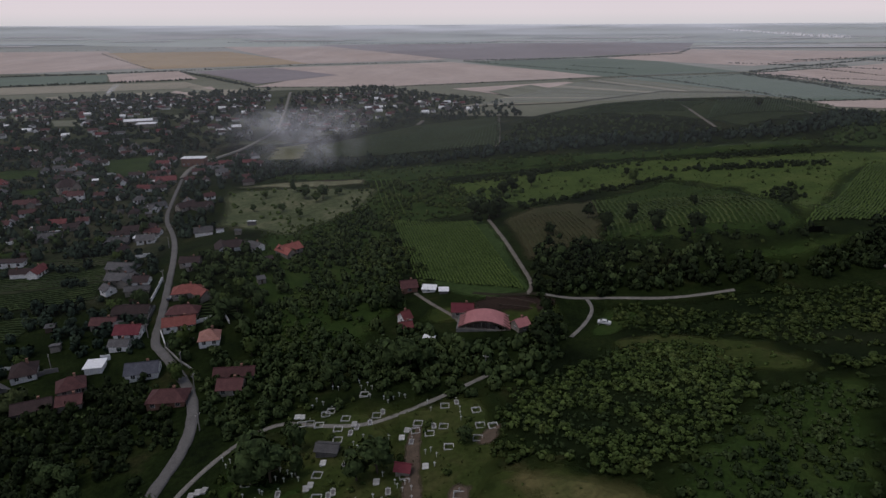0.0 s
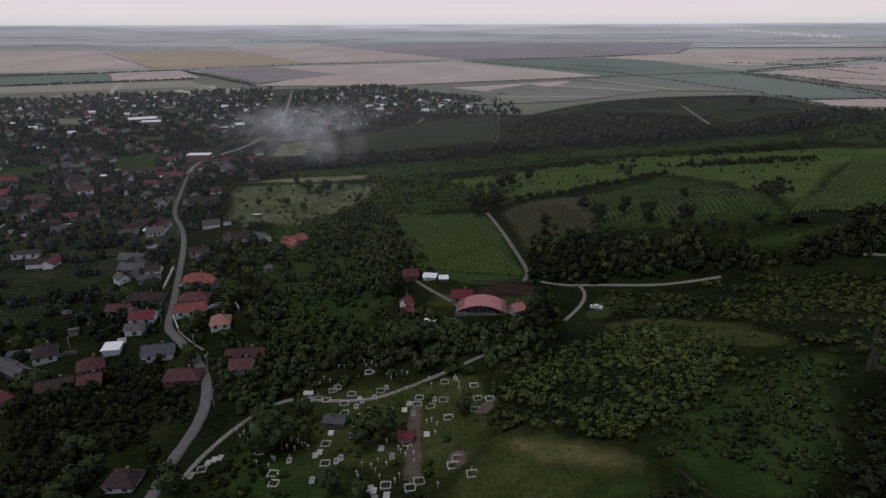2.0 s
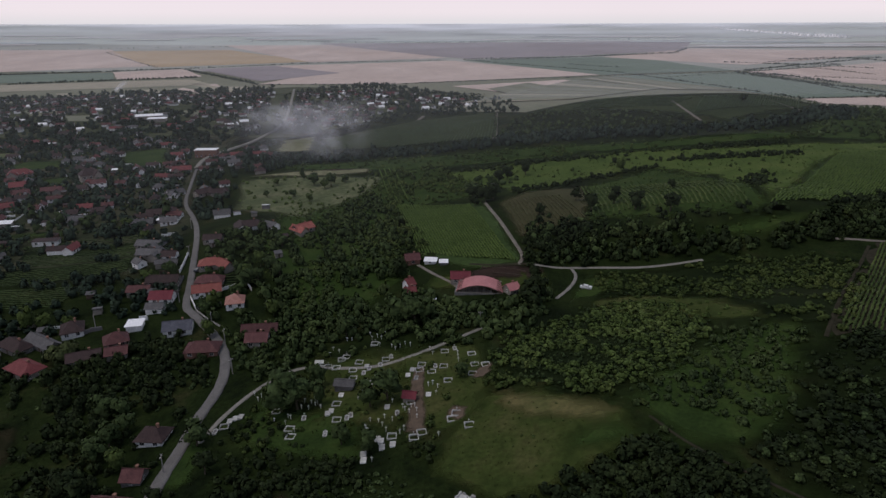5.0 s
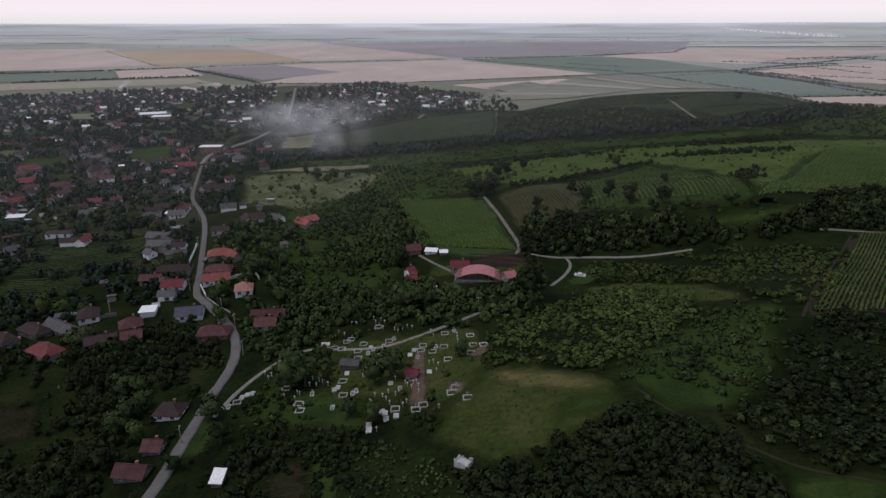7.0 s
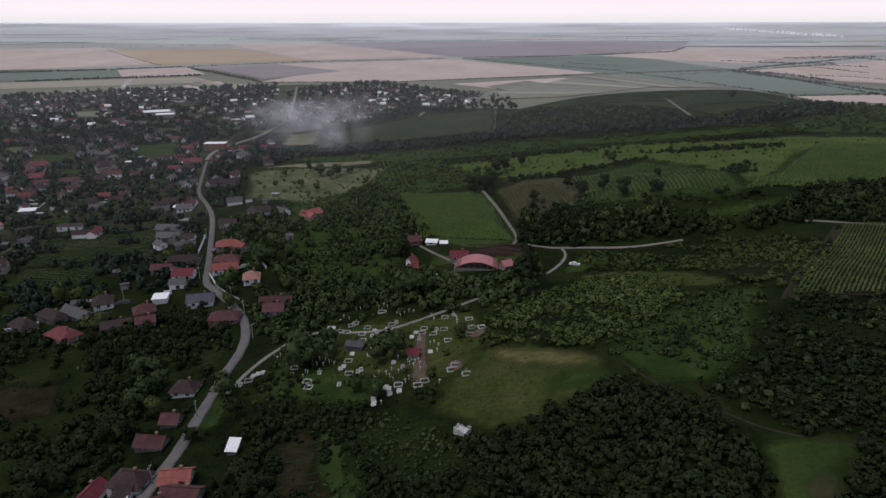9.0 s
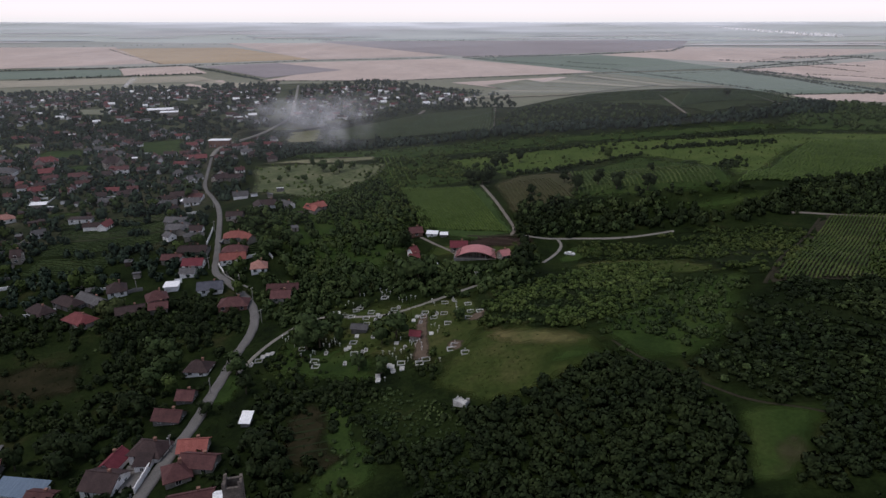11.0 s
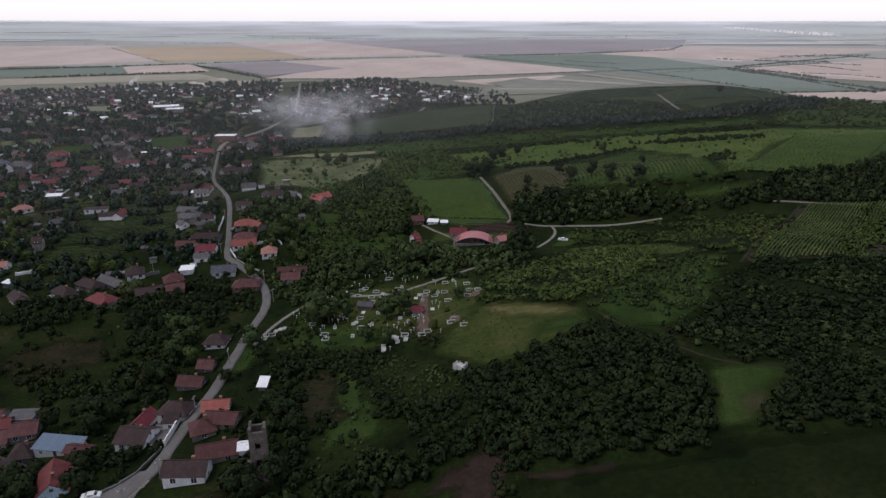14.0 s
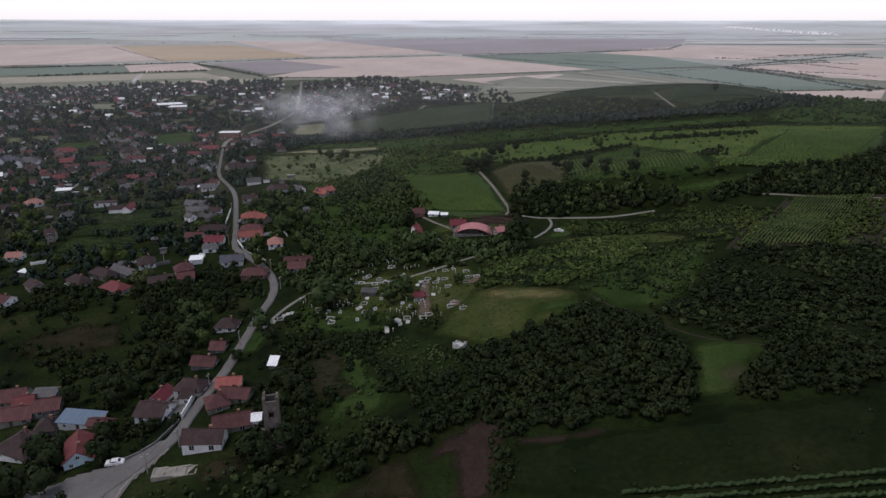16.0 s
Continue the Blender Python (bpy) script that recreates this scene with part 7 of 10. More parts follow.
# ---- poles ----
def pole(x, y, h=8.5, rot=0):
    t = thing("utility_pole", x, y, rot, "grey concrete utility pole with a crossarm", "pole", "street poles")
    bm = bmesh.new()
    bmesh.ops.create_cone(bm, cap_ends=True, segments=8, radius1=0.17, radius2=0.10, depth=h + 1, matrix=pose(0, 0, h / 2 - 0.5))
    part("post", bm, POLE, t)
    part("crossarm", solid(-0.8, 0.8, -0.07, 0.07, h - 0.7, h - 0.55), POLE, t)
    for sx in (-0.7, 0, 0.7):
        bm = bmesh.new()
        bmesh.ops.create_cone(bm, cap_ends=True, segments=8, radius1=0.06, radius2=0.05, depth=0.2, matrix=pose(sx, 0, h - 0.45))
        part("insulator", bm, MARBLE, t)
    return t


arched_hall(13.7, 187.8, -7)
house(24.8, 182.6, 30, 4.1, 4.4, 2.1, 1.5, "gable", PINKROOF, CREAM, "gabled faded red sheet roof, cream walls, annex of the red hall", name="annex", category="annex")
ruined_tower(-40.4, 37.4, 12)
roofless("ruined_hut", 4.5, 71.8, -32, 3.3, 2.2, 1.6, GRAVESTONE, "roofless white rubble hut in a thicket", 1, 0.85, 3)
roofless("foundation", -61.5, 29.6, 8, 9.5, 3.2, 0.8, CREAM, "roofless pale concrete foundation walls beside the street", 3, 0.5, 4)

# graves: plots, tombs and crosses
grave(8.4, 135.7, 5, "double")
grave(9.0, 128.2, 5, "double")
grave(8.1, 122.7, -6, "double")
grave(12.0, 127.1, 9, "double")
grave(0.5, 139.5, 0, "double")
grave(0.2, 130.2, -6, "double")
grave(-3.2, 128.0, 0, "double")
grave(-6.2, 133.0, -6, "double")
grave(2.2, 100.9, 5, "double")
grave(-5.0, 97.9, 9, "double")
grave(-12.2, 98.7, 0, "double")
grave(-8.4, 113.0, 9, "double")
grave(-28.7, 118.0, -6, "double")
grave(-27.4, 110.1, 0, "double")
grave(-39.5, 108.9, -6, "double")
grave(-45.2, 118.0, 0, "double")
grave(-58.1, 113.6, 9, "double")
grave(-36.9, 139.2, 5, "double")
grave(-32.0, 137.9, 0, "double")
grave(-31.0, 142.2, 9, "double")
grave(-26.6, 135.1, 0, "double")
grave(-25.2, 139.0, -6, "double")
grave(-17.1, 138.5, 0, "double")
grave(-6.7, 130.0, 9, "double")
grave(1.4, 121.1, 0, "double")
grave(-26.0, 130.6, 0, "double")
grave(-38.4, 105.3, -6, "double")
grave(-8.8, 130.6, -6, "tomb")
grave(-9.9, 127.8, 0, "tomb")
grave(-3.8, 115.0, 0, "tomb")
grave(-11.7, 95.2, 0, "tomb")
grave(-14.7, 97.4, 0, "tomb")
grave(-14.2, 94.8, 5, "tomb")
grave(-18.4, 93.3, 5, "tomb")
grave(-18.1, 91.0, 0, "tomb")
grave(-14.5, 112.4, 0, "tomb")
grave(-28.1, 122.1, 0, "tomb")
grave(-29.6, 114.6, 0, "tomb")
grave(-30.4, 113.6, 9, "tomb")
grave(-57.3, 115.8, 5, "tomb")
grave(-54.8, 117.3, -6, "tomb")
grave(-38.8, 142.8, 5, "tomb")
grave(-37.3, 142.4, 9, "tomb")
grave(-22.6, 136.1, 0, "tomb")
grave(-15.6, 98.5, 0, "tomb")
grave(-56.1, 116.8, 5, "tomb")
grave(3.3, 103.1, -6, "soil")
grave(-6.8, 96.4, 5, "soil")
grave(6.2, 96.7, 5, "soil")
grave(-21.4, 148.3, -6, "soil")
grave(-34.7, 139.2, 5, "soil")
grave(-29.8, 143.3, -6, "soil")
grave(3.5, 140.6, 5, "single")
grave(-11.6, 108.5, 5, "single")
grave(-24.8, 110.2, 5, "single")
grave(-23.9, 111.2, 9, "single")
grave(-29.4, 104.4, 5, "single")
grave(-59.9, 111.6, 0, "single")
grave(-15.6, 139.6, 9, "single")
grave(-22.7, 119.9, 9, "single")
grave(-23.1, 132.7, 0, "single")
grave(-7.5, 125.6, -6, "single")
grave(-2.2, 130.9, 5, "single")
grave(-21.7, 134.7, -6, "single")
grave(-36.6, 113.0, 5, "single")
grave(-18.5, 135.9, 9, "single")
grave(-1.9, 113.5, -6, "cross")
grave(-2.6, 119.5, 9, "cross")
grave(-16.0, 89.3, 5, "cross")
grave(-0.8, 93.9, 9, "cross")
grave(-6.7, 106.8, -6, "cross")
grave(-6.2, 103.5, 9, "cross")
grave(-12.7, 104.5, -6, "cross")
grave(-10.3, 109.8, 0, "cross")
grave(-15.0, 102.9, 0, "cross")
grave(-14.8, 106.3, -6, "cross")
grave(-16.1, 104.8, 0, "cross")
grave(-18.5, 101.6, 9, "cross")
grave(-29.0, 102.1, 5, "cross")
grave(-40.1, 112.5, 5, "cross")
grave(-41.0, 110.3, 5, "cross")
grave(-37.6, 106.2, 9, "cross")
grave(-48.3, 119.6, -6, "cross")
grave(-44.4, 112.2, 5, "cross")
grave(-38.2, 117.0, 5, "cross")
grave(-38.1, 120.1, -6, "cross")
grave(-36.0, 116.1, 9, "cross")
grave(-35.4, 120.3, -6, "cross")
grave(-34.6, 117.5, 0, "cross")
grave(-32.7, 115.8, 5, "cross")
grave(-53.8, 126.7, 5, "cross")
grave(-52.1, 123.7, 0, "cross")
grave(-51.5, 125.4, 5, "cross")
grave(-32.4, 145.7, 5, "cross")
grave(-28.6, 142.9, -6, "cross")
grave(-22.5, 150.2, 5, "cross")
grave(-20.9, 151.2, 5, "cross")
grave(-19.4, 149.2, 5, "cross")
grave(-18.3, 152.1, 0, "cross")
grave(-19.8, 145.7, -6, "cross")
grave(-22.2, 155.4, 0, "cross")
grave(-23.4, 153.0, 5, "cross")
grave(-30.8, 152.6, 9, "cross")
grave(-29.3, 152.0, 0, "cross")
grave(-28.3, 154.0, -6, "cross")
grave(-15.9, 144.0, -6, "cross")
grave(-14.4, 142.2, 9, "cross")
grave(-13.3, 143.5, -6, "cross")
grave(-11.7, 144.7, 0, "cross")
grave(-10.0, 143.8, 5, "cross")
grave(-22.0, 124.5, 5, "cross")
grave(-20.2, 124.8, 9, "cross")
grave(-21.5, 126.6, 9, "cross")
grave(-19.6, 123.3, 0, "cross")
grave(-13.4, 113.3, -6, "cross")
grave(-8.2, 109.1, -6, "cross")
grave(-9.5, 108.3, 9, "cross")
grave(-8.4, 106.7, 5, "cross")
grave(-3.1, 137.0, 0, "cross")
grave(-4.0, 140.4, 0, "cross")
grave(-1.4, 117.0, 0, "cross")
grave(-3.8, 119.0, 9, "cross")
grave(-7.3, 109.3, -6, "cross")
grave(-9.4, 99.6, 0, "cross")
grave(-10.1, 98.1, 9, "cross")
grave(-13.7, 100.3, 5, "cross")
grave(-18.3, 105.9, 0, "cross")
grave(-19.3, 103.0, -6, "cross")
grave(-34.5, 147.9, 9, "cross")
grave(-35.2, 144.9, 5, "cross")
grave(-35.9, 118.8, 0, "cross")
grave(-33.9, 118.2, 9, "cross")
grave(-41.0, 113.2, 0, "cross")
grave(-22.2, 121.2, 9, "cross")
grave(4.5, 133.3, 9, "cross")
grave(4.4, 135.8, 5, "cross")
grave(4.6, 130.8, 9, "cross")
grave(-13.0, 127.2, 5, "cross")
grave(-19.4, 128.9, 5, "cross")
house(-8.7, 114.3, -11, 3.0, 2.3, 1.6, 1.0, "gable", MAROON, CREAM, "gabled maroon sheet roof, cream walls, small burial chapel among graves", wins=False, name="burial_chapel", category="chapel", chimney=False)
house(-27.6, 126.1, -7, 5.0, 3.5, 1.8, 0.8, "gable", GREY, GREYWALL, "gabled grey fibre-cement roof, grey rendered walls, burial vault among graves", wins=False, name="burial_vault", category="vault", chimney=False)

# parked cars
car(52.3, 184.9, 160, CARPAINT, "white hatchback parked on roadside grass")
car(-77.1, 86.1, 20, CARPAINT, "white car parked beside a house")
car(-79.6, 37.3, 12, CARPAINT, "white car parked at the junction")
car(-104.9, 222.8, 75, CARDARK, "dark car parked on the village street")

# poles along the street
pole(-127.1, 179.2, 5.5, 112)
pole(12.2, 159.1, 4.0, 169)
pole(-65.0, 40.7, 5.5, 66)
pole(-68.1, 70.2, 5.5, 84)
pole(-67.5, 97.1, 5.5, 95)
pole(-64.8, 141.7, 5.5, 59)
pole(-102.8, 196.3, 5.5, 34)
pole(-113.7, 236.9, 5.5, 50)
pole(-83.1, 176.1, 5.5, 94)
pole(-128.2, 277.8, 5.5, 120)
pole(-68.6, 31.1, 5.5, 34)
pole(-73.9, 162.4, 5.5, 75)

# single trees that stand out
tree(-43.9, 117.9, 2.20, 0, label="dark green broadleaf tree among graves", group="trees in the cemetery")
tree(-39.4, 118.0, 1.90, 6, label="dark green broadleaf tree among graves", group="trees in the cemetery")
tree(-44.1, 124.4, 1.80, 7, label="dark green broadleaf tree among graves", group="trees in the cemetery")
tree(-36.5, 128.9, 1.10, 3, label="dark green broadleaf tree among graves", group="trees in the cemetery")
tree(-14.8, 115.6, 1.60, 6, label="dark green broadleaf tree among graves", group="trees in the cemetery")
tree(-19.1, 114.3, 1.30, 0, label="dark green broadleaf tree among graves", group="trees in the cemetery")
tree(-14.4, 161.3, 1.70, 7, label="dark green broadleaf tree among graves", group="trees in the cemetery")
tree(-9.6, 158.7, 1.70, 1, label="dark green broadleaf tree among graves", group="trees in the cemetery")
tree(-4.9, 159.9, 1.50, 4, label="dark green broadleaf tree among graves", group="trees in the cemetery")
tree(-31.3, 155.7, 1.40, 6, label="dark green broadleaf tree among graves", group="trees in the cemetery")
tree(-17.5, 94.9, 1.00, 0, label="dark green broadleaf tree among graves", group="trees in the cemetery")
tree(-24.4, 99.0, 1.00, 1, label="dark green broadleaf tree among graves", group="trees in the cemetery")
tree(-62.9, 106.6, 1.35, None, group="village trees")
tree(-56.5, 94.8, 1.00, "dark", group="village trees")
tree(-127.1, 155.5, 1.30, "willow", label="pale green willow at the farmyard edge", group="village trees")
tree(-125.3, 158.0, 1.30, "willow", label="pale green willow at the farmyard edge", group="village trees")
tree(-96.3, 124.9, 1.20, None, group="village trees")
tree(-90.5, 123.8, 1.20, None, group="village trees")
tree(-111.2, 73.4, 1.20, "dark", group="village trees")
tree(-102.6, 77.2, 1.30, "dark", group="village trees")
tree(-41.0, 59.9, 1.30, "dark", group="village trees")
tree(-45.1, 63.9, 1.20, "dark", group="village trees")
tree(-36.5, 53.2, 1.10, "dark", group="village trees")
tree(-44.0, 34.7, 1.20, "dark", group="village trees")
tree(-40.7, 30.0, 1.10, "dark", group="village trees")
tree(-37.1, 33.8, 1.20, "dark", group="village trees")
tree(-100.3, 30.8, 1.50, "dark", group="village trees")
tree(-92.6, 29.8, 1.40, "dark", group="village trees")
tree(-105.4, 35.0, 1.10, "dark", group="village trees")
tree(-85.8, 116.4, 1.10, None, group="village trees")
tree(-87.9, 110.8, 1.30, None, group="village trees")
tree(-88.8, 105.2, 1.30, None, group="village trees")
tree(-80.8, 100.7, 1.00, None, group="village trees")
tree(-84.8, 89.9, 1.20, "dark", group="village trees")
tree(-89.7, 93.0, 1.30, "dark", group="village trees")
tree(-92.9, 74.6, 1.20, "dark", group="village trees")
tree(-65.0, 86.1, 0.80, "dark", group="village trees")
tree(-96.3, 68.2, 1.20, "dark", group="village trees")
tree(-96.7, 74.2, 1.30, "dark", group="village trees")
tree(-88.0, 49.2, 1.20, "dark", group="village trees")
tree(-45.1, 31.7, 1.20, "dark", group="village trees")
tree(111.4, 364.0, 1.20, 8, label="slim dark cypress-like tree on the meadow", group="trees on the slope")
tree(21.8, 289.2, 1.60, "dark", label="dark tree at the top of the track", group="trees on the slope")
tree(25.9, 290.8, 1.60, "dark", label="dark tree at the top of the track", group="trees on the slope")
tree(15.5, 300.9, 1.30, "dark", label="dark tree at the top of the track", group="trees on the slope")
tree(16.1, 284.7, 1.00, "dark", label="dark tree at the top of the track", group="trees on the slope")
tree(52.2, 367.5, 1.50, "dark", label="dark tree at the top of the track", group="trees on the slope")
tree(39.2, 354.8, 1.50, "dark", label="dark tree at the top of the track", group="trees on the slope")
tree(33.6, 347.6, 1.40, "dark", label="dark tree at the top of the track", group="trees on the slope")
tree(30.2, 173.0, 1.50, "dark", label="dark green tree beside the red hall", group="trees round the hall")
tree(33.5, 175.1, 1.40, "dark", label="dark green tree beside the red hall", group="trees round the hall")
tree(30.6, 168.1, 1.40, "dark", label="dark green tree beside the red hall", group="trees round the hall")
tree(-17.2, 206.6, 1.20, "dark", label="dark green tree beside the red hall", group="trees round the hall")
tree(34.1, 191.0, 1.00, "dark", label="dark green tree beside the red hall", group="trees round the hall")
tree(-81.7, 360.3, 1.50, None, label="round fruit tree in an orchard meadow", group="orchard trees")
tree(-70.6, 358.3, 1.40, None, label="round fruit tree in an orchard meadow", group="orchard trees")
tree(-73.7, 352.7, 1.10, None, label="round fruit tree in an orchard meadow", group="orchard trees")
tree(-91.8, 375.6, 1.00, None, label="round fruit tree in an orchard meadow", group="orchard trees")
tree(-106.4, 365.0, 0.90, None, label="round fruit tree in an orchard meadow", group="orchard trees")
tree(-89.8, 338.1, 0.90, None, label="round fruit tree in an orchard meadow", group="orchard trees")
tree(-106.3, 340.6, 0.80, None, label="round fruit tree in an orchard meadow", group="orchard trees")
tree(-77.7, 325.8, 0.80, None, label="round fruit tree in an orchard meadow", group="orchard trees")
tree(-62.2, 363.3, 1.00, None, label="round fruit tree in an orchard meadow", group="orchard trees")
tree(-212.7, 216.7, 0.94, None, group="village trees")
tree(-206.8, 223.2, 1.11, None, group="village trees")
tree(-195.7, 201.0, 0.94, None, group="village trees")
tree(-177.9, 182.9, 0.93, None, group="village trees")
tree(-169.4, 294.1, 1.21, None, group="village trees")
tree(-211.3, 305.7, 1.31, None, group="village trees")
tree(-238.8, 280.1, 0.91, None, group="village trees")
tree(-228.5, 251.5, 1.00, None, group="village trees")
tree(-229.9, 240.6, 1.06, None, group="village trees")
tree(-218.3, 203.2, 0.99, None, group="village trees")
tree(-209.4, 291.2, 0.95, None, group="village trees")
tree(-234.2, 251.6, 1.23, None, group="village trees")
tree(-213.5, 214.5, 1.22, None, group="village trees")
tree(-146.2, 180.2, 1.07, None, group="village trees")
tree(-148.2, 269.0, 1.07, None, group="village trees")
tree(-217.9, 214.2, 1.02, None, group="village trees")
tree(-218.7, 228.4, 1.21, None, group="village trees")
tree(-258.5, 285.1, 1.03, None, group="village trees")
tree(-275.9, 315.3, 1.15, None, group="village trees")
tree(-122.8, 214.0, 1.18, None, group="village trees")
tree(-114.2, 217.3, 1.32, None, group="village trees")
tree(-233.0, 314.7, 1.07, None, group="village trees")
tree(-214.8, 231.6, 0.96, None, group="village trees")
tree(-137.5, 180.1, 0.95, None, group="village trees")
tree(-276.3, 299.6, 1.22, None, group="village trees")
tree(-267.3, 284.1, 1.06, None, group="village trees")
tree(-201.8, 202.5, 0.94, None, group="village trees")
tree(-206.2, 223.8, 1.01, None, group="village trees")
tree(-276.5, 318.0, 1.22, None, group="village trees")
tree(-219.0, 205.7, 1.05, None, group="village trees")
tree(-153.4, 308.1, 1.34, None, group="village trees")
tree(-153.0, 180.2, 1.22, None, group="village trees")
tree(-217.3, 293.3, 0.97, None, group="village trees")
tree(-248.8, 265.8, 1.13, None, group="village trees")
tree(-191.9, 295.6, 1.35, None, group="village trees")
tree(-209.1, 224.7, 0.93, None, group="village trees")
tree(-76.0, 211.4, 1.01, None, group="village trees")
tree(-67.8, 215.0, 1.19, None, group="village trees")
tree(-78.5, 224.7, 1.18, None, group="village trees")
tree(-83.4, 236.4, 0.97, None, group="village trees")
tree(-84.2, 215.0, 1.18, None, group="village trees")
tree(-82.3, 199.8, 0.91, None, group="village trees")
tree(-98.8, 252.0, 1.11, None, group="village trees")
tree(-80.5, 213.6, 1.08, None, group="village trees")
tree(-93.4, 233.8, 0.94, None, group="village trees")
tree(-80.6, 205.5, 1.14, None, group="village trees")
tree(-74.1, 222.0, 1.17, None, group="village trees")
tree(-95.6, 251.0, 0.93, None, group="village trees")
tree(-79.5, 207.1, 1.27, None, group="village trees")
tree(-89.3, 186.6, 0.90, None, group="village trees")
tree(-61.7, 180.1, 1.05, None, group="village trees")
tree(-73.0, 219.2, 1.12, None, group="village trees")
tree(-63.5, 183.7, 1.02, None, group="village trees")
tree(-87.6, 189.4, 1.14, None, group="village trees")
tree(-73.5, 242.9, 1.24, None, group="village trees")


tree(65.7, 275.0, 1.15, "dark", label="round dark tree standing on the vineyard slope", group="trees on the slope")
tree(68.0, 252.4, 1.45, "dark", label="round dark tree standing on the vineyard slope", group="trees on the slope")
tree(79.4, 256.9, 1.35, "dark", label="round dark tree standing on the vineyard slope", group="trees on the slope")
tree(85.0, 241.4, 1.50, "dark", label="round dark tree standing on the vineyard slope", group="trees on the slope")
tree(97.6, 233.3, 1.30, "dark", label="round dark tree standing on the vineyard slope", group="trees on the slope")
tree(109.3, 266.9, 0.80, "dark", label="round dark tree standing on the vineyard slope", group="trees on the slope")
tree(45.4, 255.8, 1.06, "dark", label="round dark tree standing on the vineyard slope", group="trees on the slope")
tree(111.5, 378.5, 0.90, "dark", label="lone dark tree on the far slope", group="trees on the slope")
tree(252.1, 515.1, 1.38, "dark", label="lone dark tree on the far slope", group="trees on the slope")
tree(186.0, 472.8, 0.96, "dark", label="lone dark tree on the far slope", group="trees on the slope")

tree(4.9, 121.8, 0.75, 3, label="dark green broadleaf tree among graves", group="trees in the cemetery")
tree(-33.7, 118.7, 0.90, 9, label="dark green broadleaf tree among graves", group="trees in the cemetery")
tree(-81.2, 167.5, 1.00, 2, label="dense dark green tree overhanging the lane", group="village trees")
tree(-101.6, 43.6, 1.70, "dark", label="dark leafy tree beside the village houses", group="village trees")
tree(-97.0, 40.2, 1.45, "dark", label="dark leafy tree beside the village houses", group="village trees")
tree(-84.4, 39.7, 1.25, "dark", label="dark leafy tree beside the village houses", group="village trees")
tree(-100.2, 47.6, 1.10, "dark", label="dark leafy tree beside the village houses", group="village trees")
tree(-77.3, 51.8, 0.55, "dark", label="dark leafy tree beside the village houses", group="village trees")

# ---- houses of the farther village ----
far_rng = random.Random(11)
KINDS = []
for i in range(9):
    roof = (REDBROWN, BROWN, GREY, BROWN, BROWN, GREY, REDBROWN, RED, WHITEROOF)[i]
    wall = (WHITE, CREAM, WHITE, WHITE, CREAM, WHITE, WHITE, WHITE, GREYWALL)[i]
    words = ("weathered red", "old brown", "grey", "dark brown", "old brown", "grey", "weathered red", "red", "white sheet")[i]
    t = thing("house", -2200 - 30 * i, 300, 0, "small village house with a %s gabled roof" % words, "house", "farther village houses")
    L, W, h, r = 6.0 + i % 4 * 1.1, 4.2 + i % 3 * 0.5, 2.3 + 0.2 * (i % 2), 1.6 + 0.2 * (i % 3)
    style = "hip" if i in (1, 5) else "gable"
    part("wall", walls_bm(L, W, h, r, style), wall, t)
    part("roof", roof_bm(L, W, h, r, style), roof, t)
    piece("chimney", CHIM_ME, t, pose(L * 0.2, 0.3, h + r))
    for k in (-1, 1):
        put_window(t, k * L / 4, -W / 2 - 0.01, 0.9, 0)
    put_window(t, L / 2 + 0.01, 0, 0.9, 90, WIN_S)
    piece("door", DOOR_ME, t, pose(0, -W / 2 - 0.01, 0))
    KINDS.append((t, L, W))


SHEDS = []
for i in range(6):
    roof = (GREY, WHITEROOF, BROWN, GREY, BROWN, REDBROWN)[i]
    words = ("grey", "white sheet", "brown", "grey", "brown", "rusty red")[i]
    t = thing("shed", -2600 - 30 * i, 300, 0, "small yard shed with a %s roof" % words, "shed", "yard sheds")
    L, W, h = 3.0 + i % 3 * 0.8, 2.2 + i % 2 * 0.6, 1.9
    part("wall", walls_bm(L, W, h, 0.7, "shed"), (WOOD, GREYWALL, BRICK, CREAM, WHITE, WOOD)[i], t)
    part("roof", roof_bm(L, W, h, 0.7, "shed", 0.25), roof, t)
    piece("door", DOOR_ME, t, Matrix.Translation((0, -W / 2 - 0.01, 0)) @ Matrix.Diagonal((0.8, 1, 0.85, 1)))
    SHEDS.append((t, L, W))


def village(poly, gap, cover, lean, kinds=None):
    """Houses strewn along their plots, turned with or across the street."""
    kinds = kinds or KINDS
    x, y = spots(poly, gap, cover, 0.42 if kinds is KINDS else 0.0, 2.0 if kinds is KINDS else 0.8)
    for a, b in zip(x, y):
        t, L, W = kinds[min(len(kinds) - 1, int(far_rng.random() * (len(kinds) - 0.75)))]
        rot = lean + far_rng.choice((0, 90, 0, 180)) + far_rng.uniform(-14, 14)
        copy_thing(t, pose(a, b, float(height(a, b)), 0, 0, rot))
        c, s = math.cos(radians(rot)) * L / 3, math.sin(radians(rot)) * L / 3
        KEEP.append((a - c, b - s, a + c, b + s, W / 2 + 0.3))


village([(-246.8, 219.2), (-313.4, 313.5), (-185.8, 329.4), (-143.6, 312.5), (-124.0, 253.6), (-178.6, 236.2)], 12.0, 0.24, 10)
village([(-361.1, 308.3), (-515.4, 528.9), (-241.1, 590.6), (-163.9, 355.6), (-171.7, 312.8)], 11.0, 0.48, 12)
village([(-138.4, 302.3), (-193.3, 471.1), (-179.2, 550.1), (-123.8, 487.7), (-106.4, 392.0), (-134.0, 380.9), (-107.8, 283.4)], 11.0, 0.40, 20)


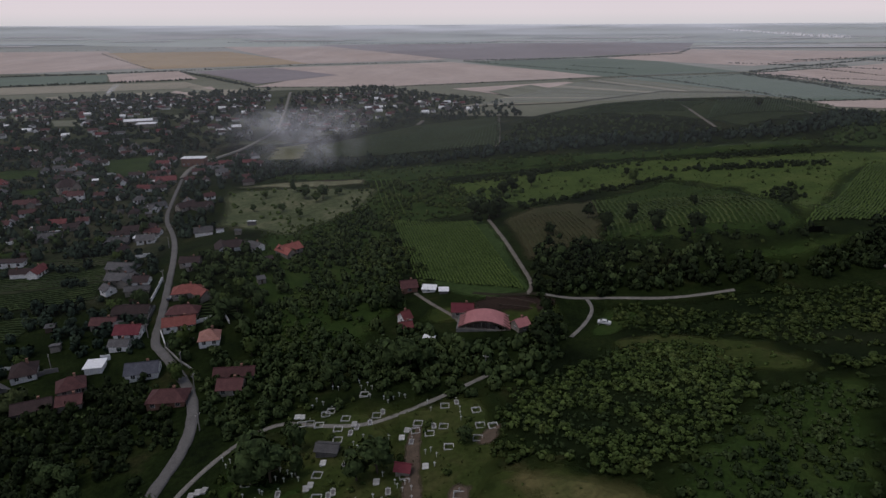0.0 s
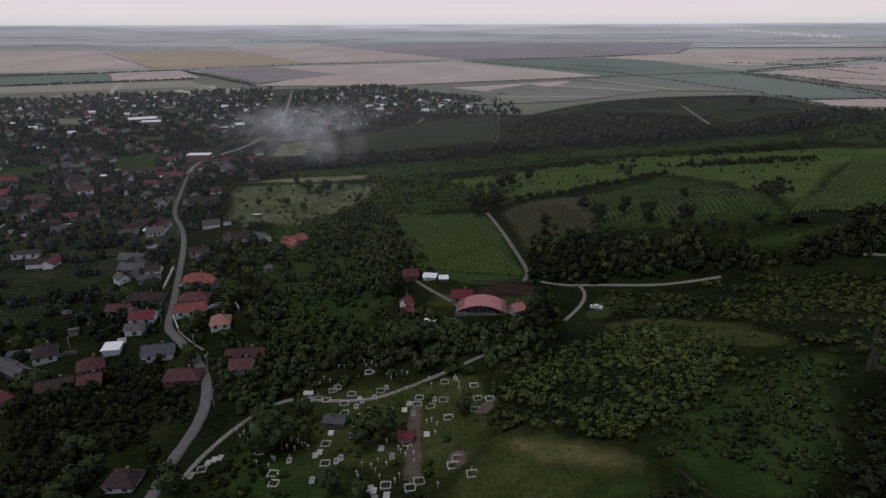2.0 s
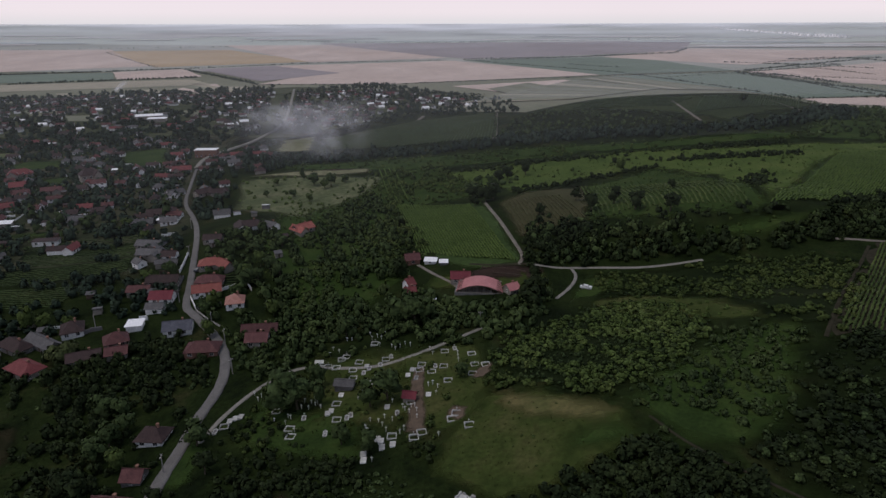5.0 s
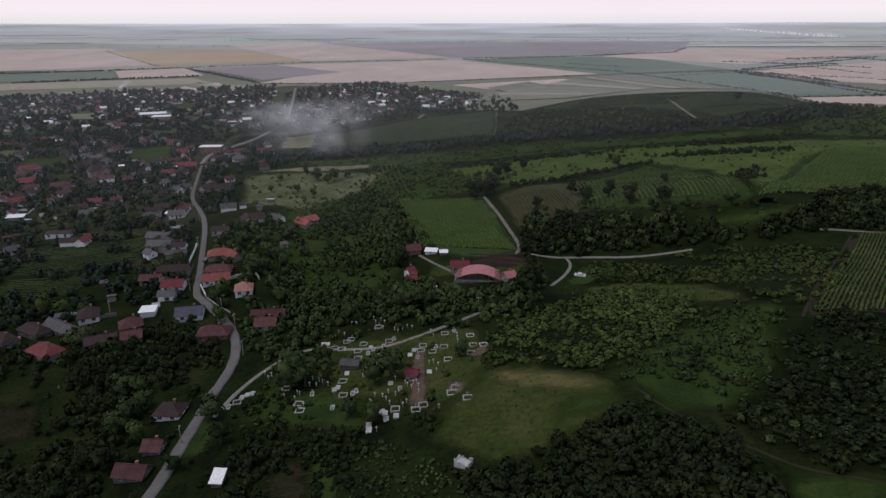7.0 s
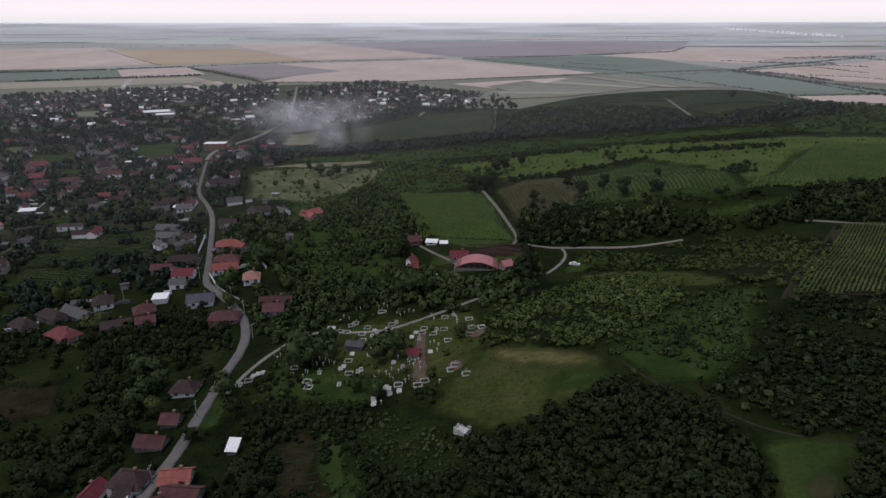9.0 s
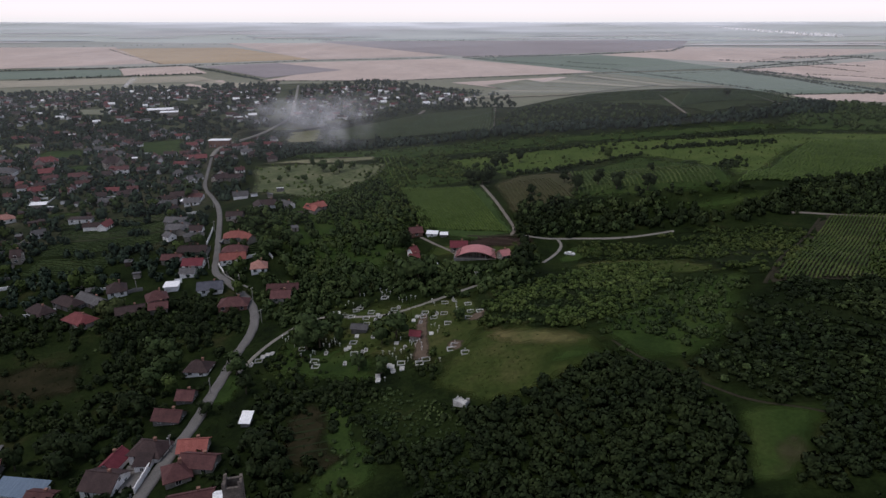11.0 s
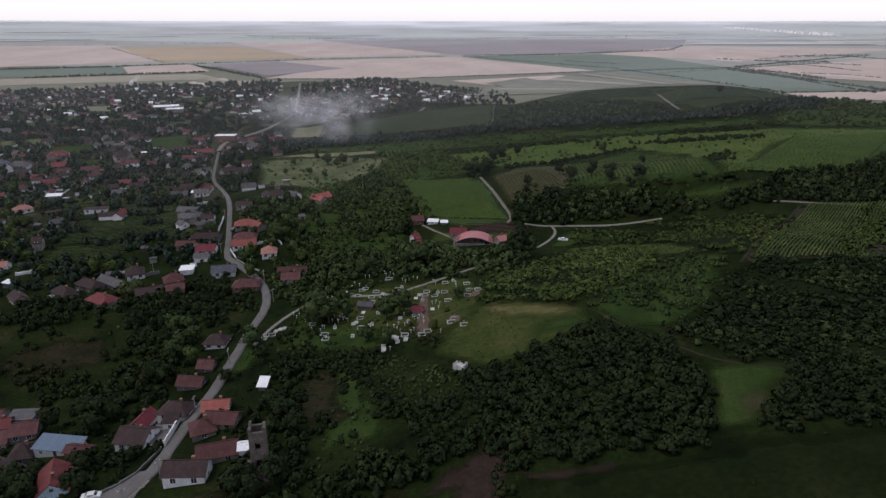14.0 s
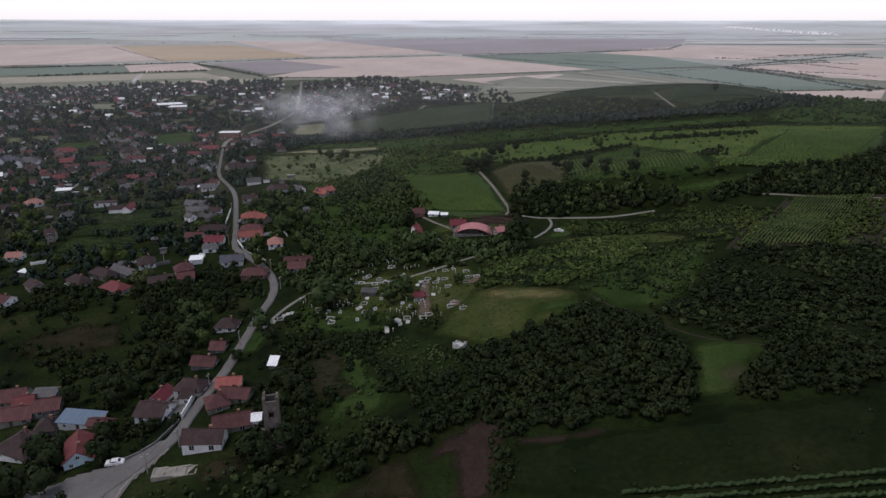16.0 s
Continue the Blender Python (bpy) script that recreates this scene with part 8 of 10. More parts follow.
def distant_houses(poly, gap, cover, lean):
    """The mass of small far houses: gabled boxes, walls and roofs of several tones."""
    x, y = spots(poly, gap, cover, 0.38, 1.5)
    V, F, S, base = [], [], [], 0
    box_f = [(0, 1, 5, 4), (1, 2, 6, 5), (2, 3, 7, 6), (3, 0, 4, 7), (1, 9, 2), (0, 3, 8)]
    for a, b in zip(x, y):
        L, W, h, r = far_rng.uniform(5, 9.5), far_rng.uniform(4, 5.2), far_rng.uniform(1.9, 2.6), far_rng.uniform(1.2, 1.9)
        rot = radians(lean + far_rng.choice((0, 90, 0, 180)) + far_rng.uniform(-14, 14))
        wall, roof = far_rng.choice((0, 0, 0, 1)), far_rng.choice((3, 3, 3, 3, 4, 4, 5, 5, 6, 7))
        i, j, o = L / 2, W / 2, 0.4
        e = h - r * o / j
        q = [(-i, -j, -1), (i, -j, -1), (i, j, -1), (-i, j, -1), (-i, -j, h), (i, -j, h), (i, j, h), (-i, j, h), (-i, 0, h + r), (i, 0, h + r)]
        f = box_f[:4] + [(5, 6, 9), (7, 4, 8)]
        f += [(10, 11, 12, 13), (14, 15, 13, 12), (13, 12, 16, 17), (10, 13, 17)]
        q += [(-i - o, -j - o, e), (i + o, -j - o, e), (i + o, 0, h + r + 0.15), (-i - o, 0, h + r + 0.15), (i + o, j + o, e), (-i - o, j + o, e), (i + o, 0, h + r - 0.05), (-i - o, 0, h + r - 0.05)]
        c, s, z = math.cos(rot), math.sin(rot), float(height(a, b)) + 0.4
        V += [(a + px * c - py * s, b + px * s + py * c, z + pz) for px, py, pz in q]
        F += [tuple(k + base for k in g) for g in f]
        S += [wall] * 6 + [roof] * 4
        base += len(q)
        KEEP.append((a - 2, b, a + 2, b, 4.0))
    me = mesh_from("distant_houses", V, F, [WHITE, CREAM, GREYWALL, BROWN, REDBROWN, GREY, RED, WHITEROOF], slots=S)
    return tagged(new("distant_houses", me), "mass of small distant village houses with brown and grey roofs", "houses", kind="stuff")


distant_houses([(-550.9, 592.4), (-753.7, 868.5), (-262.3, 980.4), (-187.7, 607.3), (-306.6, 583.5)], 11.0, 0.36, 15)
distant_houses([(-183.3, 651.7), (-239.3, 956.0), (-113.7, 1034.6), (69.9, 845.5), (-29.6, 728.6), (-111.1, 636.8)], 11.0, 0.40, 20)
village([(-190.7, 153.7), (-339.3, 374.3), (-234.8, 449.5), (-183.8, 441.9), (-100.7, 185.1), (-117.6, 180.8), (-167.1, 162.5)], 9.0, 0.13, 10, SHEDS)
village([(-91.2, 171.0), (-122.7, 275.8), (-95.9, 340.4), (-58.8, 185.3), (-68.7, 161.0)], 9.0, 0.14, 15, SHEDS)
village([(-130.6, 71.1), (-142.3, 89.1), (-120.7, 83.8), (-97.2, 69.9), (-83.6, 78.1), (-70.1, 102.5), (-63.4, 93.0), (-71.9, 50.8)], 9.0, 0.05, 15, SHEDS)

# yard walls and fences of the farther plots
wall_run("yard_wall", [(-214.8, 239.9), (-215.9, 246.6)], 1.4, 0.2, CREAM, "cream yard wall among gardens", "wall")
wall_run("yard_wall", [(-334.5, 479.7), (-336.7, 487.8)], 1.4, 0.2, GREYWALL, "grey rendered yard wall among gardens", "wall")
wall_run("yard_wall", [(-274.2, 368.5), (-261.4, 370.6)], 1.3, 0.2, CREAM, "cream yard wall among gardens", "wall")
wall_run("fence", [(-299.1, 336.9), (-302.0, 346.7)], 0.9, 0.2, WOOD, "dark board fence between garden plots", "fence")
wall_run("yard_wall", [(-167.7, 453.3), (-160.1, 455.0)], 1.0, 0.2, CREAM, "cream yard wall among gardens", "wall")
wall_run("yard_wall", [(-140.2, 269.4), (-133.6, 270.2)], 1.5, 0.2, WHITE, "white plastered yard wall among gardens", "wall")
wall_run("yard_wall", [(-250.4, 271.3), (-244.1, 273.5)], 1.4, 0.2, GREYWALL, "grey rendered yard wall among gardens", "wall")
wall_run("yard_wall", [(-210.2, 318.3), (-212.0, 325.6)], 1.1, 0.2, CREAM, "cream yard wall among gardens", "wall")
wall_run("yard_wall", [(-362.7, 433.1), (-363.4, 438.6)], 1.3, 0.2, WHITE, "white plastered yard wall among gardens", "wall")
wall_run("yard_wall", [(-301.2, 395.1), (-303.1, 402.5)], 1.5, 0.2, WHITE, "white plastered yard wall among gardens", "wall")
wall_run("yard_wall", [(-285.4, 394.6), (-277.7, 396.7)], 1.3, 0.2, WHITE, "white plastered yard wall among gardens", "wall")
wall_run("yard_wall", [(-145.1, 179.5), (-137.4, 180.7)], 1.1, 0.2, WHITE, "white plastered yard wall among gardens", "wall")
wall_run("fence", [(-333.9, 443.6), (-336.6, 452.0)], 0.9, 0.2, WOOD, "dark board fence between garden plots", "fence")
wall_run("fence", [(-256.7, 346.9), (-258.2, 354.9)], 1.3, 0.2, WOOD, "dark board fence between garden plots", "fence")
wall_run("yard_wall", [(-314.7, 403.9), (-315.7, 410.0)], 1.4, 0.2, WHITE, "white plastered yard wall among gardens", "wall")
wall_run("yard_wall", [(-265.1, 322.5), (-268.0, 334.4)], 1.1, 0.2, CREAM, "cream yard wall among gardens", "wall")
wall_run("yard_wall", [(-195.6, 344.8), (-189.6, 345.7)], 1.1, 0.2, WHITE, "white plastered yard wall among gardens", "wall")
wall_run("yard_wall", [(-248.6, 360.2), (-238.4, 362.8)], 1.0, 0.2, GREYWALL, "grey rendered yard wall among gardens", "wall")
wall_run("yard_wall", [(-344.4, 431.9), (-333.4, 434.2)], 1.4, 0.2, WHITE, "white plastered yard wall among gardens", "wall")
wall_run("yard_wall", [(-189.9, 401.9), (-182.2, 404.7)], 1.3, 0.2, GREYWALL, "grey rendered yard wall among gardens", "wall")
wall_run("yard_wall", [(-205.5, 196.3), (-206.8, 201.6)], 1.0, 0.2, WHITE, "white plastered yard wall among gardens", "wall")
wall_run("yard_wall", [(-285.3, 318.0), (-288.2, 330.6)], 1.4, 0.2, WHITE, "white plastered yard wall among gardens", "wall")
wall_run("fence", [(-232.8, 441.5), (-220.7, 445.4)], 1.1, 0.2, WOOD, "dark board fence between garden plots", "fence")
wall_run("yard_wall", [(-126.0, 211.3), (-114.6, 212.6)], 1.1, 0.2, GREYWALL, "grey rendered yard wall among gardens", "wall")
wall_run("yard_wall", [(-158.3, 180.6), (-148.4, 183.1)], 1.2, 0.2, CREAM, "cream yard wall among gardens", "wall")
wall_run("yard_wall", [(-374.1, 469.2), (-375.1, 476.3)], 1.4, 0.2, WHITE, "white plastered yard wall among gardens", "wall")
wall_run("yard_wall", [(-244.4, 315.9), (-246.7, 328.0)], 0.9, 0.2, WHITE, "white plastered yard wall among gardens", "wall")
wall_run("yard_wall", [(-260.2, 320.9), (-249.6, 324.7)], 1.3, 0.2, WHITE, "white plastered yard wall among gardens", "wall")
wall_run("yard_wall", [(-165.0, 349.6), (-167.2, 359.2)], 1.5, 0.2, WHITE, "white plastered yard wall among gardens", "wall")
wall_run("yard_wall", [(-117.5, 443.4), (-118.9, 455.3)], 1.0, 0.2, GREYWALL, "grey rendered yard wall among gardens", "wall")
wall_run("yard_wall", [(-162.9, 307.3), (-167.3, 319.4)], 1.3, 0.2, GREYWALL, "grey rendered yard wall among gardens", "wall")
wall_run("yard_wall", [(-259.9, 332.4), (-253.1, 334.5)], 1.1, 0.2, WHITE, "white plastered yard wall among gardens", "wall")
wall_run("yard_wall", [(-218.0, 242.0), (-207.6, 243.7)], 1.0, 0.2, CREAM, "cream yard wall among gardens", "wall")
wall_run("yard_wall", [(-208.5, 307.5), (-210.4, 314.5)], 1.3, 0.2, GREYWALL, "grey rendered yard wall among gardens", "wall")
wall_run("fence", [(-204.1, 417.8), (-192.6, 419.1)], 0.9, 0.2, WOOD, "dark board fence between garden plots", "fence")
wall_run("yard_wall", [(-249.8, 454.1), (-241.5, 456.3)], 1.5, 0.2, WHITE, "white plastered yard wall among gardens", "wall")
wall_run("fence", [(-186.4, 187.2), (-174.5, 189.6)], 1.0, 0.2, WOOD, "dark board fence between garden plots", "fence")
wall_run("yard_wall", [(-224.0, 304.9), (-214.6, 306.9)], 1.5, 0.2, WHITE, "white plastered yard wall among gardens", "wall")
wall_run("yard_wall", [(-146.1, 447.2), (-137.8, 448.7)], 1.0, 0.2, GREYWALL, "grey rendered yard wall among gardens", "wall")
wall_run("fence", [(-121.5, 222.9), (-113.8, 224.2)], 1.3, 0.2, WOOD, "dark board fence between garden plots", "fence")
wall_run("yard_wall", [(-227.8, 219.3), (-222.0, 220.0)], 1.1, 0.2, GREYWALL, "grey rendered yard wall among gardens", "wall")
wall_run("yard_wall", [(-260.3, 395.6), (-250.2, 398.3)], 1.0, 0.2, CREAM, "cream yard wall among gardens", "wall")
wall_run("yard_wall", [(-197.6, 195.0), (-191.2, 196.4)], 1.3, 0.2, GREYWALL, "grey rendered yard wall among gardens", "wall")
wall_run("fence", [(-234.4, 432.2), (-229.1, 433.0)], 1.3, 0.2, WOOD, "dark board fence between garden plots", "fence")
for t, L, W in KINDS + SHEDS:
    for o in (*t.children_recursive, t):
        bpy.data.objects.remove(o)


# ---- smoke drifting over the village ----
def smoke_material(name, strength, tone=(0.86, 0.85, 0.87), even=False, grain=0.07):
    m = bpy.data.materials.new(name)
    m.use_nodes = True
    n, k = m.node_tree.nodes, m.node_tree.links
    b = n["Principled BSDF"]
    b.inputs["Base Color"].default_value, b.inputs["Roughness"].default_value, b.inputs["Specular IOR Level"].default_value = (*tone, 1), 1.0, 0.0
    at, nz, mul, gain = n.new("ShaderNodeAttribute"), n.new("ShaderNodeTexNoise"), n.new("ShaderNodeMath"), n.new("ShaderNodeMath")
    at.attribute_name = "veil_alpha"
    co = n.new("ShaderNodeTexCoord")
    k.new(co.outputs["Object"], nz.inputs["Vector"])
    nz.inputs["Scale"].default_value, nz.inputs["Detail"].default_value = grain, 5.0 if grain > 0.01 else 1.0
    mul.operation = gain.operation = "MULTIPLY"
    k.new(at.outputs["Fac"], mul.inputs[0])
    wisp = n.new("ShaderNodeMapRange")
    wisp.inputs["From Min"].default_value, wisp.inputs["From Max"].default_value = (0.0, 1.0) if even else (0.34, 0.72)
    k.new(nz.outputs["Fac"], wisp.inputs["Value"])
    k.new(wisp.outputs[0], mul.inputs[1])
    k.new(mul.outputs[0], gain.inputs[0])
    gain.inputs[1].default_value = strength
    k.new(gain.outputs[0], b.inputs["Alpha"])
    return m


def smoke(x, y, height_m, foot, top, drift, mat, label, veils=5, seed=1):
    rise = 6.0 if foot < 10 else 1.6
    """Thin veils of smoke that spread and drift as they rise, thinning to nothing at their borders."""
    g = random.Random(seed)
    t = thing("smoke_plume", x, y, 0, label, "smoke")
    for v in range(veils):
        u, w = np.meshgrid(np.linspace(-1, 1, 15), np.linspace(0, 1, 13), indexing="ij")
        a = g.uniform(-0.5, 0.5)
        half = foot + (top - foot) * w ** 0.8
        off = g.uniform(-0.35, 0.35)
        X = (u * math.cos(a) + off * w) * half + drift[0] * w ** 1.3 + np.sin(w * 5 + v) * half * 0.15
        Y = (u * math.sin(a) + g.uniform(-0.5, 0.5) * w) * half + drift[1] * w + np.sin(u * 3 + v) * half * 0.2
        Z = w * height_m * g.uniform(0.75, 1.0)
        me = grid_mesh("veil", X, Y, Z, mat)
        d = (1 - u ** 2) ** 1.8 * np.clip(w * rise, 0, 1) ** 1.5 * (1 - w) ** 0.9
        me.attributes.new("veil_alpha", "FLOAT", "POINT").data.foreach_set("value", d.ravel())
        piece("veil", me, t)
    return t


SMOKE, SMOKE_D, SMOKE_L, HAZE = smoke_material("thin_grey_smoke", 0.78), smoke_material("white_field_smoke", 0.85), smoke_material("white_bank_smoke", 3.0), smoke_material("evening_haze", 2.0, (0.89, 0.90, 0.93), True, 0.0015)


def long_smoke(x0, y0, x1, y1):
    """A low bank of white smoke lying over far fields."""
    t = thing("smoke_bank", x0, y0, 0, "long low bank of white smoke over far fields", "smoke")
    u, w = np.meshgrid(np.linspace(0, 1, 60), np.linspace(-1, 1, 9), indexing="ij")
    X, Y = (x1 - x0) * u + 4 * np.sin(u * 17), (y1 - y0) * u + w * 5
    Z = height(X + x0, Y + y0) - t.matrix_basis.translation.z + 8 + (2.5 + 6.5 * u ** 0.7) * (1 + w) + 1.5 * np.sin(u * 23)
    me = grid_mesh("veil", X, Y, Z, SMOKE_L)
    d = (1 - w ** 2) * np.clip(u * 4, 0, 1) * np.clip((1 - u) * 9, 0, 1) * (0.8 + 0.2 * np.sin(u * 31))
    me.attributes.new("veil_alpha", "FLOAT", "POINT").data.foreach_set("value", d.ravel())
    piece("veil", me, t)


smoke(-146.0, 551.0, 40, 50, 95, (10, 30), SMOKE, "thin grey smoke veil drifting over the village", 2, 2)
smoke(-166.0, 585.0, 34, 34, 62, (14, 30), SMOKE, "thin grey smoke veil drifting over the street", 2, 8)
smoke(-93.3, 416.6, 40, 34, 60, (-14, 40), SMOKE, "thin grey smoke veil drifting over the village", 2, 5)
smoke(-517.8, 981.3, 24, 4, 14, (26, 20), SMOKE_D, "white smoke plume rising behind the village", 2, 4)
long_smoke(1570, 3961, 1722, 2774)


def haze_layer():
    """Thin translucent sheet standing in for evening haze over the plain, denser with distance."""
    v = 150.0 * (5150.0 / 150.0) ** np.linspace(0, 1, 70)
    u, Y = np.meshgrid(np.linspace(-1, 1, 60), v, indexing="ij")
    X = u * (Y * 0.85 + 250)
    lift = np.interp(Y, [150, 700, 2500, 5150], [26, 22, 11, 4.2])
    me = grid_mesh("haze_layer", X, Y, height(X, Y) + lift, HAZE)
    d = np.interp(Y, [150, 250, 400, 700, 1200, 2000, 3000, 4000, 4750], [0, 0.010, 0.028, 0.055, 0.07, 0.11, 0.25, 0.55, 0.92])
    # extra opacity near the village lifts the dark tones behind the sheet
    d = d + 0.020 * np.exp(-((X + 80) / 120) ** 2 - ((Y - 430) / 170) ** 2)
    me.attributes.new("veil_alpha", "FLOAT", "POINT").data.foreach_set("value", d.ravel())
    return tagged(new("haze_layer", me), "thin pale translucent sheet imitating evening haze over the plain", "haze", kind="structure")


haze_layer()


# ---- woods, shrubs and hedges ----
strew("hedge", *spots([(-28.4, 26.7), (-19.7, 37.8), (-3.6, 40.3), (16.1, 47.7), (15.7, 36.9), (1.8, 34.9), (-15.8, 27.1), (-23.6, 20.7)], 2.5, 1.00, 0.00, 0.0), NEAR, (1.29, 2.30), LEAF_K, "band of dark bushes above ploughed earth", "hedge", tall=1.20)
strew("thicket", *spots([(-40.7, 90.2), (-26.6, 93.5), (-11.4, 83.5), (0.7, 89.3), (9.8, 62.2), (13.3, 48.5), (-3.6, 41.4), (-22.2, 58.3), (-27.7, 75.3)], 2.1, 0.92, 0.15, 0.0), MINI, (0.80, 1.70), LEAF_K, "rough thicket below the cemetery", "thicket", tall=1.00)
strew("thicket", *spots([(-31.5, 18.0), (-39.6, 53.8), (-28.1, 56.9), (-20.0, 40.1), (-28.4, 26.7), (-26.3, 15.9)], 2.9, 0.85, 0.20, 0.0), NEAR, (1.14, 2.22), LEAF_K, "trees and bushes round the ruin", "thicket", tall=1.00)
strew("thicket", *spots([(-21.9, 55.5), (-20.7, 73.1), (-3.8, 50.9), (-11.8, 40.9), (-19.7, 37.8)], 2.8, 0.80, 0.20, 0.0), NEAR, (1.14, 2.06), LEAF_K, "thicket of dark bushes", "thicket", tall=1.00)
strew("thicket", *spots([(-45.1, 63.9), (-53.5, 97.9), (-42.3, 98.7), (-28.7, 82.7), (-42.1, 79.6), (-38.6, 59.3)], 2.9, 0.80, 0.20, 0.0), NEAR, (1.14, 2.06), LEAF_K, "bushes between gardens", "thicket", tall=1.00)
strew("wood", *spots([(-64.1, 137.3), (-78.1, 178.5), (-58.8, 185.3), (-38.2, 188.0), (-16.2, 171.2), (15.2, 161.3), (12.2, 146.5), (-10.1, 139.8), (-28.8, 149.8), (-40.5, 150.7), (-40.8, 136.7), (-54.2, 137.6)], 2.9, 0.95, 0.05, 0.0), NEAR, (1.36, 2.37), LEAF, "dense trees above the cemetery", "wood", tall=1.20)
strew("wood", *spots([(-62.8, 179.2), (-77.0, 266.1), (-66.8, 283.2), (-40.5, 331.8), (-22.4, 282.0), (-16.3, 223.6), (-16.8, 181.1), (-38.2, 188.0)], 3.9, 0.80, 0.22, 0.0), NEAR, (1.40, 2.60), LEAF, "dense wood between village and vineyard", "wood", tall=1.20)
strew("wood", *spots([(-16.2, 171.2), (-13.3, 189.0), (18.6, 176.9), (34.6, 164.4), (25.4, 144.5), (14.8, 153.4)], 3.2, 1.00, 0.00, 0.0), BUSH, (1.58, 2.58), LEAF, "dark trees below the hall", "wood", tall=1.20)
strew("wood", *spots([(25.5, 167.7), (27.4, 182.6), (37.5, 183.7), (37.9, 171.8), (32.7, 164.4)], 2.7, 1.00, 0.00, 0.0), BUSH, (1.67, 2.58), LEAF, "dark trees beside the hall", "wood", tall=1.25)
strew("wood", *spots([(-119.5, 128.5), (-136.0, 159.2), (-112.9, 162.1), (-96.5, 171.8), (-80.2, 163.1), (-70.1, 138.6), (-71.2, 119.5), (-84.8, 122.6), (-99.6, 117.2)], 3.2, 0.80, 0.12, 0.0), WOODY, (1.30, 2.40), LEAF_K, "dense wood between houses and lane", "wood", tall=1.20)
strew("wood", *spots([(-172.4, 133.0), (-178.6, 142.6), (-164.4, 162.2), (-132.1, 150.8), (-119.5, 128.5), (-144.9, 131.2)], 3.4, 0.90, 0.10, 0.0), NEAR, (1.36, 2.37), LEAF_K, "trees behind the farmyards", "wood", tall=1.20)
strew("thicket", *spots([(-102.5, 96.0), (-112.8, 123.5), (-83.9, 113.9), (-79.3, 95.5), (-82.0, 74.5), (-106.4, 81.1)], 3.2, 0.90, 0.12, 0.0), NEAR, (1.21, 2.22), LEAF_K, "trees and bushes above the street", "thicket", tall=1.15)
strew("thicket", *spots([(-142.2, 86.2), (-154.6, 105.5), (-133.9, 107.6), (-102.5, 96.0), (-94.1, 78.0), (-100.3, 69.3), (-120.7, 83.8)], 3.4, 0.75, 0.25, 0.0), NEAR, (1.14, 2.13), LEAF_K, "trees in village gardens", "thicket", tall=1.15)
strew("thicket", *spots([(-110.0, 27.2), (-125.5, 47.6), (-104.8, 39.7), (-86.9, 31.7), (-90.5, 22.4)], 2.9, 0.95, 0.00, 0.0), NEAR, (1.10, 1.90), LEAF_K, "dark trees at the junction", "thicket", tall=1.15)
strew("hedge", *spots([(-90.1, 46.1), (-94.2, 57.8), (-86.2, 58.6), (-73.6, 54.6), (-73.8, 44.8), (-83.0, 42.6)], 2.5, 0.90, 0.00, 0.0), NEAR, (0.91, 1.74), LEAF_K, "hedge bushes above the street", "hedge", tall=1.00)
strew("thicket", *spots([(-86.8, 40.2), (-94.4, 53.8), (-89.6, 53.7), (-81.8, 39.9)], 2.9, 0.90, 0.00, 0.0), NEAR, (1.10, 1.70), LEAF_K, "garden trees round the houses", "thicket", tall=1.20)
strew("thicket", *spots([(-50.6, 56.3), (-52.9, 65.9), (-48.1, 76.1), (-39.6, 53.8), (-33.9, 18.2), (-41.3, 18.9), (-45.4, 34.9)], 3.0, 0.80, 0.10, 0.0), NEAR, (1.29, 2.30), LEAF_K, "trees round the ruined tower", "thicket", tall=1.20)
strew("shrubs", *spots([(-72.0, 21.7), (-70.5, 29.1), (-57.6, 26.5), (-47.5, 31.0), (-32.7, 23.4), (-30.8, 14.7), (-71.0, 19.7)], 2.9, 0.60, 0.30, 0.0), NEAR, (0.60, 1.26), LEAF, "low bushes in rough grass", "shrubs", tall=1.00)
strew("orchard", *spots([(-124.5, 328.5), (-127.1, 377.3), (-79.6, 384.7), (-44.3, 384.8), (-24.2, 303.0), (-41.8, 307.2), (-69.4, 330.6)], 7.0, 0.30, 0.20, 0.0), BUSH, (1.30, 2.20), LEAF_L, "orchard trees in rows of grass", "orchard", tall=1.00)
strew("hedge", *spots([(209.1, 869.7), (338.7, 936.0), (478.2, 954.1), (511.1, 839.6), (491.3, 808.1), (456.7, 909.5), (334.1, 900.1)], 7.0, 0.80, 0.00, 0.0), BUSH, (1.20, 2.20), LEAF, "hedge along the ridge", "hedge", tall=1.00)
strew("thicket", *spots([(-41.5, 94.4), (-26.8, 95.6), (-1.1, 94.6), (11.3, 61.6), (13.1, 46.2), (-11.6, 38.6), (-28.1, 56.9)], 2.6, 0.80, 0.10, 0.0), NEAR, (0.70, 1.50), LEAF_K, "low tangled bushes below the cemetery", "thicket", tall=1.00)
strew("shrubs", *spots([(-66.6, 69.8), (-59.6, 99.6), (-41.5, 94.4), (-28.1, 56.9), (-28.0, 24.7), (-36.7, 29.6)], 5.0, 0.60, 0.15, 0.0), NEAR, (0.80, 1.80), LEAF_K, "bushes on the rough slope", "shrubs", tall=1.00)
strew("shrubs", *spots([(-142.2, 86.2), (-172.4, 133.0), (-114.8, 127.9), (-87.4, 106.8), (-86.6, 85.4)], 5.0, 0.50, 0.20, 0.0), NEAR, (0.70, 1.60), LEAF_K, "bushes in the rough meadow", "shrubs", tall=1.00)
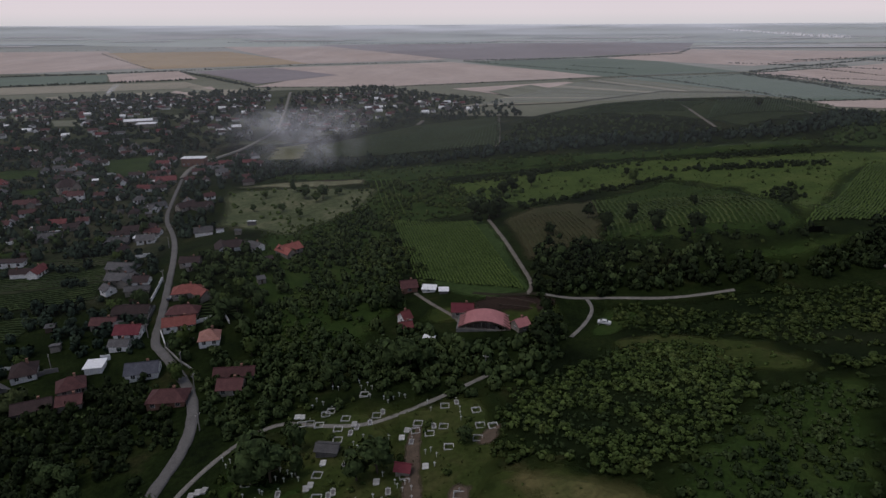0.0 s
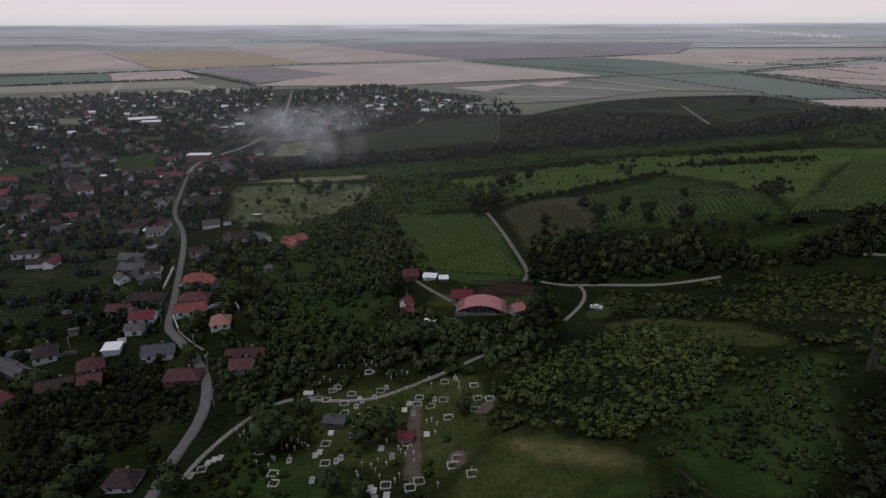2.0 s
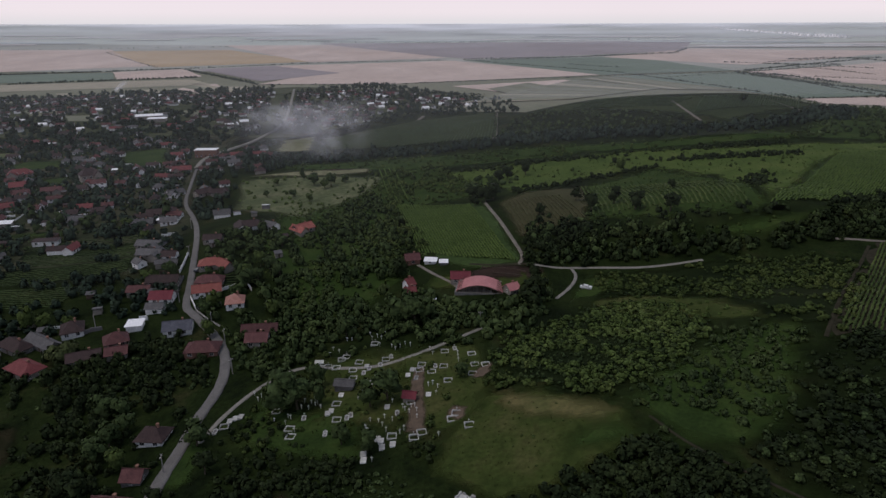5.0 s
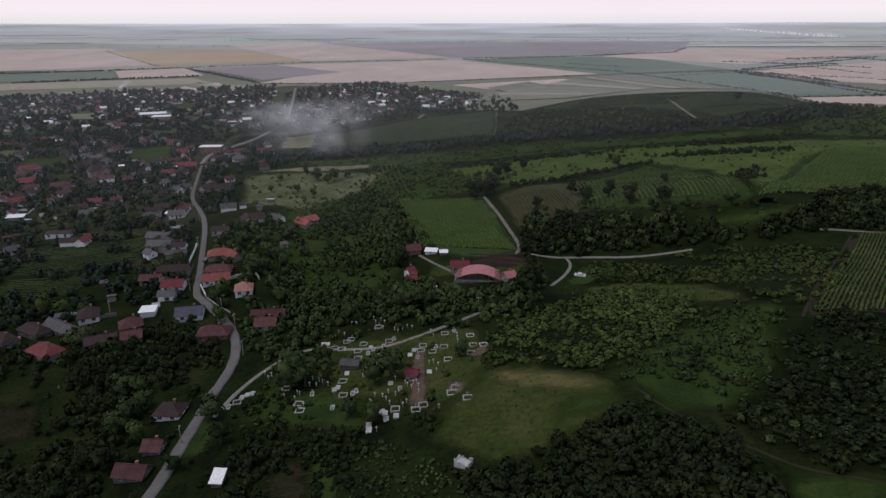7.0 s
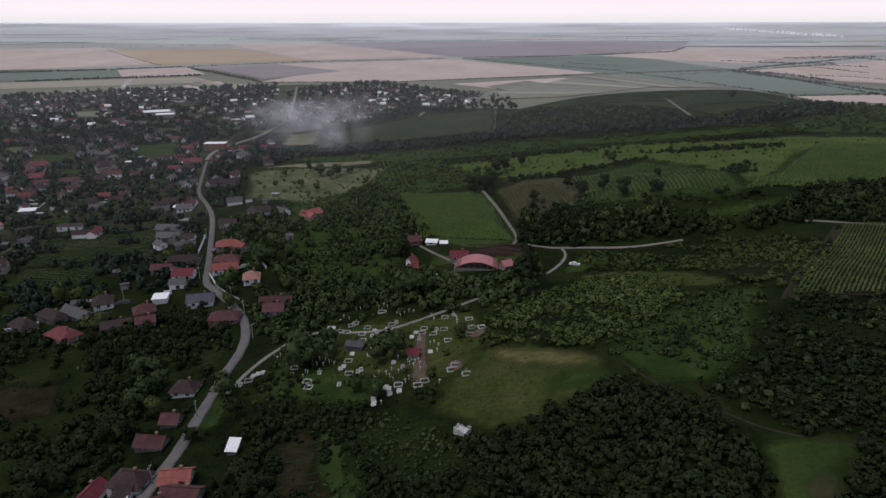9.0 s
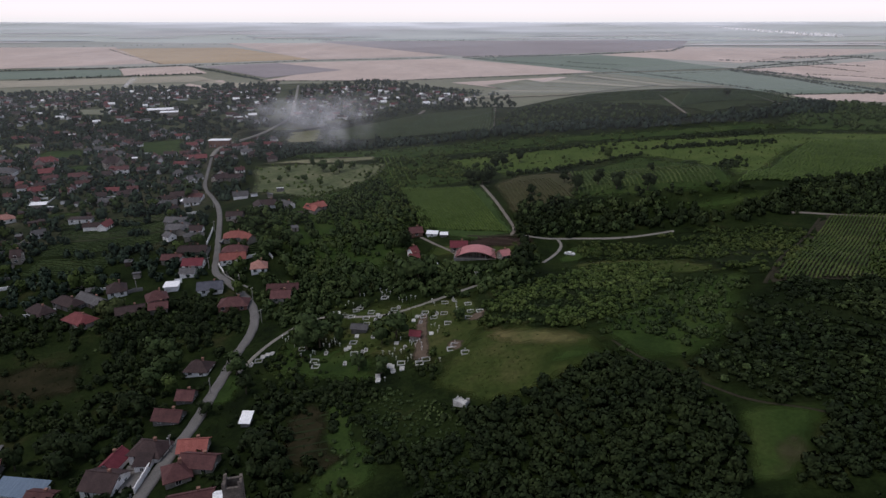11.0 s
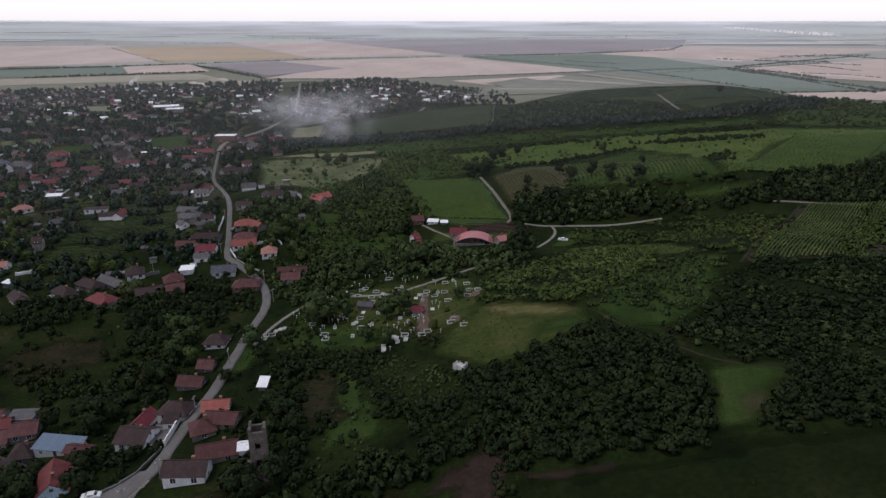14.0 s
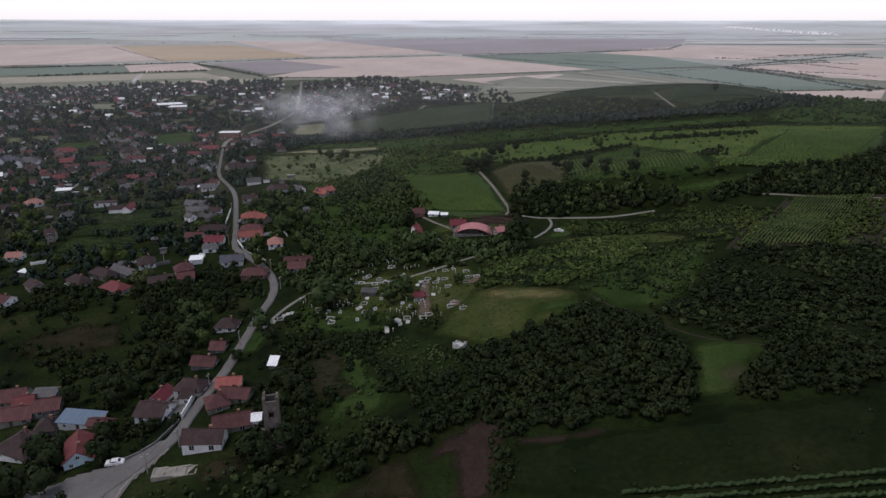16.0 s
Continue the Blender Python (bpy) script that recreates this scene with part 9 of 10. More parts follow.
strew("shrubs", *spots([(-107.2, 34.8), (-142.2, 86.2), (-120.5, 86.8), (-90.1, 76.8), (-72.9, 56.7), (-73.1, 43.3), (-81.0, 36.1), (-89.8, 34.3)], 3.0, 0.60, 0.10, 0.0), NEAR, (0.70, 1.50), LEAF_K, "dark bushes round the lower houses", "shrubs", tall=1.00)
strew("shrubs", *spots([(-81.3, 90.7), (-82.0, 74.5), (-81.7, 113.4), (-74.1, 129.5), (-59.6, 99.6), (-66.6, 69.8)], 3.0, 0.50, 0.10, 0.0), NEAR, (0.60, 1.30), LEAF_K, "bushes beside the street houses", "shrubs", tall=1.00)
strew("shrubs", *spots([(-56.6, 102.8), (-51.3, 134.1), (-40.2, 147.6), (9.8, 143.6), (12.9, 119.1), (2.8, 112.8), (-1.1, 94.6), (-19.2, 92.7), (-41.5, 94.4)], 2.9, 0.45, 0.30, 0.0), NEAR, (0.68, 1.43), LEAF_L, "shrubs between the graves", "shrubs", tall=1.00)
strew("grass", *spots([(-67.8, 73.4), (-67.0, 111.9), (-39.9, 86.2), (-10.0, 15.8), (-31.5, 18.0), (-41.0, 59.9)], 2.2, 0.70, 0.00, 0.0, True), TUFT, (0.30, 0.75), TUFT_M, "tufts of rough grass by the street", "grass", tall=1.00)
strew("grass", *spots([(-152.5, 102.1), (-163.2, 132.5), (-121.8, 128.8), (-100.4, 95.5)], 2.2, 0.70, 0.00, 0.0, True), TUFT, (0.30, 0.75), TUFT_M, "tufts of rough meadow grass", "grass", tall=1.00)
strew("grass", *spots([(-55.5, 98.5), (-53.6, 134.7), (14.8, 153.4), (12.9, 119.1), (-1.1, 90.3), (-38.4, 78.5)], 2.0, 0.70, 0.00, 0.0, True), TUFT, (0.30, 0.75), TUFT_M, "tufts of long grass between graves", "grass", tall=1.00)
strew("wood", *spots([(18.9, 69.9), (28.1, 73.9), (43.0, 80.5), (49.9, 72.0), (60.9, 58.2), (61.2, 47.8), (57.9, 37.0), (54.4, 30.5), (48.6, 28.6), (38.0, 29.6), (25.5, 29.1), (14.4, 30.3), (14.0, 39.5), (9.1, 49.7), (2.2, 65.0), (10.2, 69.1)], 2.3, 1.00, 0.00, 0.0), WOODY, (1.40, 2.35), LEAF_K, "dense dark green wood on the slope", "wood", tall=0.95)
strew("wood", *spots([(78.7, 51.4), (88.9, 51.1), (106.5, 48.9), (94.0, 27.9), (81.8, 30.4), (75.5, 29.8), (62.8, 30.9), (66.7, 34.9)], 2.3, 1.00, 0.00, 0.0), WOODY, (1.40, 2.30), LEAF_K, "dense dark green wood on the slope", "wood", tall=0.95)
strew("shrubs", *spots([(60.2, 75.1), (74.1, 82.5), (87.0, 102.8), (99.1, 114.4), (113.1, 112.0), (146.7, 109.3), (106.9, 48.2), (86.6, 51.9), (69.8, 58.8), (62.9, 64.1)], 2.6, 0.95, 0.12, 0.0), NEAR, (1.15, 2.15), LEAF_K, "dark green shrubs covering the hillside", "shrubs", tall=0.78)
strew("shrubs", *spots([(60.2, 75.1), (74.1, 82.5), (87.0, 102.8), (99.1, 114.4), (113.1, 112.0), (146.7, 109.3), (106.9, 48.2), (86.6, 51.9), (69.8, 58.8), (62.9, 64.1)], 3.1, 0.75, 0.10, 0.0), NEAR, (0.90, 1.50), LEAF, "paler shrubs among the dark ones", "shrubs", tall=0.78)
strew("shrubs", *spots([(41.8, 95.5), (60.5, 112.3), (72.8, 121.3), (88.4, 126.5), (95.5, 122.0), (86.3, 105.6), (73.2, 84.7), (58.7, 75.3), (48.2, 78.4), (43.7, 87.5)], 2.5, 0.85, 0.22, 0.0), NEAR, (0.70, 1.60), LEAF, "scattered shrubs in open grass", "shrubs", tall=1.00)
strew("shrubs", *spots([(13.6, 132.2), (21.0, 144.8), (40.7, 157.3), (64.2, 168.8), (76.7, 154.5), (75.1, 128.5), (58.8, 113.1), (40.7, 98.8), (32.2, 102.3), (22.2, 112.2)], 2.3, 0.95, 0.12, 0.0), NEAR, (0.90, 1.70), LEAF_Y, "pale green shrubs covering the hillside", "shrubs", tall=0.78)
strew("shrubs", *spots([(13.6, 132.2), (21.0, 144.8), (40.7, 157.3), (64.2, 168.8), (76.7, 154.5), (75.1, 128.5), (58.8, 113.1), (40.7, 98.8), (32.2, 102.3), (22.2, 112.2)], 4.0, 0.60, 0.20, 0.0), NEAR, (0.90, 1.70), LEAF_L, "green shrubs among pale ones", "shrubs", tall=0.78)
strew("shrubs", *spots([(54.4, 180.9), (60.1, 197.8), (83.7, 196.8), (109.3, 195.6), (138.7, 186.3), (143.2, 173.9), (107.0, 117.3), (94.7, 122.4), (86.1, 162.6)], 2.5, 0.90, 0.20, 0.0), NEAR, (0.90, 1.80), LEAF_L, "green shrubs on the valley side", "shrubs", tall=0.78)
strew("shrubs", *spots([(47.4, 169.3), (66.0, 176.3), (85.0, 159.2), (90.5, 129.4), (77.0, 134.4), (61.4, 157.0)], 3.5, 0.40, 0.20, 0.0), MINI, (0.50, 1.00), LEAF_Y, "low shrubs on the dry strip", "shrubs", tall=1.00)
strew("shrubs", *spots([(126.7, 113.4), (183.8, 185.4), (193.4, 179.6), (146.7, 109.3)], 2.9, 0.90, 0.10, 0.0), NEAR, (1.00, 2.00), LEAF_L, "green shrubs beside the vineyard", "shrubs", tall=1.00)
strew("wood", *spots([(32.6, 204.9), (33.7, 231.1), (43.0, 248.3), (60.2, 241.1), (70.8, 226.3), (79.6, 227.8), (102.2, 216.8), (125.7, 205.2), (156.9, 221.7), (191.9, 244.7), (236.9, 246.8), (200.8, 191.0), (149.8, 199.6), (110.7, 199.9), (75.1, 205.7)], 3.2, 0.95, 0.00, 0.0), NEAR, (1.40, 2.50), LEAF_K, "dark wood along the valley", "wood", tall=1.20)
strew("hedge", *spots([(85.4, 234.7), (111.3, 229.5), (145.2, 228.1), (143.9, 224.8), (110.4, 226.4), (85.9, 230.6)], 3.0, 1.00, 0.00, 0.0), BUSH, (1.20, 2.10), LEAF_K, "dark hedge above the valley", "hedge", tall=1.00)
strew("hedge", *spots([(148.4, 229.0), (197.8, 255.8), (224.0, 258.5), (263.0, 287.0), (240.1, 251.8), (218.2, 248.6), (191.9, 244.7)], 3.6, 0.95, 0.00, 0.0), BUSH, (1.60, 2.60), LEAF_K, "dark hedge below the hillside vineyard", "hedge", tall=1.00)
strew("shrubs", *spots([(102.5, 217.7), (131.2, 220.8), (155.5, 225.0), (145.4, 214.3), (124.4, 209.1)], 4.0, 0.50, 0.30, 0.0), BUSH, (0.80, 1.60), LEAF_L, "low shrubs on the grass strip", "shrubs", tall=1.00)
strew("hedge", *spots([(37.2, 305.9), (84.5, 348.8), (132.4, 367.1), (130.7, 360.9), (82.7, 339.3), (37.1, 296.5)], 2.7, 0.92, 0.00, 0.0), BUSH, (1.20, 2.20), LEAF_K, "thin dark hedge across the upland", "hedge", tall=1.00)
strew("hedge", *spots([(10.2, 380.2), (63.3, 402.2), (121.6, 408.6), (120.3, 402.9), (62.5, 395.2), (10.9, 373.6)], 2.7, 0.92, 0.00, 0.0), BUSH, (1.20, 2.20), LEAF_K, "thin dark hedge across the upland", "hedge", tall=1.00)
strew("hedge", *spots([(119.6, 390.3), (155.9, 377.9), (185.4, 369.3), (222.4, 358.2), (211.4, 347.1), (181.0, 357.7), (153.3, 369.4)], 2.7, 0.92, 0.00, 0.0), BUSH, (1.20, 2.20), LEAF_K, "thin dark hedge across the upland", "hedge", tall=1.00)
strew("hedge", *spots([(122.4, 412.3), (181.3, 404.0), (222.7, 399.8), (239.4, 398.7), (218.2, 389.4), (178.5, 395.7)], 2.7, 0.92, 0.00, 0.0), BUSH, (1.20, 2.20), LEAF_K, "thin dark hedge across the upland", "hedge", tall=1.00)
strew("thicket", *spots([(161.5, 311.0), (181.1, 311.4), (163.5, 282.1), (140.9, 247.7)], 4.5, 0.95, 0.00, 0.0), BUSH, (1.50, 2.60), LEAF_K, "thicket in the upland hollow", "thicket", tall=1.00)
strew("thicket", *spots([(5.3, 320.7), (17.9, 359.5), (38.8, 368.6), (47.2, 350.1), (23.1, 309.1), (22.0, 287.6)], 5.0, 0.80, 0.20, 0.0), BUSH, (1.50, 2.70), LEAF, "bushes at the top of the track", "thicket", tall=1.00)
strew("grass", *spots([(-0.8, 372.8), (27.5, 389.5), (118.7, 415.7), (161.1, 408.6), (197.9, 391.1), (236.9, 393.2), (331.6, 390.6), (313.7, 363.4), (238.1, 346.7), (193.5, 303.9), (141.1, 232.6), (151.9, 319.2), (131.3, 363.0), (84.0, 346.5), (40.1, 299.2), (17.3, 344.6)], 3.6, 0.45, 0.10, 0.0), DOT, (0.50, 1.00), LEAF_Y, "low green growth of the upland meadow", "grass", tall=1.00)
strew("shrubs", *spots([(-0.8, 372.8), (27.5, 389.5), (118.7, 415.7), (161.1, 408.6), (197.9, 391.1), (236.9, 393.2), (331.6, 390.6), (313.7, 363.4), (238.1, 346.7), (193.5, 303.9), (141.1, 232.6), (151.9, 319.2), (131.3, 363.0), (84.0, 346.5), (40.1, 299.2), (17.3, 344.6)], 11.0, 0.50, 0.30, 0.0), BUSH, (0.90, 1.80), LEAF_L, "scattered bushes on the upland meadow", "shrubs", tall=1.00)
strew("grass", *spots([(79.6, 322.6), (130.2, 358.9), (150.2, 314.3), (139.4, 231.9), (130.5, 227.1), (91.6, 230.5), (64.9, 242.7)], 3.0, 0.80, 0.10, 0.0), DOT, (0.50, 0.90), LEAF_L, "rough growth between old vine rows", "grass", tall=1.00)
strew("wood", *spots([(-42.2, 463.2), (-0.9, 448.0), (56.8, 472.8), (107.9, 481.9), (162.5, 462.7), (216.4, 452.7), (267.4, 471.3), (318.3, 524.6), (370.2, 558.8), (337.4, 489.8), (239.5, 439.5), (183.5, 437.8), (102.6, 451.6), (30.0, 436.7), (-0.8, 431.5), (-39.9, 431.9)], 5.5, 1.00, 0.00, 0.0), BUSH, (2.40, 3.80), LEAF_T, "dark wooded belt across the hills", "wood", tall=1.25)
strew("shrubs", *spots([(-0.8, 415.7), (43.4, 428.6), (100.9, 441.9), (190.5, 431.4), (237.1, 433.9), (255.3, 433.4), (247.4, 411.2), (182.7, 408.0), (97.0, 419.5), (28.3, 403.6)], 6.5, 0.60, 0.35, 0.0), BUSH, (1.20, 2.40), LEAF_L, "bushes below the dark wood", "shrubs", tall=1.00)
strew("scrub", *spots([(43.6, 482.2), (65.7, 566.1), (99.0, 560.6), (165.4, 513.4), (201.3, 464.3), (207.0, 452.9), (108.3, 484.2)], 5.5, 0.90, 0.30, 0.0), BUSH, (1.60, 2.80), LEAF, "scrub on the terraced far hillside", "scrub", tall=1.00)
strew("scrub", *spots([(327.4, 515.5), (591.6, 778.1), (337.6, 399.8), (247.4, 411.2), (264.8, 442.0)], 7.0, 0.80, 0.25, 0.0), BUSH, (1.80, 3.20), LEAF, "scrub on the far hillside", "scrub", tall=1.00)
strew("tree belt", *spots([(-162.1, 462.4), (-137.0, 478.8), (-95.3, 466.4), (-27.4, 462.2), (-33.6, 432.4), (-94.1, 420.4), (-133.7, 398.6)], 6.0, 0.95, 0.00, 0.0), BUSH, (2.20, 3.40), LEAF_T, "dark tree belt below the vineyards", "tree belt", tall=1.20)
strew("shrubs", *spots([(-32.8, 284.3), (-32.7, 330.3), (-40.0, 374.7), (-2.5, 382.2), (19.0, 338.3), (5.2, 311.7), (-17.3, 326.4), (-25.5, 305.1)], 4.2, 0.80, 0.15, 0.0), BUSH, (1.30, 2.40), LEAF_L, "bushes on the green slope", "shrubs", tall=1.00)
strew("trees", *spots([(-195.8, 154.2), (-266.0, 246.3), (-157.7, 295.5), (-131.6, 281.9), (-100.7, 185.1), (-118.8, 184.2), (-167.1, 162.5)], 4.6, 0.80, 0.24, -0.8), NEAR, (1.60, 3.00), LEAF_T, "garden trees of the village", "trees", tall=1.15)
strew("trees", *spots([(-89.9, 170.8), (-114.8, 250.0), (-83.1, 279.5), (-58.8, 185.3), (-70.3, 167.5)], 4.6, 0.80, 0.25, 0.0), NEAR, (1.60, 2.90), LEAF, "orchard and garden trees", "trees", tall=1.15)
strew("trees", *spots([(-243.4, 227.1), (-455.3, 537.8), (-266.3, 655.7), (-144.9, 305.2), (-158.8, 289.2), (-256.0, 245.6)], 5.9, 0.86, 0.16, -1.4), BUSH, (2.00, 3.60), LEAF_T, "dark trees among village houses", "trees", tall=1.20)
strew("trees", *spots([(-243.4, 227.1), (-455.3, 537.8), (-266.3, 655.7), (-144.9, 305.2), (-158.8, 289.2), (-256.0, 245.6)], 5.5, 0.65, 0.05, -0.6), SMALL, (1.00, 2.10), LEAF, "smaller trees among village houses", "trees", tall=1.10)
strew("trees", *spots([(-135.1, 292.2), (-206.1, 502.1), (-160.5, 480.1), (-114.1, 287.1)], 6.0, 0.70, 0.20, 0.0), BUSH, (2.00, 3.50), LEAF_T, "dark trees among village houses", "trees", tall=1.20)
strew("trees", *spots([(-413.2, 515.0), (-700.2, 899.4), (-290.2, 1088.4), (-177.7, 591.0), (-216.6, 491.8)], 7.4, 0.62, 0.30, -0.5), SMALL, (2.80, 5.00), LEAF_F, "dark trees among distant village houses", "trees", tall=1.15)
strew("trees", *spots([(-175.6, 623.1), (-249.0, 996.3), (-127.8, 1166.3), (87.6, 876.0), (104.6, 769.3), (-40.4, 692.6), (-107.7, 584.7)], 8.0, 0.60, 0.30, 0.0), SMALL, (2.60, 4.60), LEAF_F, "dark trees among distant village houses", "trees", tall=1.15)
strew("shrubs", *spots([(13.6, 132.2), (21.0, 144.8), (40.7, 157.3), (64.2, 168.8), (76.7, 154.5), (75.1, 128.5), (58.8, 113.1), (40.7, 98.8), (32.2, 102.3), (22.2, 112.2)], 1.8, 0.90, 0.00, 0.0), SMALL, (0.45, 0.95), LEAF, "low undergrowth between pale shrubs", "shrubs", tall=1.00)
strew("shrubs", *spots([(60.2, 75.1), (74.1, 82.5), (87.0, 102.8), (99.1, 114.4), (113.1, 112.0), (146.7, 109.3), (106.9, 48.2), (86.6, 51.9), (69.8, 58.8), (62.9, 64.1)], 2.3, 0.90, 0.00, 0.0), SMALL, (0.45, 0.95), LEAF_K, "low undergrowth of the shrubby hillside", "shrubs", tall=1.00)
strew("shrubs", *spots([(41.8, 95.5), (60.5, 112.3), (72.8, 121.3), (88.4, 126.5), (95.5, 122.0), (86.3, 105.6), (73.2, 84.7), (58.7, 75.3), (48.2, 78.4), (43.7, 87.5)], 2.0, 0.70, 0.15, 0.0), SMALL, (0.35, 0.80), LEAF, "low growth in the open strip", "shrubs", tall=1.00)
strew("shrubs", *spots([(54.4, 180.9), (60.1, 197.8), (83.7, 196.8), (109.3, 195.6), (138.7, 186.3), (143.2, 173.9), (107.0, 117.3), (94.7, 122.4), (86.1, 162.6)], 2.5, 0.80, 0.10, 0.0), SMALL, (0.45, 0.95), LEAF, "low undergrowth of the valley side", "shrubs", tall=1.00)
strew("shrubs", *spots([(-41.1, 265.2), (-29.3, 283.5), (-25.2, 300.2), (-6.0, 222.2), (-13.2, 220.8), (-25.2, 226.1), (-35.7, 237.8)], 3.0, 0.95, 0.05, 0.0), NEAR, (1.00, 2.00), LEAF_L, "bright shrubs beside the green vineyard", "shrubs", tall=1.00)
strew("shrubs", *spots([(-64.0, 287.2), (-58.1, 351.5), (-36.1, 379.9), (-0.8, 389.4), (19.2, 343.7), (17.6, 306.0), (-25.5, 305.1), (-27.8, 263.2), (-46.9, 259.4)], 4.0, 0.70, 0.25, 0.0), BUSH, (1.00, 2.00), LEAF_L, "shrubs on the slope above the orchard", "shrubs", tall=1.00)
strew("thicket", *spots([(-119.5, 128.5), (-136.0, 159.2), (-112.9, 162.1), (-96.5, 171.8), (-80.2, 163.1), (-70.1, 138.6), (-71.2, 119.5), (-84.8, 122.6), (-99.6, 117.2)], 2.4, 0.80, 0.05, 0.0), MINI, (0.70, 1.40), LEAF, "mixed bushes between houses and lane", "thicket", tall=1.00)
strew("orchard", *spots([(-136.8, 385.0), (-88.8, 383.8), (-55.8, 372.9), (-37.4, 373.0), (-45.0, 342.0), (-62.3, 314.9), (-75.4, 288.5), (-115.7, 312.4)], 6.0, 0.45, 0.15, 0.0, True), BUSH, (0.8, 1.9), LEAF_Y, "orchard trees in pale grass", "orchard", tall=1.00)
strew("shrubs", *spots([(-88.3, 248.4), (-80.1, 337.5), (-44.6, 338.4), (-19.5, 247.3), (-16.0, 208.8), (-30.9, 168.7), (-54.0, 175.7), (-71.4, 211.7)], 2.8, 0.75, 0.12, 0.0), SMALL, (0.60, 1.30), LEAF_L, "low shrubs between village and vineyard", "shrubs", tall=1.00)
strew("wood", *spots([(32.6, 204.9), (33.7, 231.1), (43.0, 248.3), (60.2, 241.1), (70.8, 226.3), (79.6, 227.8), (102.2, 216.8), (125.7, 205.2), (156.9, 221.7), (191.9, 244.7), (236.9, 246.8), (200.8, 191.0), (149.8, 199.6), (110.7, 199.9), (75.1, 205.7)], 4.6, 0.80, 0.10, 0.0), NEAR, (1.30, 2.50), LEAF, "greener trees in the valley wood", "wood", tall=1.25)
strew("shrubs", *spots([(44.6, 249.4), (65.5, 246.0), (85.9, 230.6), (105.0, 227.2), (102.5, 217.7), (79.6, 227.8), (70.8, 226.3), (60.2, 241.1)], 4.0, 0.70, 0.20, 0.0), BUSH, (1.00, 2.20), LEAF, "bushes above the valley wood", "shrubs", tall=1.00)
strew("shrubs", *spots([(10.2, 112.8), (13.5, 129.2), (22.2, 112.2), (40.7, 98.8), (44.2, 88.2), (39.7, 93.8), (32.2, 102.3), (22.0, 110.2)], 2.2, 0.85, 0.05, 0.0), NEAR, (0.70, 1.50), LEAF_L, "shrubs along the edge of the grass hill", "shrubs", tall=1.00)
strew("shrubs", *spots([(-1.9, 84.8), (2.6, 99.4), (10.5, 110.7), (21.7, 107.0), (31.8, 99.5), (39.2, 91.0), (42.5, 82.2), (38.6, 79.0), (28.2, 74.8), (19.7, 70.2), (10.2, 70.6), (2.3, 76.3)], 5.0, 0.45, 0.10, 0.0, True), SMALL, (0.30, 0.70), LEAF_L, "low weeds on the grass hill", "shrubs", tall=0.70)
strew("grass", *spots([(-1.9, 84.8), (2.6, 99.4), (10.5, 110.7), (21.7, 107.0), (31.8, 99.5), (39.2, 91.0), (42.5, 82.2), (38.6, 79.0), (28.2, 74.8), (19.7, 70.2), (10.2, 70.6), (2.3, 76.3)], 1.4, 0.55, 0.15, 0.0, True), TUFT, (0.25, 0.60), TUFT_M, "tufts of dry grass on the hill", "grass", tall=0.80)
strew("shrubs", *spots([(13.6, 27.6), (33.7, 26.8), (50.6, 27.2), (63.4, 29.4), (92.6, 26.8), (76.5, -0.1), (10.6, 13.2)], 6.0, 0.45, 0.25, 0.0, True), SMALL, (0.40, 1.00), LEAF_K, "low clumps in the dark meadow", "shrubs", tall=0.80)
strew("hedge", *spots([(9.2, 10.0), (9.4, 24.3), (13.0, 37.8), (17.5, 37.0), (14.2, 23.7), (13.6, 10.0)], 1.25, 0.85, 0.00, 0.0, True), MINI, (0.60, 1.25), LEAF_K, "line of green bushes between ploughed earth and meadow", "hedge", tall=1.10)
strew("shrubs", *spots([(-32.0, 40.0), (-28.0, 70.0), (-18.0, 72.0), (-14.0, 58.0), (-9.0, 49.0), (-15.0, 42.0), (-23.0, 32.0), (-29.0, 30.0)], 2.2, 0.62, 0.10, 0.0, True), SMALL, (0.40, 1.10), LEAF, "low weeds and bushes on the rough green slope", "shrubs", tall=0.90)
strew("thicket", *spots([(-32.0, 40.0), (-28.0, 70.0), (-18.0, 72.0), (-14.0, 58.0), (-9.0, 49.0), (-15.0, 42.0), (-23.0, 32.0), (-29.0, 30.0)], 5.0, 0.40, 0.10, 0.0, True), MINI, (0.90, 1.70), LEAF_K, "scattered dark bushes on the rough slope", "thicket", tall=1.00)
strew("trees", *spots([(-177.0, 440.0), (-174.0, 478.0), (-164.0, 503.0), (-160.0, 545.0), (-150.0, 545.0), (-153.0, 495.0), (-162.0, 470.0), (-166.0, 438.0)], 4.6, 0.85, 0.00, 0.0, True), BUSH, (1.80, 3.00), LEAF_T, "dark trees lining the village street", "trees", tall=1.20)
strew("shrubs", *spots([(-21.2, 83.3), (-12.4, 85.3), (2.6, 69.0), (6.5, 59.5), (-7.4, 58.0), (-18.4, 67.6)], 1.4, 0.85, 0.05, 0.0, True), SMALL, (0.45, 1.00), LEAF, "low weeds on the rough slope below the tombs", "shrubs", tall=0.80)
strew("thicket", *spots([(-21.2, 83.3), (-12.4, 85.3), (2.6, 69.0), (6.5, 59.5), (-7.4, 58.0), (-18.4, 67.6)], 3.6, 0.50, 0.10, 0.0, True), MINI, (0.90, 1.60), LEAF_K, "scattered dark bushes below the tombs", "thicket", tall=0.90)
strew("shrubs", *spots([(-118.6, 424.0), (-61.2, 420.0), (20.1, 427.7), (102.4, 443.7), (96.6, 414.6), (18.7, 394.9), (-26.8, 377.8), (-111.5, 409.3)], 5.2, 0.60, 0.15, 0.0), BUSH, (1.00, 2.00), LEAF_L, "bushes on the green slope below the dark wood", "shrubs", tall=0.90)
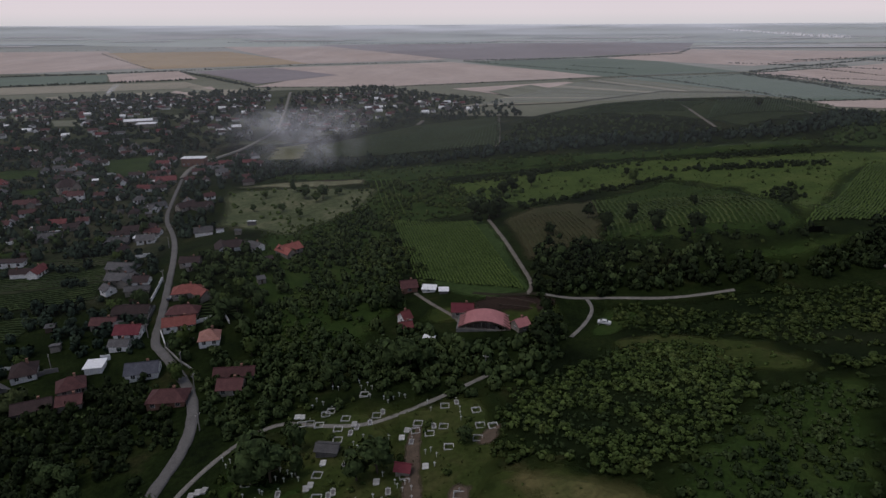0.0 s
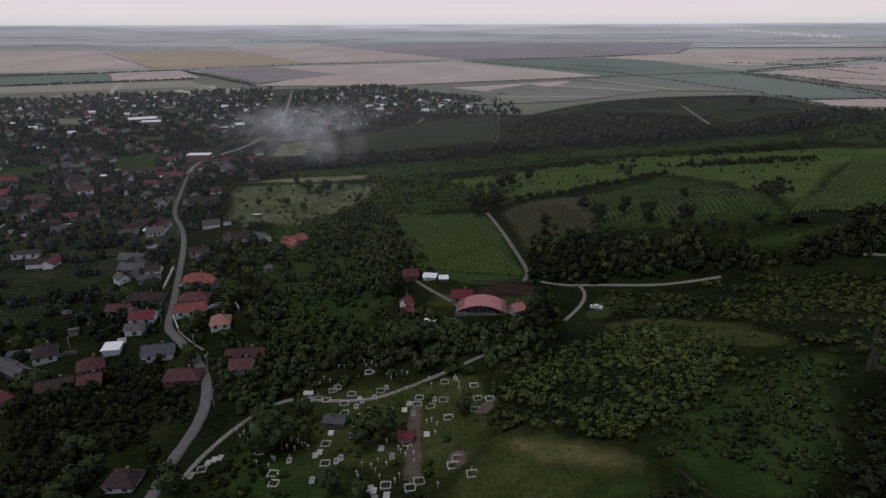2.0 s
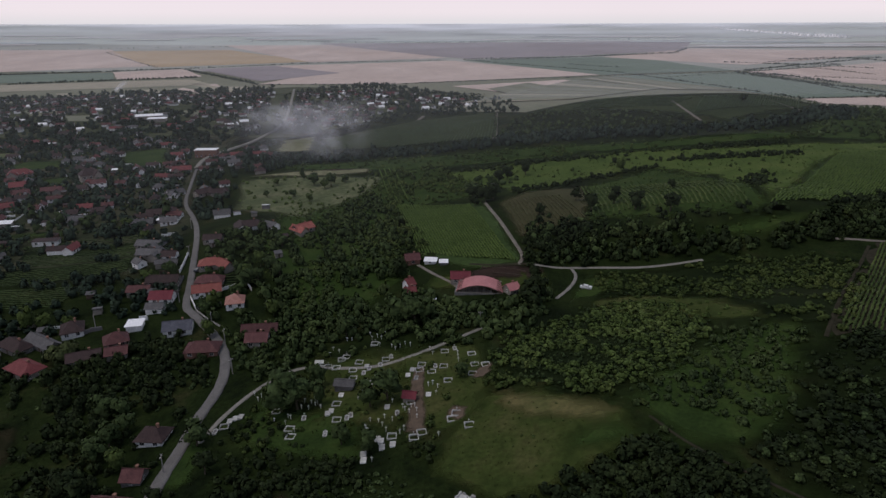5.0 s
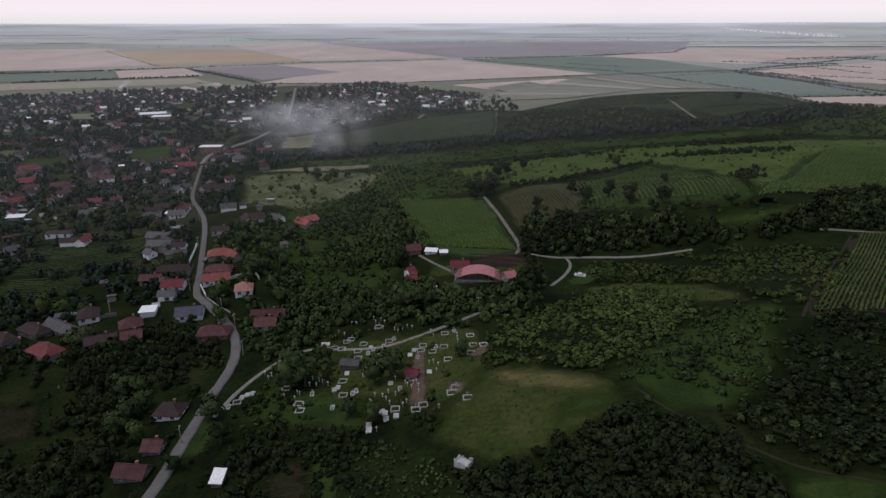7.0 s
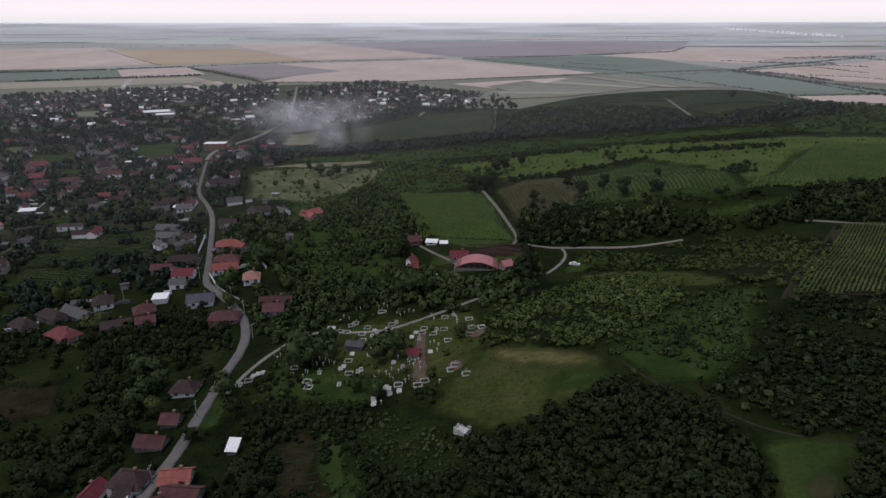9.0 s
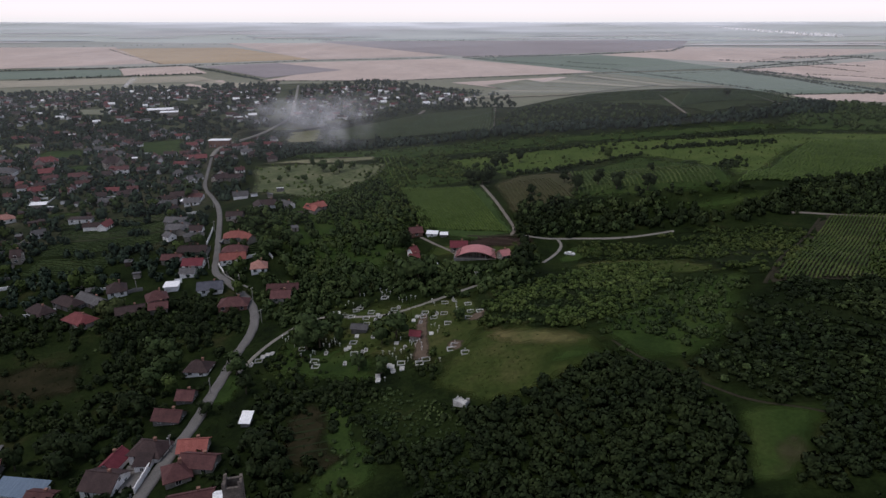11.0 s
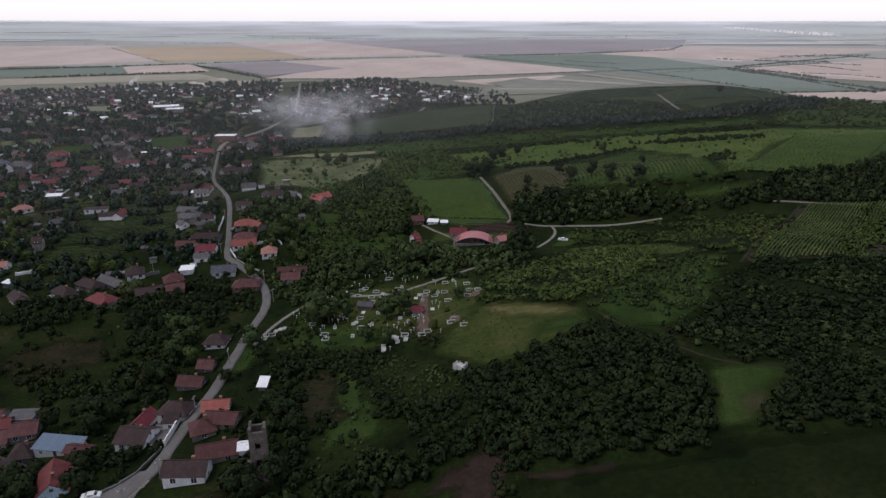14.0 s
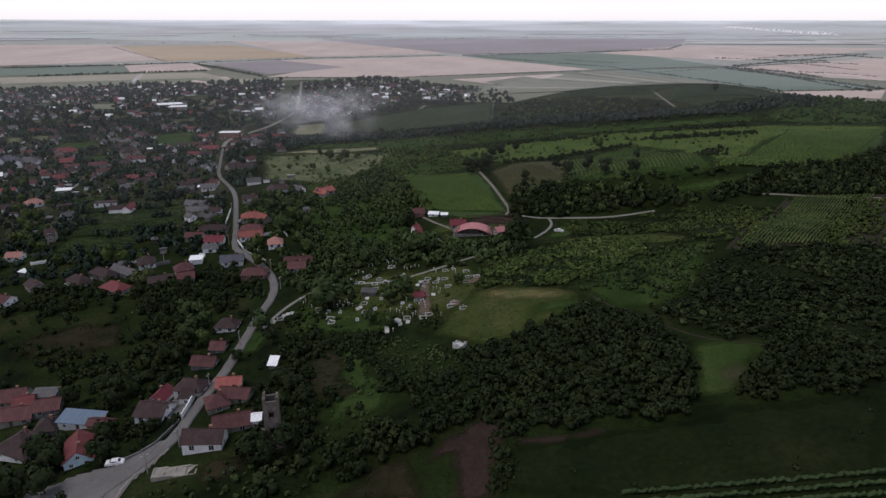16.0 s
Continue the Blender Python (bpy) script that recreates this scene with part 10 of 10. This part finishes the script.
strew("thicket", *spots([(-57.0, 106.0), (-56.8, 119.0), (-46.1, 118.0), (-39.2, 105.4), (-44.4, 101.4)], 2.4, 0.55, 0.05, 0.0), NEAR, (0.80, 1.50), LEAF_K, "dark bushes between the path and the graves", "thicket", tall=1.00)
strew("thicket", *spots([(-54.8, 90.2), (-55.5, 99.9), (-27.9, 99.2), (-17.9, 90.1), (-18.6, 78.0), (-37.8, 82.8)], 2.6, 0.60, 0.12, 0.0), MINI, (0.80, 1.60), LEAF_K, "band of dark bushes below the graves", "thicket", tall=1.00)
strew("hedgerow", *spots([(-988, 1381), (-808, 1469), (-647, 1571), (-640, 1561), (-802, 1459), (-982, 1370)], 4.0, 0.9), DOT, (2.3, 3.7), HEDGE, "dark hedgerow between fields", "hedgerow")
strew("hedgerow", *spots([(-790, 1154), (-724, 1196), (-503, 1314), (-498, 1304), (-719, 1187), (-784, 1145)], 4.0, 0.9), DOT, (2.3, 3.7), HEDGE, "dark hedgerow between fields", "hedgerow")
strew("hedgerow", *spots([(-618, 1548), (-466, 1339), (-330, 1144), (-338, 1139), (-474, 1333), (-626, 1542)], 4.0, 0.9), DOT, (1.9, 3.1), HEDGE, "dark hedgerow between fields", "hedgerow")
strew("hedgerow", *spots([(-647, 1570), (-368, 1802), (4, 1934), (8, 1923), (-362, 1792), (-640, 1561)], 5.0, 0.9), DOT, (1.9, 3.1), HEDGE, "dark hedgerow between fields", "hedgerow")
strew("hedgerow", *spots([(-331, 1134), (-86, 1146), (347, 1329), (649, 1442), (651, 1435), (350, 1322), (-84, 1139), (-331, 1127)], 4.3, 0.9), DOT, (1.3, 2.2), HEDGE, "dark hedgerow between fields", "hedgerow")
strew("hedgerow", *spots([(61, 1954), (389, 1420), (466, 1121), (516, 895), (507, 892), (456, 1119), (380, 1416), (53, 1949)], 4.0, 0.9), DOT, (1.7, 2.8), HEDGE, "dark hedgerow between fields", "hedgerow")
strew("hedgerow", *spots([(655, 1439), (671, 1156), (684, 997), (690, 917), (679, 917), (673, 996), (660, 1155), (644, 1438)], 4.0, 0.9), DOT, (2.1, 3.4), HEDGE, "dark hedgerow between fields", "hedgerow")
strew("hedgerow", *spots([(686, 1476), (900, 1663), (1277, 1918), (1283, 1909), (907, 1655), (694, 1468)], 5.0, 0.9), DOT, (2.3, 3.7), HEDGE, "dark hedgerow between fields", "hedgerow")
strew("hedgerow", *spots([(856, 1734), (965, 1615), (1022, 1531), (1013, 1525), (957, 1608), (848, 1726)], 5.0, 0.9), DOT, (2.3, 3.7), HEDGE, "dark hedgerow between fields", "hedgerow")
strew("hedgerow", *spots([(983, 1878), (1185, 1940), (1220, 1741), (1208, 1739), (1179, 1930), (987, 1867)], 5.6, 0.9), DOT, (2.7, 4.3), HEDGE, "dark hedgerow between fields", "hedgerow")
strew("hedgerow", *spots([(676, 1405), (707, 1281), (719, 1154), (709, 1153), (696, 1279), (665, 1402)], 4.3, 0.9), DOT, (2.3, 3.7), HEDGE, "dark hedgerow between fields", "hedgerow")
strew("hedgerow", *spots([(775, 1789), (872, 1711), (1022, 1670), (1019, 1660), (868, 1701), (768, 1781)], 5.0, 0.9), DOT, (2.3, 3.7), HEDGE, "dark hedgerow between fields", "hedgerow")
strew("hedgerow", *spots([(56, 1983), (375, 2065), (797, 2270), (910, 2480), (921, 2475), (804, 2261), (379, 2054), (59, 1972)], 5.6, 0.9), DOT, (2.3, 3.7), HEDGE, "dark hedgerow between fields", "hedgerow")
strew("hedgerow", *spots([(511, 898), (618, 909), (674, 907), (674, 899), (619, 900), (512, 889)], 4.0, 0.9), DOT, (1.5, 2.5), HEDGE, "dark hedgerow between fields", "hedgerow")
strew("hedgerow", *spots([(-621, 905), (-540, 922), (-477, 1009), (-464, 999), (-530, 908), (-618, 889)], 7.4, 0.9), DOT, (1.9, 3.1), HEDGE, "line of trees at the village edge", "hedgerow")
strew("hedgerow", *spots([(-219, 1111), (-121, 1138), (16, 975), (64, 959), (60, 948), (8, 966), (-127, 1128), (-216, 1100)], 5.6, 0.9), DOT, (1.7, 2.8), HEDGE, "line of trees at the village edge", "hedgerow")
strew("hedgerow", *spots([(-1711, 2259), (-1271, 2495), (-884, 2682), (-878, 2669), (-1264, 2483), (-1704, 2246)], 12.4, 0.9), DOT, (2.3, 3.7), HEDGE, "dark hedgerow between fields", "hedgerow")
strew("hedgerow", *spots([(-1190, 2305), (-723, 1635), (-730, 1629), (-1198, 2300)], 5.6, 0.9), DOT, (1.5, 2.5), HEDGE, "dark hedgerow between fields", "hedgerow")
strew("hedgerow", *spots([(-1011, 3090), (-219, 2986), (1119, 3203), (1122, 3187), (-218, 2969), (-1013, 3073)], 16.1, 0.9), DOT, (3.0, 5.0), HEDGE, "dark hedgerow between fields", "hedgerow")
strew("hedgerow", *spots([(634.5, 1391.4), (656.2, 1165.4), (645.9, 970.5), (650.0, 885.8), (643.8, 876.4), (639.4, 959.6), (648.4, 1150.3), (625.6, 1370.4)], 5.0, 0.9), DOT, (2.2, 3.8), HEDGE, "dark hedgerow between fields", "hedgerow")
strew("hedgerow", *spots([(684.0, 1446.6), (839.8, 1548.2), (997.0, 1628.6), (983.0, 1604.2), (826.8, 1522.6), (674.0, 1424.1)], 5.0, 0.9), DOT, (1.6, 2.8), HEDGE, "dark hedgerow between fields", "hedgerow")
strew("hedgerow", *spots([(893.3, 1795.6), (1056.4, 1877.7), (1282.9, 1948.3), (1265.1, 1919.7), (1041.4, 1849.4), (880.3, 1767.9)], 5.0, 0.9), DOT, (1.6, 2.6), HEDGE, "dark hedgerow between fields", "hedgerow")
strew("hedgerow", *spots([(880.5, 1657.6), (899.6, 1505.9), (904.0, 1339.9), (891.8, 1320.4), (886.0, 1481.6), (867.6, 1631.6)], 5.0, 0.9), DOT, (1.6, 2.6), HEDGE, "dark hedgerow between fields", "hedgerow")
strew("hedgerow", *spots([(745.0, 1292.0), (811.9, 1247.1), (833.3, 1165.4), (823.4, 1150.3), (801.6, 1229.9), (735.2, 1273.7)], 5.0, 0.9), DOT, (1.6, 2.6), HEDGE, "dark hedgerow between fields", "hedgerow")
strew("hedgerow", *spots([(332.9, 1742.2), (402.5, 1639.9), (463.0, 1592.9), (455.7, 1565.9), (395.9, 1611.4), (327.1, 1710.3)], 5.0, 0.9), DOT, (1.5, 2.4), HEDGE, "dark hedgerow between fields", "hedgerow")
strew("hedgerow", *spots([(451.5, 1292.1), (558.4, 1356.8), (669.2, 1427.8), (659.6, 1405.8), (550.8, 1336.8), (445.6, 1273.8)], 5.0, 0.9), DOT, (1.4, 2.2), HEDGE, "dark hedgerow between fields", "hedgerow")
strew("hedgerow", *spots([(93.1, 1935.3), (391.8, 2070.3), (810.0, 2251.8), (797.4, 2215.0), (385.6, 2035.6), (91.6, 1902.2)], 5.0, 0.9), DOT, (1.6, 2.8), HEDGE, "dark hedgerow between fields", "hedgerow")
